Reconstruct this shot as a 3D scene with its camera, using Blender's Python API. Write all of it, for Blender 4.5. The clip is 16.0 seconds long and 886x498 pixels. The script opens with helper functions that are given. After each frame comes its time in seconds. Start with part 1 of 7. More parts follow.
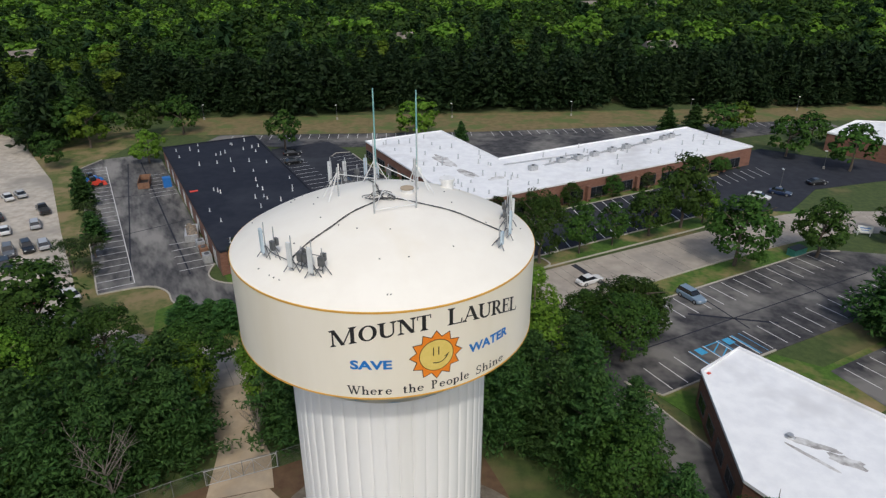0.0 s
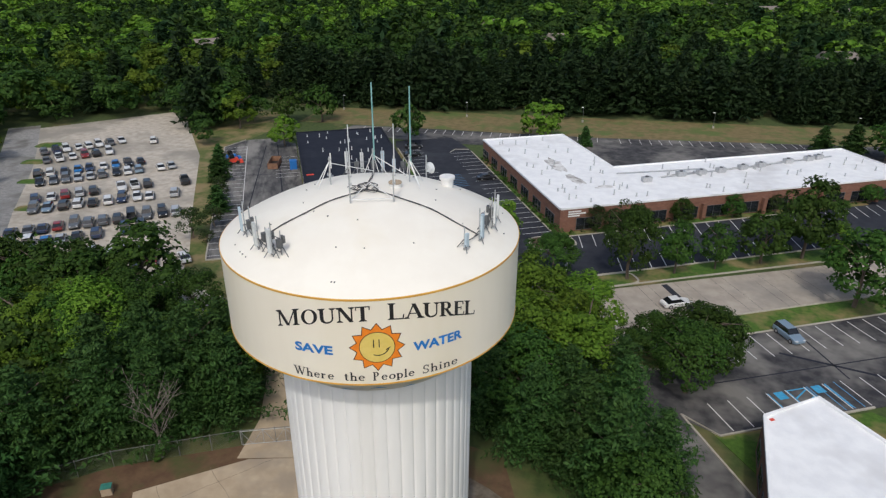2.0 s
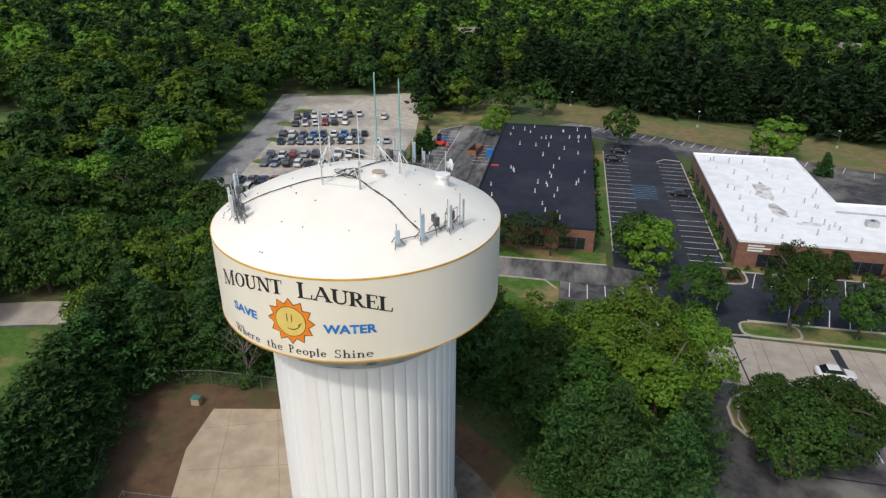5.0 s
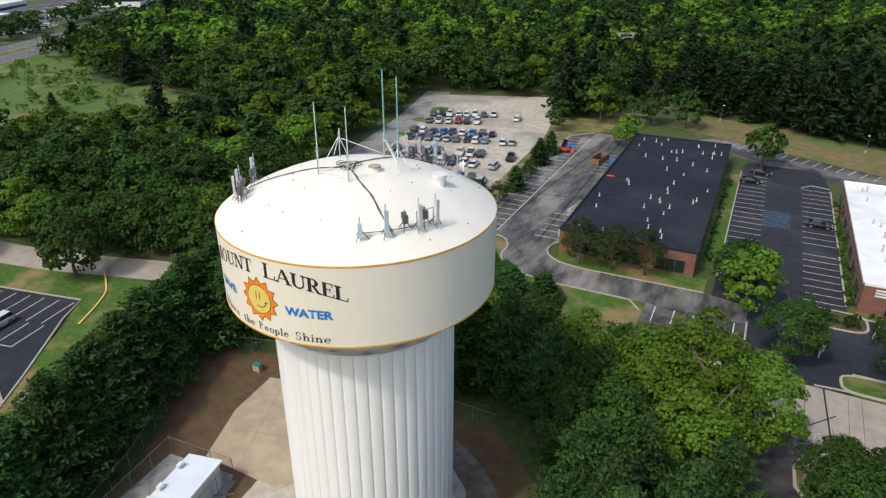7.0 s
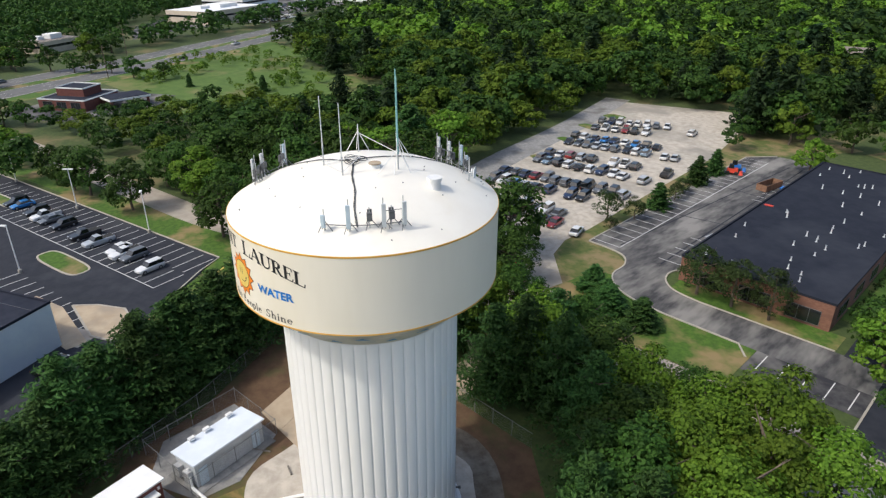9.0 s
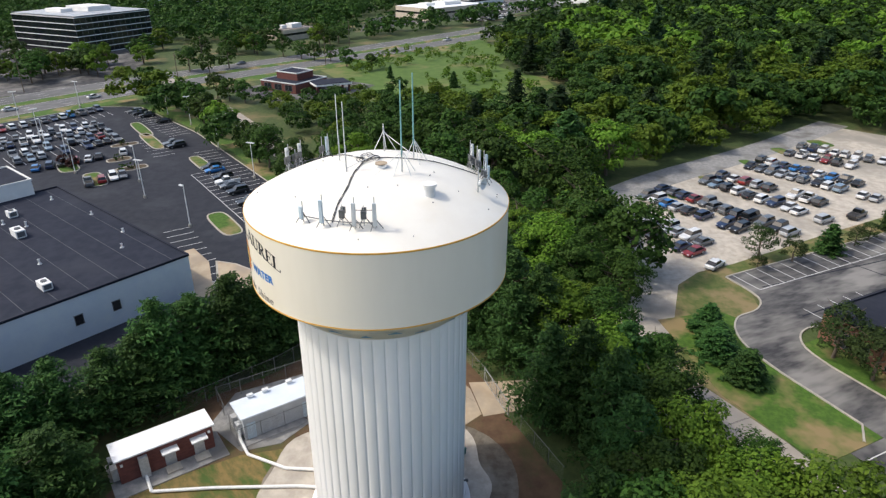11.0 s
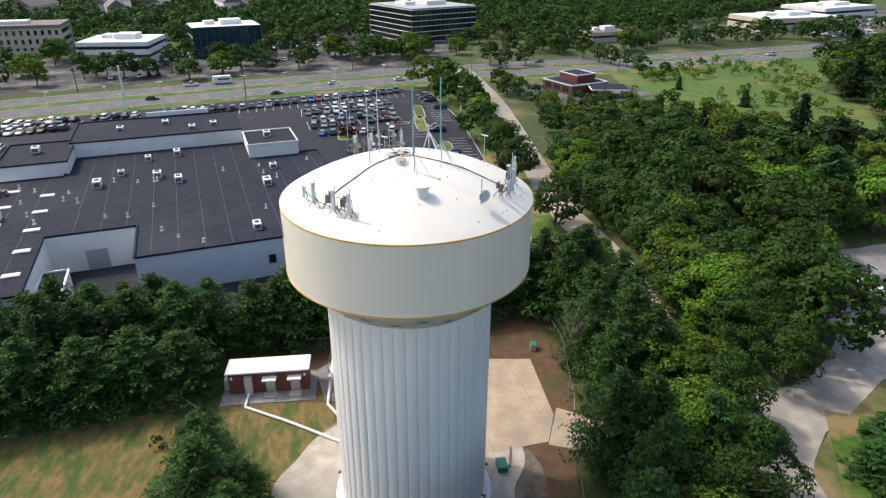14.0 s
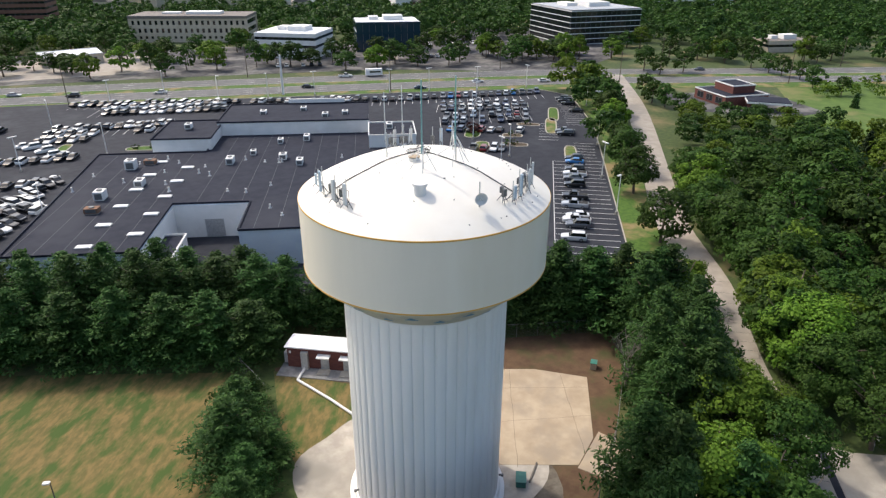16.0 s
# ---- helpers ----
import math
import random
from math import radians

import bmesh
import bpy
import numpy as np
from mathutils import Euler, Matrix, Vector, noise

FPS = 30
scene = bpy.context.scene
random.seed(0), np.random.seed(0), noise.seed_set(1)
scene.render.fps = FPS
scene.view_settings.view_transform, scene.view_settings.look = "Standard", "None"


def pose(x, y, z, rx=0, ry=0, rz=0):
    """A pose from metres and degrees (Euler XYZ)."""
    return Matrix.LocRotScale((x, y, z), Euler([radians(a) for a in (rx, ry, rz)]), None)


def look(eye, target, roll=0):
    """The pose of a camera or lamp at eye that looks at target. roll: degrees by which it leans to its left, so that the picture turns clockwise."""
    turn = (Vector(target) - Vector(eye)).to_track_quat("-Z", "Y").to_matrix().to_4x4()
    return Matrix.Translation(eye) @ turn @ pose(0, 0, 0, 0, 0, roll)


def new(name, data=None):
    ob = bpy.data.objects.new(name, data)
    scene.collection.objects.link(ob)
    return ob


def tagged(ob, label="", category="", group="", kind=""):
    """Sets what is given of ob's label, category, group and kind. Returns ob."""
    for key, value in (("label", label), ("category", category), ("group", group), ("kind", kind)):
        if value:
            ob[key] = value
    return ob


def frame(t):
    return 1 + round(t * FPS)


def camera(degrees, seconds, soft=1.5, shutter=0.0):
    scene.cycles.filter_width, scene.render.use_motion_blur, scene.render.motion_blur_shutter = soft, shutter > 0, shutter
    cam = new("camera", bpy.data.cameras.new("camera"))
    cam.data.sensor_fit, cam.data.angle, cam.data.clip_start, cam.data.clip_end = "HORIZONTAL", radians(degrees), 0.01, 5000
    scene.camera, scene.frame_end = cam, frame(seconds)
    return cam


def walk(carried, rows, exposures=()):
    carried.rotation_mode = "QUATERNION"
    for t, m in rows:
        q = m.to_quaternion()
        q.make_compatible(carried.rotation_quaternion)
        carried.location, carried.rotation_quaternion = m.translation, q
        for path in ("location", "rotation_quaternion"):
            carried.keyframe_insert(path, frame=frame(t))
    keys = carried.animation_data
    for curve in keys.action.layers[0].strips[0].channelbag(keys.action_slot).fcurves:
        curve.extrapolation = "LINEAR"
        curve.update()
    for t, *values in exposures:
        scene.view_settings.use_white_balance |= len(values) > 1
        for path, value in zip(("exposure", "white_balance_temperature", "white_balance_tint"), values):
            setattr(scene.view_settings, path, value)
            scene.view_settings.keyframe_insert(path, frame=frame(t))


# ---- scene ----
cam = camera(68.0, 16.0, soft=1.3)
METRES, EYE, TILT, LEAN, TURN = 108.5, 50.5, 0.0, 0.0, 0.0
ROWS = [
    (0.0, 0.0, 0.0, 0.0, 0.04, -25.06, -0.1),
    (0.5, 0.0251, -0.0, -0.0008, 3.55, -25.0, -0.09),
    (1.0, 0.0506, 0.0025, -0.0013, 7.04, -24.97, -0.11),
    (1.5, 0.0772, 0.0071, -0.0017, 10.71, -24.99, -0.11),
    (2.0, 0.105, 0.0137, -0.0016, 14.57, -25.05, -0.11),
    (2.5, 0.136, 0.0244, -0.0012, 18.98, -25.16, -0.12),
    (3.0, 0.1661, 0.0365, -0.0005, 23.39, -25.27, -0.09),
    (3.5, 0.1946, 0.0512, 0.0, 27.76, -25.39, -0.08),
    (4.0, 0.2197, 0.0679, -0.0005, 31.86, -25.48, -0.1),
    (6.5, 0.3201, 0.1579, -0.0032, 50.3, -25.38, -0.06),
    (7.0, 0.3383, 0.1823, -0.0035, 54.46, -25.33, -0.03),
    (7.5, 0.3562, 0.2113, -0.0037, 59.12, -25.28, -0.02),
    (8.0, 0.3711, 0.2407, -0.0032, 63.5, -25.31, -0.03),
    (8.5, 0.3846, 0.2723, -0.0029, 68.2, -25.32, -0.01),
    (9.0, 0.3962, 0.3073, -0.0021, 73.29, -25.3, -0.0),
    (11.5, 0.4064, 0.484, 0.0007, 97.66, -25.24, -0.07),
    (12.0, 0.4003, 0.5187, 0.001, 102.46, -25.2, -0.08),
    (12.5, 0.39, 0.5545, 0.002, 107.58, -25.19, -0.12),
    (13.0, 0.3779, 0.5869, 0.0026, 112.31, -25.18, -0.13),
    (13.5, 0.3634, 0.618, 0.0033, 117.04, -25.19, -0.13),
    (14.0, 0.3457, 0.6487, 0.004, 121.84, -25.18, -0.11),
    (14.5, 0.3281, 0.6736, 0.004, 126.04, -25.19, -0.11),
    (15.0, 0.31, 0.6951, 0.0041, 129.92, -25.22, -0.13),
    (15.5, 0.2913, 0.7142, 0.0035, 133.59, -25.23, -0.14),
    (16.0, 0.2749, 0.73, 0.0024, 136.69, -25.2, -0.17),
]
walk(cam, [(t, pose(0, 0, EYE, TILT, LEAN, TURN) @ pose(METRES * x, METRES * y, METRES * z, 90 + pitch, roll, yaw)) for t, x, y, z, yaw, pitch, roll in ROWS],
     [(0.0, -0.09, 6480, 7), (1.5, -0.06, 6480, 7), (3.5, 0.05, 6480, 7), (7.0, 0.32, 6600, 6), (9.0, 0.46, 6600, 7), (12.5, 0.65, 6760, 8), (16.0, 0.76, 6860, 9)])

# ---------------------------------------------------------------- world and sun
SUN_AZ, SUN_EL = radians(278), radians(51)      # direction towards the sun
world = bpy.data.worlds.new("sky")
scene.world = world
world.use_nodes = True
wn = world.node_tree
sky = wn.nodes.new("ShaderNodeTexSky")
sky.sky_type = "NISHITA"
sky.sun_disc = False
sky.sun_elevation = SUN_EL
sky.sun_rotation = math.pi / 2 - SUN_AZ
sky.air_density, sky.dust_density, sky.ozone_density = 0.9, 3.5, 1.0
wn.links.new(sky.outputs["Color"], wn.nodes["Background"].inputs["Color"])
wn.nodes["Background"].inputs["Strength"].default_value = 0.15
sun = new("sun", bpy.data.lights.new("sun", "SUN"))
sun.data.energy, sun.data.angle, sun.data.color = 1.4, radians(2.0), (1.0, 0.95, 0.88)
sun.matrix_world = look((0, 0, 200), Vector((0, 0, 200)) - Vector((math.cos(SUN_AZ) * math.cos(SUN_EL), math.sin(SUN_AZ) * math.cos(SUN_EL), math.sin(SUN_EL))))
rng = np.random.default_rng(7)
rnd = random.Random(11)


# ---------------------------------------------------------------- materials
def surf(name, c1, c2, scale=1.0, rough=0.8, bump=0.0, c3=None, scale3=0.1, amount3=0.5, metal=0.0, spread=0.0, bump_scale=None, stretch=(1, 1, 1), spec=0.5, turn=0.0):
    """A surface of two tones at a fine scale, with blotches of a third tone at a coarse one."""
    m = bpy.data.materials.new(name)
    m.use_nodes = True
    t = m.node_tree
    p = t.nodes["Principled BSDF"]
    co = t.nodes.new("ShaderNodeTexCoord")
    mp = t.nodes.new("ShaderNodeMapping")
    mp.vector_type = "TEXTURE"
    mp.inputs["Scale"].default_value = tuple(1 / k for k in stretch)
    mp.inputs["Rotation"].default_value = (0, 0, radians(turn))
    t.links.new(co.outputs["Object"], mp.inputs["Vector"])

    def noise_node(s, detail=6.0):
        n = t.nodes.new("ShaderNodeTexNoise")
        n.inputs["Scale"].default_value = s
        n.inputs["Detail"].default_value = detail
        n.inputs["Roughness"].default_value = 0.62
        t.links.new(mp.outputs["Vector"], n.inputs["Vector"])
        return n

    def mix(a, b, fac):
        x = t.nodes.new("ShaderNodeMix")
        x.data_type = "RGBA"
        t.links.new(fac, x.inputs["Factor"])
        for socket, v in ((x.inputs["A"], a), (x.inputs["B"], b)):
            if isinstance(v, tuple):
                socket.default_value = (*v, 1)
            else:
                t.links.new(v, socket)
        return x.outputs["Result"]

    def ramp(src, lo, hi):
        r = t.nodes.new("ShaderNodeMapRange")
        r.inputs["From Min"].default_value, r.inputs["From Max"].default_value = lo, hi
        t.links.new(src, r.inputs["Value"])
        return r.outputs["Result"]

    fine = noise_node(scale)
    col = mix(c1, c2, ramp(fine.outputs["Fac"], 0.38, 0.62))
    if c3:
        coarse = noise_node(scale3, 4.0)
        a = ramp(coarse.outputs["Fac"], 0.62 - 0.24 * amount3, 0.78 - 0.26 * amount3)
        col = mix(col, c3, a)
    if spread:
        oi = t.nodes.new("ShaderNodeObjectInfo")
        hs = t.nodes.new("ShaderNodeHueSaturation")
        v = t.nodes.new("ShaderNodeMapRange")
        v.inputs["To Min"].default_value, v.inputs["To Max"].default_value = 1 - spread, 1 + spread
        t.links.new(oi.outputs["Random"], v.inputs["Value"])
        t.links.new(v.outputs["Result"], hs.inputs["Value"])
        t.links.new(col, hs.inputs["Color"])
        col = hs.outputs["Color"]
    t.links.new(col, p.inputs["Base Color"])
    p.inputs["Roughness"].default_value = rough
    p.inputs["Metallic"].default_value = metal
    p.inputs["Specular IOR Level"].default_value = spec
    if bump:
        b = t.nodes.new("ShaderNodeBump")
        b.inputs["Strength"].default_value = 0.6
        b.inputs["Distance"].default_value = bump
        src = noise_node(bump_scale or scale)
        t.links.new(src.outputs["Fac"], b.inputs["Height"])
        t.links.new(b.outputs["Normal"], p.inputs["Normal"])
    return m


def foliage(name, dark, light, shift=0.25):
    """Leaves: tone varies leaf by leaf and tree by tree; a little light passes through."""
    m = bpy.data.materials.new(name)
    m.use_nodes = True
    t = m.node_tree
    p = t.nodes["Principled BSDF"]
    geo = t.nodes.new("ShaderNodeNewGeometry")
    oi = t.nodes.new("ShaderNodeObjectInfo")
    x = t.nodes.new("ShaderNodeMix")
    x.data_type = "RGBA"
    x.inputs["A"].default_value, x.inputs["B"].default_value = (*dark, 1), (*light, 1)
    t.links.new(geo.outputs["Random Per Island"], x.inputs["Factor"])
    co = t.nodes.new("ShaderNodeTexCoord")
    n = t.nodes.new("ShaderNodeTexNoise")
    n.inputs["Scale"].default_value = 0.42
    n.inputs["Detail"].default_value = 2
    t.links.new(co.outputs["Object"], n.inputs["Vector"])
    add = t.nodes.new("ShaderNodeMath")
    add.operation = "ADD"
    t.links.new(oi.outputs["Random"], add.inputs[0])
    t.links.new(n.outputs["Fac"], add.inputs[1])
    v = t.nodes.new("ShaderNodeMapRange")
    v.inputs["From Min"].default_value, v.inputs["From Max"].default_value = 0.3, 1.7
    v.inputs["To Min"].default_value, v.inputs["To Max"].default_value = 1 - shift, 1 + shift
    t.links.new(add.outputs["Value"], v.inputs["Value"])
    hs = t.nodes.new("ShaderNodeHueSaturation")
    n2 = t.nodes.new("ShaderNodeTexNoise")
    n2.inputs["Scale"].default_value = 0.11
    n2.inputs["Detail"].default_value = 3
    t.links.new(co.outputs["Object"], n2.inputs["Vector"])
    sum2 = t.nodes.new("ShaderNodeMath")
    sum2.operation = "MULTIPLY_ADD"
    sum2.inputs[1].default_value = 0.5
    t.links.new(oi.outputs["Random"], sum2.inputs[0])
    t.links.new(n2.outputs["Fac"], sum2.inputs[2])
    hue = t.nodes.new("ShaderNodeMapRange")
    hue.inputs["From Min"].default_value, hue.inputs["From Max"].default_value = 0.3, 1.2
    hue.inputs["To Min"].default_value, hue.inputs["To Max"].default_value = 0.478, 0.525
    t.links.new(sum2.outputs["Value"], hue.inputs["Value"])
    t.links.new(hue.outputs["Result"], hs.inputs["Hue"])
    t.links.new(v.outputs["Result"], hs.inputs["Value"])
    t.links.new(x.outputs["Result"], hs.inputs["Color"])
    t.links.new(hs.outputs["Color"], p.inputs["Base Color"])
    p.inputs["Roughness"].default_value = 0.6
    p.inputs["Specular IOR Level"].default_value = 0.12
    tr = t.nodes.new("ShaderNodeBsdfTranslucent")
    t.links.new(hs.outputs["Color"], tr.inputs["Color"])
    ms = t.nodes.new("ShaderNodeMixShader")
    ms.inputs["Fac"].default_value = 0.30
    t.links.new(p.outputs["BSDF"], ms.inputs[1])
    t.links.new(tr.outputs["BSDF"], ms.inputs[2])
    t.links.new(ms.outputs["Shader"], t.nodes["Material Output"].inputs["Surface"])
    return m


def paint_mat():
    """Car paint: its colour is the object's own."""
    m = bpy.data.materials.new("car_paint")
    m.use_nodes = True
    t = m.node_tree
    p = t.nodes["Principled BSDF"]
    oi = t.nodes.new("ShaderNodeObjectInfo")
    t.links.new(oi.outputs["Color"], p.inputs["Base Color"])
    p.inputs["Roughness"].default_value = 0.28
    p.inputs["Metallic"].default_value = 0.15
    p.inputs["Coat Weight"].default_value = 0.6
    return m


def glass_mat(name, col, rough=0.06, metal=0.0):
    m = bpy.data.materials.new(name)
    m.use_nodes = True
    p = m.node_tree.nodes["Principled BSDF"]
    p.inputs["Base Color"].default_value = (*col, 1)
    p.inputs["Roughness"].default_value = rough
    p.inputs["Metallic"].default_value = metal
    p.inputs["Specular IOR Level"].default_value = 0.8
    return m


M_GROUND = surf("rough_grass", (0.0360, 0.0600, 0.0136), (0.0600, 0.0880, 0.0208), 0.9, 0.95, 0.05, (0.16, 0.13, 0.058), 0.055, 0.35)
M_LAWN = surf("mown_lawn", (0.0374, 0.0920, 0.0070), (0.0663, 0.1326, 0.0125), 1.2, 0.95, 0.04, (0.235, 0.175, 0.080), 0.11, 0.55)
M_DRY = surf("dry_lawn", (0.13, 0.105, 0.042), (0.19, 0.145, 0.066), 0.5, 0.95, 0.04, (0.085, 0.125, 0.03), 0.11, 0.6)
M_VERGE = surf("half_dry_grass", (0.0595, 0.0982, 0.0170), (0.1148, 0.1205, 0.0357), 0.7, 0.95, 0.04, (0.215, 0.165, 0.080), 0.16, 0.7)
M_FIELD = surf("patchy_field_grass", (0.200, 0.138, 0.050), (0.110, 0.098, 0.028), 1.1, 0.95, 0.08, (0.050, 0.088, 0.014), 0.34, 0.66, stretch=(0.55, 1.25, 1.0), turn=40)
M_MEADOW = surf("meadow_grass", (0.0576, 0.1120, 0.0144), (0.0840, 0.1440, 0.0224), 0.25, 0.95, 0.05, (0.1500, 0.1550, 0.0500), 0.05, 0.4)
M_DIRT = surf("bare_red_dirt", (0.0884, 0.0490, 0.0272), (0.1292, 0.0782, 0.0422), 0.6, 0.97, 0.04, (0.0638, 0.0723, 0.0221), 0.14, 0.5)
M_STALLBLUE = surf("blue_stall_paint", (0.03, 0.27, 0.50), (0.07, 0.36, 0.58), 2.0, 0.8)
M_MULCH = surf("forest_floor", (0.060, 0.040, 0.024), (0.095, 0.070, 0.038), 0.8, 0.97, 0.05)
M_MUD = surf("grey_trampled_ground", (0.105, 0.085, 0.062), (0.165, 0.140, 0.108), 0.9, 0.96, 0.04, (0.23, 0.205, 0.17), 0.2, 0.5)
M_ASPHALT = surf("worn_asphalt", (0.022, 0.022, 0.027), (0.070, 0.068, 0.069), 0.45, 0.9, 0.01, (0.17, 0.163, 0.153), 0.085, 0.62)
M_ASPHALT_NEW = surf("sealed_asphalt", (0.019, 0.022, 0.031), (0.029, 0.032, 0.042), 0.5, 0.9, 0.01, (0.042, 0.046, 0.056), 0.07, 0.4, spec=0.3)
M_WORNLOT = surf("pale_worn_asphalt", (0.036, 0.036, 0.040), (0.105, 0.103, 0.101), 0.7, 0.92, 0.01, (0.22, 0.212, 0.20), 0.16, 0.6, stretch=(1, 0.28, 1), turn=28.5)
M_HIGHWAY = surf("highway_asphalt", (0.105, 0.105, 0.107), (0.145, 0.143, 0.142), 0.3, 0.9, 0.0, (0.085, 0.085, 0.088), 0.03, 0.4)
M_CONCRETE = surf("pale_concrete_road", (0.30, 0.265, 0.225), (0.38, 0.34, 0.29), 0.35, 0.9, 0.01, (0.25, 0.23, 0.205), 0.07, 0.4)
M_PAD = surf("tan_concrete_pad", (0.3780, 0.2970, 0.2070), (0.4680, 0.3780, 0.2700), 0.35, 0.9, 0.01, (0.3240, 0.2700, 0.2070), 0.13, 0.5)
M_GRAVEL = surf("pale_gravel", (0.37, 0.33, 0.28), (0.50, 0.455, 0.39), 0.6, 0.95, 0.03, (0.27, 0.25, 0.215), 0.045, 0.6)
M_GREYGRAVEL = surf("grey_gravel", (0.20, 0.20, 0.20), (0.30, 0.295, 0.285), 1.2, 0.95, 0.03, (0.14, 0.135, 0.125), 0.15, 0.5)
M_KERB = surf("kerb_concrete", (0.3432, 0.3198, 0.2730), (0.4212, 0.3900, 0.3354), 1.5, 0.9)
M_LINE = surf("white_road_paint", (0.52, 0.52, 0.52), (0.68, 0.68, 0.67), 2.0, 0.8)
M_BLUE_LINE = surf("blue_road_paint", (0.06, 0.22, 0.42), (0.10, 0.28, 0.48), 2.0, 0.8)
M_TANK = surf("cream_tank_paint", (0.80, 0.745, 0.63), (0.83, 0.775, 0.66), 0.35, 0.42, 0.0, (0.775, 0.71, 0.575), 0.12, 0.35, stretch=(1, 1, 0.18))
M_ROOFTANK = surf("white_tank_roof_paint", (0.80, 0.765, 0.69), (0.83, 0.80, 0.725), 0.4, 0.5, 0.0, (0.78, 0.735, 0.64), 0.15, 0.3)
M_COLUMN = surf("white_column_paint", (0.82, 0.815, 0.80), (0.85, 0.845, 0.83), 0.5, 0.45, 0.0, (0.78, 0.77, 0.74), 0.2, 0.35, stretch=(1, 1, 0.12))
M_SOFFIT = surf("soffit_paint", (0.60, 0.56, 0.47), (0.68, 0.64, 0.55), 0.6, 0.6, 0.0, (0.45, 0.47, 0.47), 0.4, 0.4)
M_GOLD = surf("gold_band_paint", (0.62, 0.33, 0.05), (0.70, 0.40, 0.08), 1.0, 0.5)
M_BLACK = surf("black_paint", (0.015, 0.015, 0.016), (0.022, 0.022, 0.024), 2.0, 0.5)
M_BLUE = surf("blue_paint", (0.015, 0.16, 0.50), (0.02, 0.19, 0.56), 2.0, 0.5)
M_ORANGE = surf("orange_paint", (0.78, 0.21, 0.015), (0.84, 0.25, 0.025), 2.0, 0.5)
M_YELLOW = surf("yellow_paint", (0.70, 0.53, 0.13), (0.75, 0.58, 0.17), 2.0, 0.5)
M_FADEDBLUE = surf("faded_blue_paint", (0.04, 0.24, 0.46), (0.12, 0.32, 0.48), 2.5, 0.6)
M_SEAM = surf("grey_roof_seam", (0.06, 0.062, 0.07), (0.085, 0.087, 0.095), 1.0, 0.8)
M_STEEL = surf("galvanised_steel", (0.42, 0.43, 0.44), (0.55, 0.56, 0.57), 3.0, 0.5, metal=0.5)
M_DARKSTEEL = surf("dark_steel", (0.10, 0.105, 0.11), (0.16, 0.165, 0.17), 3.0, 0.55, metal=0.4)
M_PANEL = surf("antenna_plastic", (0.58, 0.61, 0.62), (0.68, 0.70, 0.70), 2.0, 0.5)
M_PANELBLUE = surf("pale_blue_plastic", (0.42, 0.52, 0.60), (0.50, 0.60, 0.67), 2.0, 0.5)
M_TEAL = surf("teal_fibreglass", (0.16, 0.36, 0.36), (0.24, 0.45, 0.45), 1.5, 0.5)
M_WHITEMETAL = surf("white_painted_metal", (0.70, 0.70, 0.69), (0.78, 0.78, 0.77), 2.0, 0.5)
M_CABLE = surf("black_cable", (0.035, 0.035, 0.036), (0.07, 0.07, 0.07), 4.0, 0.6)
M_BRICK = surf("brown_red_brick", (0.17, 0.080, 0.055), (0.23, 0.115, 0.080), 1.6, 0.9, 0.01, (0.14, 0.07, 0.052), 0.4, 0.4, stretch=(1, 1, 3))
M_REDBRICK = surf("dark_red_brick", (0.105, 0.034, 0.028), (0.15, 0.052, 0.042), 1.6, 0.9, 0.01, stretch=(1, 1, 3))
M_ROOFDARK = surf("black_roof_membrane", (0.013, 0.016, 0.026), (0.019, 0.022, 0.034), 0.6, 0.88, 0.0, (0.030, 0.034, 0.046), 0.06, 0.4, spec=0.22)
M_ROOFDARK2 = surf("charcoal_roof_membrane", (0.0156, 0.0192, 0.0324), (0.0240, 0.0276, 0.0432), 0.5, 0.88, 0.0, (0.034, 0.038, 0.052), 0.045, 0.3, spec=0.22)
M_ROOFWHITE = surf("white_roof_membrane", (0.74, 0.75, 0.77), (0.82, 0.83, 0.84), 0.5, 0.6, 0.0, (0.60, 0.60, 0.61), 0.07, 0.2)
M_STAIN = surf("roof_dirt_stain", (0.24, 0.23, 0.22), (0.55, 0.54, 0.53), 0.6, 0.85, 0.0, (0.68, 0.68, 0.68), 0.4, 0.6)
M_WALLBLUE = surf("pale_blue_grey_wall", (0.62, 0.68, 0.76), (0.68, 0.74, 0.80), 0.4, 0.7, 0.0, (0.66, 0.70, 0.74), 0.1, 0.4)
M_WALLWHITE = surf("white_wall_panels", (0.74, 0.74, 0.72), (0.80, 0.79, 0.77), 0.4, 0.75, 0.0, (0.68, 0.67, 0.64), 0.12, 0.4)
M_TAN = surf("tan_stucco", (0.50, 0.43, 0.33), (0.58, 0.50, 0.40), 0.8, 0.85)
M_SHEDGREY = surf("grey_shed_cladding", (0.36, 0.385, 0.41), (0.43, 0.455, 0.48), 0.8, 0.6, 0.0, (0.33, 0.34, 0.35), 0.3, 0.4)
M_FENCE = surf("dull_galvanised_wire", (0.16, 0.163, 0.165), (0.23, 0.233, 0.235), 3.0, 0.6, metal=0.3)
M_SHINGLE = surf("grey_brown_shingles", (0.16, 0.14, 0.125), (0.23, 0.20, 0.18), 1.2, 0.9)
M_GLASS = glass_mat("dark_window_glass", (0.012, 0.016, 0.020))
M_GLASSBLUE = glass_mat("blue_window_glass", (0.010, 0.035, 0.060), 0.05)
M_CARGLASS = glass_mat("car_glass", (0.010, 0.012, 0.014))
M_TYRE = surf("tyre_rubber", (0.018, 0.018, 0.018), (0.03, 0.03, 0.03), 4.0, 0.85)
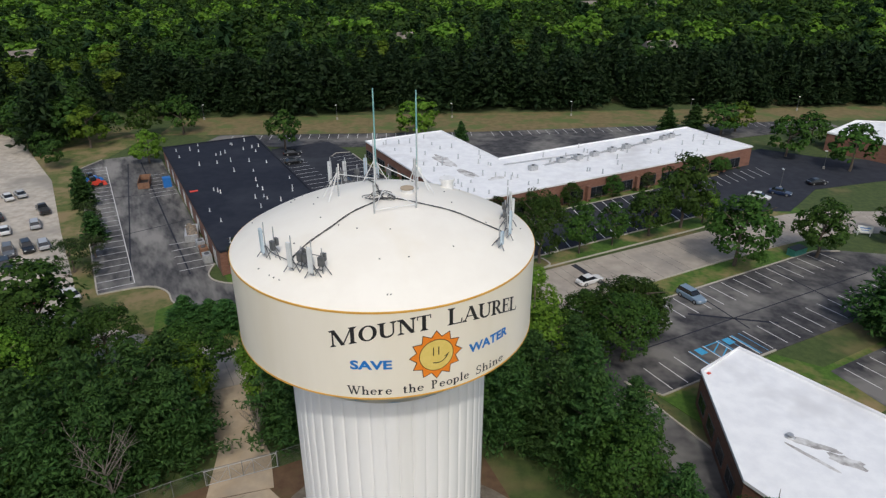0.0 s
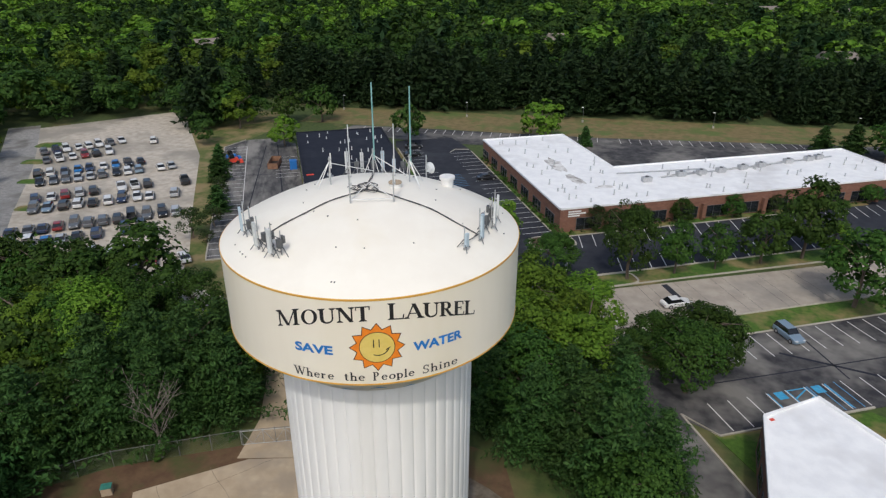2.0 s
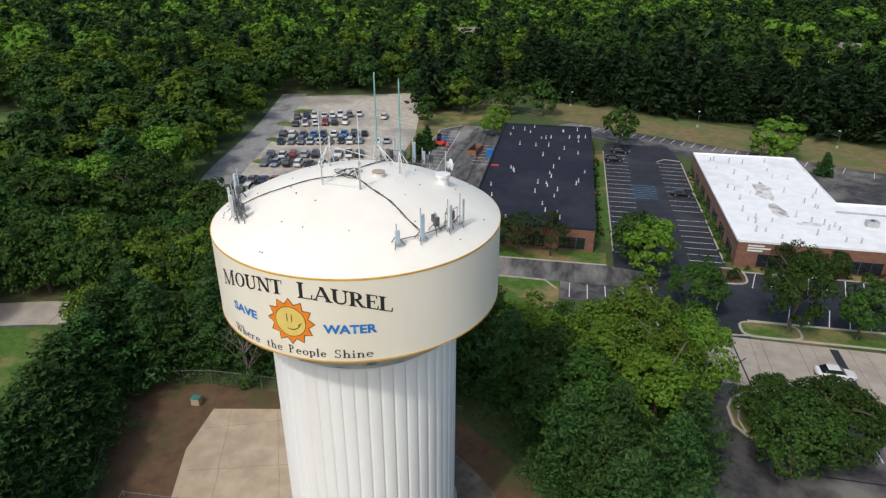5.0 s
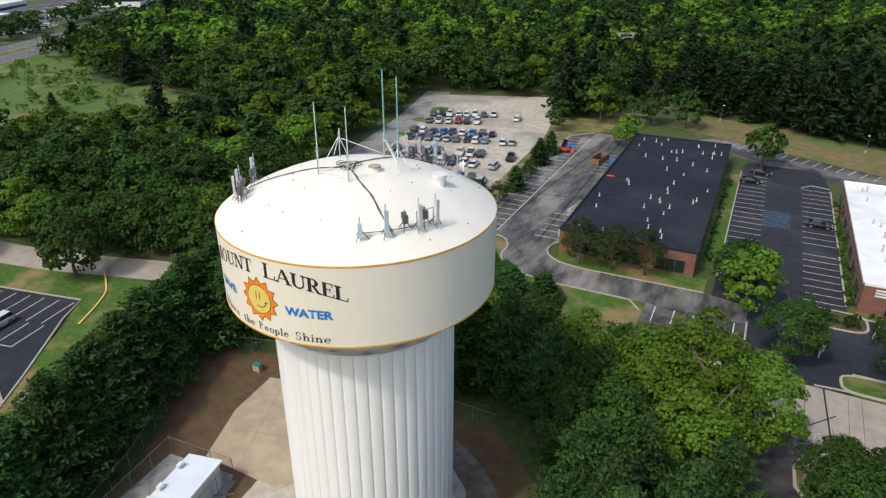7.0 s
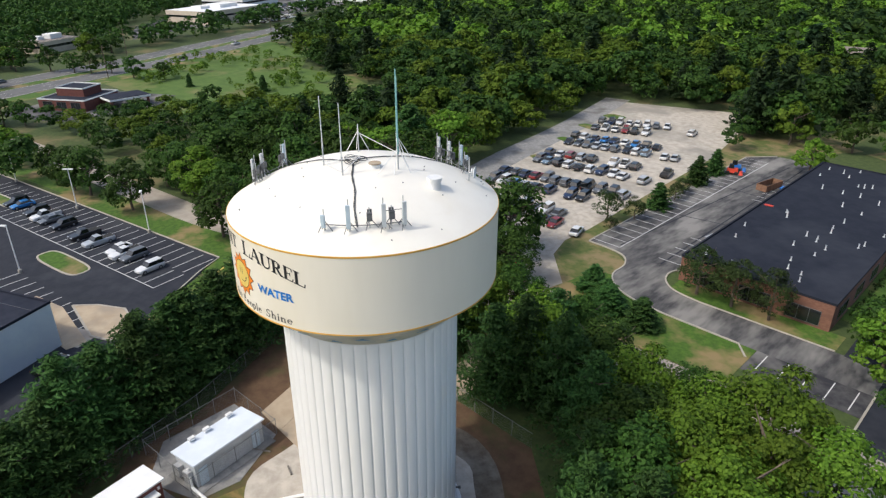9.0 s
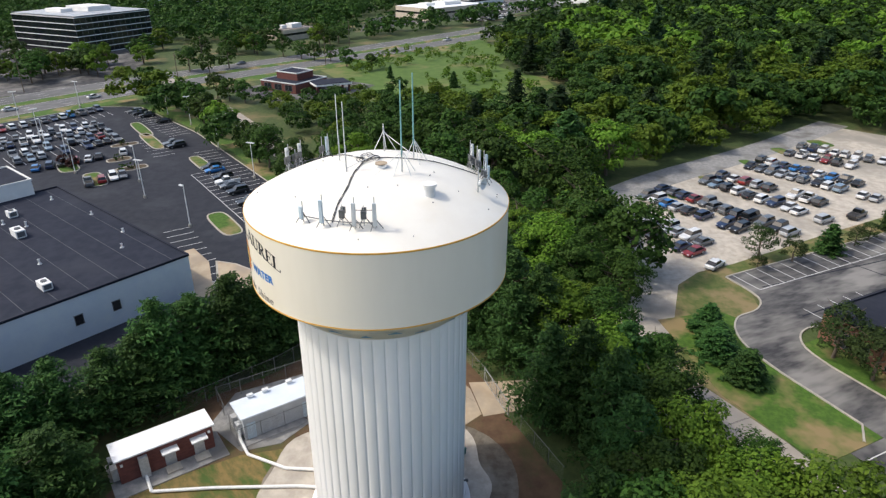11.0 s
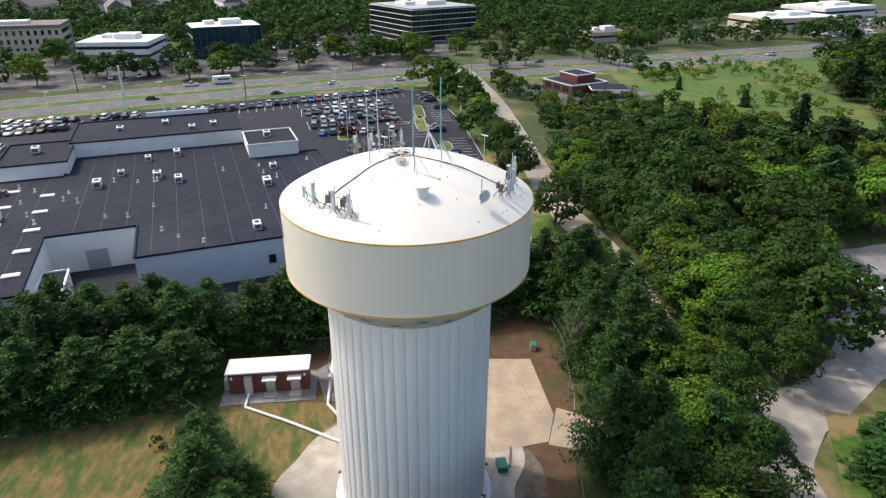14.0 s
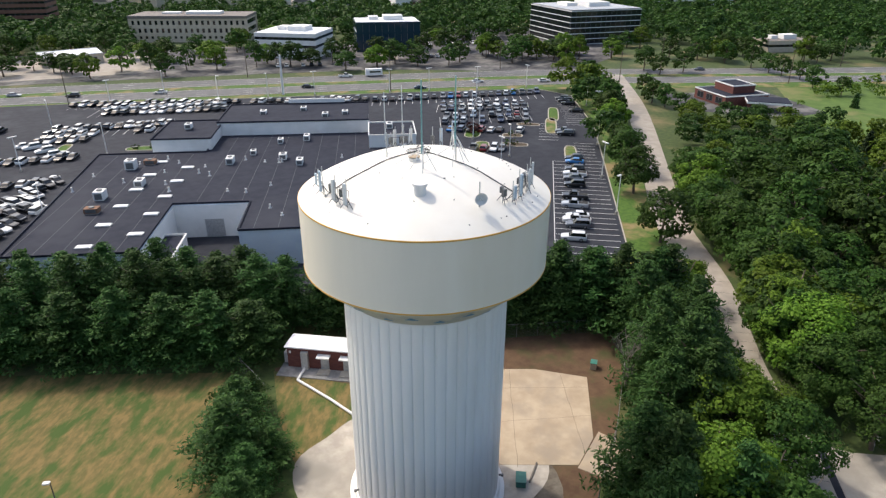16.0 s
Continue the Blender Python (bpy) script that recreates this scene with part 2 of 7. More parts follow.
M_RIM = surf("alloy_rim", (0.40, 0.40, 0.41), (0.5, 0.5, 0.51), 4.0, 0.35, metal=0.7)
M_LAMP = glass_mat("lamp_lens", (0.62, 0.64, 0.66), 0.15)
M_TAIL = glass_mat("tail_lens", (0.30, 0.012, 0.012), 0.2)
M_CARPAINT = paint_mat()
M_BARK = surf("bark", (0.085, 0.065, 0.048), (0.14, 0.11, 0.085), 2.0, 0.95, 0.02, stretch=(1, 1, 0.3))
M_DEADWOOD = surf("bare_grey_wood", (0.12, 0.105, 0.09), (0.19, 0.17, 0.15), 2.0, 0.95)
M_LEAF = foliage("broad_leaves", (0.0254, 0.0585, 0.0112), (0.0556, 0.1102, 0.0189), 0.4)
M_LEAFBRIGHT = foliage("bright_leaves", (0.0698, 0.1363, 0.0148), (0.1323, 0.2234, 0.0254), 0.4)
M_PINE = foliage("pine_needles", (0.0246, 0.0632, 0.0177), (0.0612, 0.1287, 0.0312), 0.4)
M_WOODS = foliage("wood_leaves", (0.0184, 0.0432, 0.0093), (0.0453, 0.0864, 0.0157), 0.6)
M_WOODPINE = foliage("wood_needles", (0.0127, 0.0317, 0.0127), (0.0325, 0.0635, 0.0212), 0.4)
M_SCRUB = foliage("scrub_leaves", (0.026, 0.046, 0.014), (0.050, 0.080, 0.022))
M_REDLEAF = foliage("dark_red_leaves", (0.045, 0.022, 0.020), (0.075, 0.035, 0.028))
M_RED = surf("red_plastic", (0.55, 0.045, 0.02), (0.62, 0.06, 0.03), 2.0, 0.5)
M_BLUEPLASTIC = surf("blue_plastic", (0.015, 0.13, 0.42), (0.02, 0.16, 0.48), 2.0, 0.5)
M_GREENBOX = surf("green_metal_box", (0.03, 0.16, 0.13), (0.05, 0.21, 0.17), 2.0, 0.5)
M_RUST = surf("rusty_steel", (0.16, 0.085, 0.05), (0.24, 0.13, 0.08), 1.5, 0.85)
M_JUNK = surf("mixed_debris", (0.30, 0.24, 0.17), (0.10, 0.09, 0.085), 2.5, 0.9, 0.05)


# ---------------------------------------------------------------- builders
class MB:
    """A mesh in the making: boxes, tubes, prisms and quads gathered into one list."""

    def __init__(self):
        self.v, self.f = [], []

    def add(self, verts, faces):
        n = len(self.v)
        self.v += [tuple(p) for p in verts]
        self.f += [tuple(n + i for i in f) for f in faces]
        return self

    def box(self, c, s, turn=0.0, m=None, taper=1.0):
        """A box of size s whose base centre is c."""
        x, y, z = s[0] / 2, s[1] / 2, s[2]
        k = taper
        pts = [(-x, -y, 0), (x, -y, 0), (x, y, 0), (-x, y, 0), (-x * k, -y * k, z), (x * k, -y * k, z), (x * k, y * k, z), (-x * k, y * k, z)]
        r = Matrix.Rotation(turn, 3, "Z")
        pts = [r @ Vector(p) + Vector(c) for p in pts]
        if m is not None:
            pts = [m @ p for p in pts]
        return self.add(pts, [(0, 3, 2, 1), (4, 5, 6, 7), (0, 1, 5, 4), (1, 2, 6, 5), (2, 3, 7, 6), (3, 0, 4, 7)])

    def tube(self, a, b, r, n=8, r2=None):
        a, b = Vector(a), Vector(b)
        q = (b - a).to_track_quat("Z", "Y").to_matrix()
        r2 = r if r2 is None else r2
        ring = [Vector((math.cos(2 * math.pi * i / n), math.sin(2 * math.pi * i / n), 0)) for i in range(n)]
        pts = [a + q @ (p * r) for p in ring] + [b + q @ (p * r2) for p in ring]
        return self.add(pts, [(i, (i + 1) % n, n + (i + 1) % n, n + i) for i in range(n)] + [tuple(range(n - 1, -1, -1)), tuple(range(n, 2 * n))])

    def pipe(self, pts, r, n=6):
        """One unbroken round pipe along a line of points."""
        rings = []
        for i, p in enumerate(pts):
            d = Vector(pts[min(i + 1, len(pts) - 1)]) - Vector(pts[max(i - 1, 0)])
            q = d.to_track_quat("Z", "Y").to_matrix()
            rings += [Vector(p) + q @ Vector((r * math.cos(2 * math.pi * k / n), r * math.sin(2 * math.pi * k / n), 0)) for k in range(n)]
        m = len(pts)
        return self.add(rings, [(j * n + k, j * n + (k + 1) % n, (j + 1) * n + (k + 1) % n, (j + 1) * n + k) for j in range(m - 1) for k in range(n)] + [tuple(range(n - 1, -1, -1)), tuple(range((m - 1) * n, m * n))])

    def prism(self, poly, z0, z1):
        """An upright prism over a counter-clockwise outline."""
        n = len(poly)
        area = sum(poly[i][0] * poly[(i + 1) % n][1] - poly[(i + 1) % n][0] * poly[i][1] for i in range(n))
        if area < 0:
            poly = poly[::-1]
        pts = [(x, y, z0) for x, y in poly] + [(x, y, z1) for x, y in poly]
        return self.add(pts, [tuple(range(n - 1, -1, -1)), tuple(range(n, 2 * n))] + [(i, (i + 1) % n, n + (i + 1) % n, n + i) for i in range(n)])

    def lathe(self, profile, n=64, centre=(0, 0), wave=None):
        """A surface of revolution over (radius, height) pairs."""
        pts = []
        for r, z in profile:
            for i in range(n):
                a = 2 * math.pi * i / n
                k = wave(a, z) if wave else 0
                pts.append((centre[0] + (r + k) * math.cos(a), centre[1] + (r + k) * math.sin(a), z))
        return self.add(pts, [(j * n + i, j * n + (i + 1) % n, (j + 1) * n + (i + 1) % n, (j + 1) * n + i) for j in range(len(profile) - 1) for i in range(n)])

    def quad(self, a, b, c, d):
        return self.add([a, b, c, d], [(0, 1, 2, 3)])

    def mesh(self, name):
        me = bpy.data.meshes.new(name)
        me.from_pydata(self.v, [], self.f)
        me.update()
        return me


def part(name, mb, material, parent=None, label="", smooth=False):
    """One mesh object, as a child of parent where there is one."""
    me = mb.mesh(name) if isinstance(mb, MB) else mb
    if not me.materials:
        me.materials.append(material)
    if smooth:
        me.polygons.foreach_set("use_smooth", [True] * len(me.polygons))
    ob = new(name, me)
    if parent is not None:
        ob.parent = parent
    if label:
        ob["label"] = label
    return ob


def thing(name, label, category, at=(0, 0, 0), turn=0.0, group="", kind=""):
    """An Empty at the base of a thing, for its parts."""
    ob = new(name)
    ob.empty_display_size = 0.3
    ob.matrix_basis = Matrix.Translation(at) @ Matrix.Rotation(turn, 4, "Z")
    return tagged(ob, label, category, group, kind)


def one(name, mb, material, label, category, at=(0, 0, 0), turn=0.0, group="", kind="", smooth=False):
    ob = part(name, mb, material, None, "", smooth)
    ob.matrix_basis = Matrix.Translation(at) @ Matrix.Rotation(turn, 4, "Z")
    return tagged(ob, label, category, group, kind)


def frame_of(angle):
    c, s = math.cos(radians(angle)), math.sin(radians(angle))
    return lambda u, v: (u * c - v * s, u * s + v * c)


UV = frame_of(28.5)       # the office park
PQ = frame_of(52.8)       # the dealership
A_UV, A_PQ = radians(28.5), radians(52.8)


def rect(f, u0, u1, v0, v1):
    return [f(u0, v0), f(u1, v0), f(u1, v1), f(u0, v1)]


def inside(p, poly):
    x, y = p
    hit = False
    for i in range(len(poly)):
        (x1, y1), (x2, y2) = poly[i - 1], poly[i]
        if (y1 > y) != (y2 > y) and x < (x2 - x1) * (y - y1) / (y2 - y1) + x1:
            hit = not hit
    return hit


def seg_dist(p, line):
    best = 1e9
    for (x1, y1), (x2, y2) in zip(line, line[1:]):
        dx, dy = x2 - x1, y2 - y1
        k = max(0, min(1, ((p[0] - x1) * dx + (p[1] - y1) * dy) / (dx * dx + dy * dy)))
        best = min(best, math.hypot(p[0] - x1 - k * dx, p[1] - y1 - k * dy))
    return best


def smooth_line(pts, steps=6):
    out = []
    for i in range(len(pts) - 1):
        p0, p1, p2, p3 = pts[max(i - 1, 0)], pts[i], pts[i + 1], pts[min(i + 2, len(pts) - 1)]
        for k in range(steps):
            t = k / steps
            out.append(tuple(0.5 * (2 * b + (c - a) * t + (2 * a - 5 * b + 4 * c - d) * t * t + (3 * b - a - 3 * c + d) * t ** 3) for a, b, c, d in zip(p0, p1, p2, p3)))
    return out + [tuple(pts[-1])]


def ribbon(line, half, z0, z1, offset=0.0):
    """A slab along a line; half is a width or one for each point."""
    mb = MB()
    n = len(line)
    rows = []
    for i, p in enumerate(line):
        a, b = line[max(i - 1, 0)], line[min(i + 1, n - 1)]
        d = Vector((b[0] - a[0], b[1] - a[1])).normalized()
        h = half[i] if isinstance(half, list) else half
        nx, ny = -d.y, d.x
        rows.append(((p[0] + nx * (offset + h), p[1] + ny * (offset + h)), (p[0] + nx * (offset - h), p[1] + ny * (offset - h))))
    for (l0, r0), (l1, r1) in zip(rows, rows[1:]):
        mb.add([(*l0, z0), (*r0, z0), (*r1, z0), (*l1, z0), (*l0, z1), (*r0, z1), (*r1, z1), (*l1, z1)], [(4, 5, 6, 7), (0, 4, 7, 3), (1, 2, 6, 5)])
    return mb


def kerb(mb, pts, w=0.12, h=0.22, close=False):
    pts = list(pts) + ([pts[0]] if close else [])
    r = ribbon(pts, w, 0.0, h)
    mb.add(r.v, r.f)
    return mb


def stripe(mb, a, b, w=0.07, z=0.116):
    d = Vector((b[0] - a[0], b[1] - a[1]))
    if d.length < 1e-3:
        return
    n = Vector((-d.y, d.x)).normalized() * w
    mb.quad((a[0] + n.x, a[1] + n.y, z), (a[0] - n.x, a[1] - n.y, z), (b[0] - n.x, b[1] - n.y, z), (b[0] + n.x, b[1] + n.y, z))


def stalls(mb, a, b, depth, step=2.74, slant=0.0, back=False):
    """Stall lines from a to b, reaching depth to the left of that way."""
    d = Vector((b[0] - a[0], b[1] - a[1]))
    n = max(1, round(d.length / step))
    u = d.normalized()
    w = Vector((-u.y, u.x)) * depth + u * slant
    for i in range(n + 1):
        p = (a[0] + d.x * i / n, a[1] + d.y * i / n)
        stripe(mb, p, (p[0] + w.x, p[1] + w.y))
    if back:
        stripe(mb, (a[0] + w.x, a[1] + w.y), (b[0] + w.x, b[1] + w.y))


# ---------------------------------------------------------------- ground, roads, lots
g = MB()
g.box((0, 0, -1.0), (4400, 4400, 1.0))
one("ground", g, M_GROUND, "wide sheet of rough grass and woodland floor", "ground", kind="structure")

ROAD = smooth_line([(-214, -75), (-168.5, -36.5), (-112, 4.2), (-86, 22.8), (-67.8, 39.8), (-55, 48.9), (-46.5, 55.2), (-38.5, 62.5), (-31, 69), (-12, 79), (11.3, 90), (40, 104.6), (67.5, 118), (86, 121), (120, 118), (200, 108)], 5)
ROAD_HALF = [3.3 if p[0] < -34 else 5.6 if p[0] > -12 else 3.3 + 2.3 * (p[0] + 34) / 22 for p in ROAD]
HIGHWAY = smooth_line([(230, -335), (60, -240), (-17, -198), (-112, -142), (-195, -87), (-245, -45), (-318, 15), (-450, 108), (-640, 215), (-900, 360)], 4)


def slab(name, polys, material, z, label, category="ground"):
    mb = MB()
    for p in polys:
        mb.prism(p, -0.2, z)
    return one(name, mb, material, label, category, kind="structure")


MEADOW = [(-190, 10), (-238, -18), (-300, 20), (-335, 50), (-290, 66), (-250, 58), (-225, 76), (-165, 85), (-154, 62), (-166, 40), (-168, 18), (-178, 6)]
YARD = [(-43.2, 37.6), (-35.5, 44.2), (-24, 50.6), (-17.4, 53.3), (-7.3, 58.5), (4, 56), (8, 46), (5, 33), (1, 22), (-3, 12.5), (-18.5, 16.5), (-24.7, 24), (-34.2, 31)]
PAD = [(-31.2, 41.6), (-27.6, 35.8), (-22, 30.6), (-13, 35), (-11.5, 44.4), (-17.6, 50.2), (-22.3, 48.8)]
DRIVE = [(-23.6, 48.6), (-17.2, 50.4), (-18.6, 55), (-22.6, 62.2), (-25.4, 70), (-31.5, 68.6), (-27.4, 62.2), (-24.4, 55)]
FIELD = [(1.5, 9.5), (28, -14), (60, 0), (50, 36), (16, 40), (9, 31), (1.5, 18)]
GRAVEL_LOT = [(-157, 152), (-127, 185), (-118, 179), (-91, 145), (-73, 115), (-59.5, 93.5), (-56, 86.5), (-51.3, 82), (-40.7, 78.6), (-35.9, 76.5), (-30, 75.8), (-26, 76), (-39.9, 66.2), (-41, 69.5), (-43.2, 72.1), (-47, 73.7), (-52, 75.4), (-58.4, 76.2), (-67, 73.4), (-80, 72.8), (-93, 75), (-100, 83), (-106, 95)]
LANE = smooth_line([(-158, 157), (-128, 123), (-103, 91), (-88, 78.5), (-66, 75.5)], 4)
BEND = smooth_line([UV(-4.5, 105.5), UV(2.5, 104.8), UV(5.2, 101.5), UV(5.6, 97.2), UV(8, 94.0), UV(12, 92.0), UV(18, 91.2)], 4)
ISLE = smooth_line([UV(20, 98.2), UV(15.5, 99.0), UV(12.8, 101.4), UV(12.2, 104.6), UV(13.9, 108)], 4)
WEST_LOT = [UV(-5, 177)] + BEND + [ UV(60, 91.2), UV(60, 98.2)] + ISLE + [UV(13.9, 176), UV(8, 183), UV(1, 183)]
MID_LOT = [UV(45.5, 78), UV(58, 78), UV(58, 84), UV(160, 84), UV(160, 100.2), UV(58.8, 100.2), UV(58.8, 160), UV(57, 172), UV(41, 172), UV(40.2, 168), UV(40.2, 98), UV(45.5, 97)]
BACK_LOT = [(-66, 177), (-40, 172), (-14, 174), (30, 156), (70, 178), (120, 196), (118, 204), (60, 196), (10, 189), (-64, 184.5)]
SE_LOT = [UV(52, 62.2), UV(112, 62.2), UV(124, 52), UV(118, 40), UV(98, 44), UV(76, 44.5), UV(55.2, 44.5), UV(52.8, 48), UV(52.6, 20), UV(46, 20), UV(46.2, 60), UV(46, 69), UV(54, 69)]
SE_LOT2 = [UV(78, 38), UV(110, 38), UV(112, 22), UV(76, 22)]
DEAL_LOT = [(-42, 12), (-66.5, 25.5), (-109.5, -9.2), (-137, -31.5), (-167, -62), (-167, -78), (-124, -108), (-72, -141), (-27, -171), (6, -191), (60, -160), (60, -50), (34, -30)]
slab("meadow", [MEADOW], M_MEADOW, 0.02, "open green meadow at the edge of the woods", "meadow")
slab("fenced_yard", [YARD], M_DIRT, 0.02, "reddish bare dirt with grass patches inside the fence", "yard")
slab("yard_grass", [[(1.5, 21), (-2.6, 13), (-9.4, 24), (-12, 33), (-4, 30), (6, 34)]], M_FIELD, 0.03, "patchy grass between the sheds and the tower", "yard")
slab("field", [FIELD], M_FIELD, 0.015, "patchy mown field of dry and green grass", "field")
slab("concrete_pad", [PAD], M_PAD, 0.07, "stained tan concrete pad beside the tower", "pad")
slab("lot_verge", [[(-127, 186), (-91, 145), (-73, 115), (-56, 86), (-51, 81), (-40, 77.5), (-26, 75), (-10, 82), (-27, 91), (-53, 93), (-87, 154), (-84, 186)]], M_VERGE, 0.018, "half-dry grass strip between gravel lot and car park", "lawn")
pad_joints = MB()
for (x1, y1), (x2, y2) in (((-29.2, 38.8), (-19.8, 49.4)), ((-25.4, 33.4), (-12.6, 46.0)), ((-29.6, 43.0), (-18.0, 32.4)), ((-25.6, 46.6), (-12.6, 36.6))):
    a, b = Vector((x1, y1)), Vector((x2, y2))
    for i in range(12):
        p, q = a.lerp(b, i / 12), a.lerp(b, (i + 1) / 12)
        w = Vector((0.05 * math.sin(5 * i), 0.05 * math.cos(4 * i)))
        stripe(pad_joints, p + w, q + Vector((0.05 * math.sin(5 * i + 5), 0.05 * math.cos(4 * i + 4))), 0.018, 0.076)
one("pad_joints", pad_joints, M_MUD, "dark joints and cracks in the concrete pad", "joint", kind="structure")
slab("gate_drive", [DRIVE], M_PAD, 0.066, "tan concrete drive from the road through the gate", "drive")
slab("gravel_lot", [GRAVEL_LOT], M_GRAVEL, 0.025, "pale gravel overflow car park", "car park")
one("gravel_lane", ribbon(LANE, 4.2, -0.1, 0.045), M_GREYGRAVEL, "grey gravel lane along the woods", "lane", kind="structure")
slab("west_car_park", [WEST_LOT], M_WORNLOT, 0.09, "worn grey asphalt car park with faded stalls", "car park")
slab("middle_car_park", [MID_LOT], M_ASPHALT_NEW, 0.094, "dark sealed asphalt car park between the offices", "car park")
slab("end_car_park", [[(58, 126.5), (72, 126.6), (84, 140), (103, 146), (128, 150), (128, 160), (98, 164), (86, 172), (76, 168), (66, 150)]], M_ASPHALT_NEW, 0.099, "grey asphalt car park at the end of the white-roofed office", "car park")
slab("back_car_park", [BACK_LOT], M_ASPHALT, 0.086, "worn asphalt service lot behind the offices", "car park")
slab("east_car_park", [SE_LOT], M_ASPHALT, 0.098, "worn asphalt car park with white stall lines", "car park")
slab("lower_car_park", [SE_LOT2], M_ASPHALT, 0.09, "small worn asphalt car park behind a lawn", "car park")
slab("dealership_car_park", [DEAL_LOT], M_ASPHALT_NEW, 0.09, "dark sealed asphalt dealership car park", "car park")
one("road", ribbon(ROAD, ROAD_HALF, -0.1, 0.104), M_CONCRETE, "pale concrete access road with tar seams", "road", kind="structure")
for side in (-1, 1):
    one("highway_carriageway", ribbon(HIGHWAY, 6.2, -0.1, 0.05, side * 9.2), M_HIGHWAY, "grey asphalt highway carriageway with lane lines", "road", kind="structure")
lawn_polys = [rect(UV, 37, 40.2, 108, 162), rect(UV, 58.8, 60.2, 103, 150), rect(UV, 54, 108, 79.6, 84), rect(UV, 54, 112, 62.4, 67.2), rect(UV, 60, 142, 100.2, 102.4), rect(UV, 14.5, 39, 98.3, 103.2),
              [UV(108, 80), UV(126, 74), UV(128, 86), UV(112, 90)], [UV(6.4, 97.2), UV(10.4, 93.4), UV(15, 91.2), UV(31.4, 91.2), UV(31.4, 81.2), UV(18, 80.8), UV(1, 86), UV(3, 96)], [UV(53, 61), UV(56, 56), UV(62, 60), UV(60, 67), UV(54.5, 66)],
              [(-36, -14), (-44, -8), (-44, 10), (-66, 27.5), (-110, -7.5), (-138, -30), (-170, -64), (-176, -60), (-141, -22), (-110, 0), (-66, 36), (-48, 44), (-38, 30)],
              [UV(54.5, 45), UV(75, 44), UV(78, 39), UV(112, 39), UV(112, 30), UV(56, 30)]]
for i, p in enumerate(lawn_polys):
    slab("lawn_%d" % (i + 1), [p], M_LAWN, 0.028 + 0.004 * i, "mown green lawn strip beside the car parks", "lawn")
slab("verge", [[(-82, 184.6), (10, 189.2), (60, 196.2), (150, 207), (150, 224), (-82, 205)]], M_DRY, 0.022, "dry mown verge below the pine belt", "lawn")
one("highway_verge", ribbon(HIGHWAY, 2.9, -0.1, 0.06, 0), M_LAWN, "mown green grass median of the highway", "lawn", kind="structure")
one("front_verge", ribbon(HIGHWAY[4:26], 4.5, -0.1, 0.06, -20.5), M_LAWN, "green verge between car park and highway", "lawn", kind="structure")
def apron_reach(a):
    """Pale gravel reaches far out on the south-west side and hardly past the column on the north-east."""
    k = 0.5 + 0.5 * math.cos(a - radians(238))
    return 8.6 + 5.2 * min(1.0, 1.7 * k) + 0.5 * math.sin(5 * a) + 0.25 * math.sin(11 * a)


slab("muddy_ground", [[(-4.02 + (13.0 + 0.9 * math.sin(3 * a + 1)) * math.cos(a), 41.2 + (13.0 + 0.9 * math.sin(3 * a + 1)) * math.sin(a)) for a in [2 * math.pi * i / 40 for i in range(40)]]], M_MUD, 0.035, "grey-brown trampled ground beside the tower base", "ground")
one("gravel_apron", MB().prism([(-4.02 + apron_reach(a) * math.cos(a), 41.2 + apron_reach(a) * math.sin(a)) for a in [2 * math.pi * i / 72 for i in range(72)]], -0.1, 0.05), M_GRAVEL, "pale gravel apron round the tower base", "gravel", kind="structure")
slab("shed_gravel", [[(-20, 20), (-24.5, 27.6), (-17.6, 32), (-11.5, 28), (-10, 24), (-14, 19)]], M_GREYGRAVEL, 0.06, "grey gravel round the equipment sheds", "gravel")
slab("south_paving", [[(-250, -100), (-205, -92), (-150, -150), (-80, -190), (-10, -225), (60, -262), (40, -330), (-120, -262), (-200, -215), (-300, -250), (-330, -150)]], M_ASPHALT, 0.03, "grey office car parks across the highway", "car park")
slab("north_highway_lots", [[(-390, -10), (-365, -22), (-430, -28), (-560, 20), (-690, 110), (-700, 170), (-560, 130), (-460, 62)]], M_ASPHALT, 0.03, "car lots of dealerships far along the highway", "car park")
slab("concrete_drives", [[(-168, -160), (-160, -166), (-215, -240), (-222, -232)], [(-20, -228), (-78, -208), (-92, -262), (-25, -285)], rect(PQ, -62, -20, 38.6, 42.5)], M_CONCRETE, 0.108, "pale concrete drives and walks", "pavement")
slab("bank_paving", [[(-178, -22), (-194, -42), (-228, -20), (-208, 10), (-190, 4)]], M_ASPHALT, 0.04, "asphalt round the brick bank", "car park")

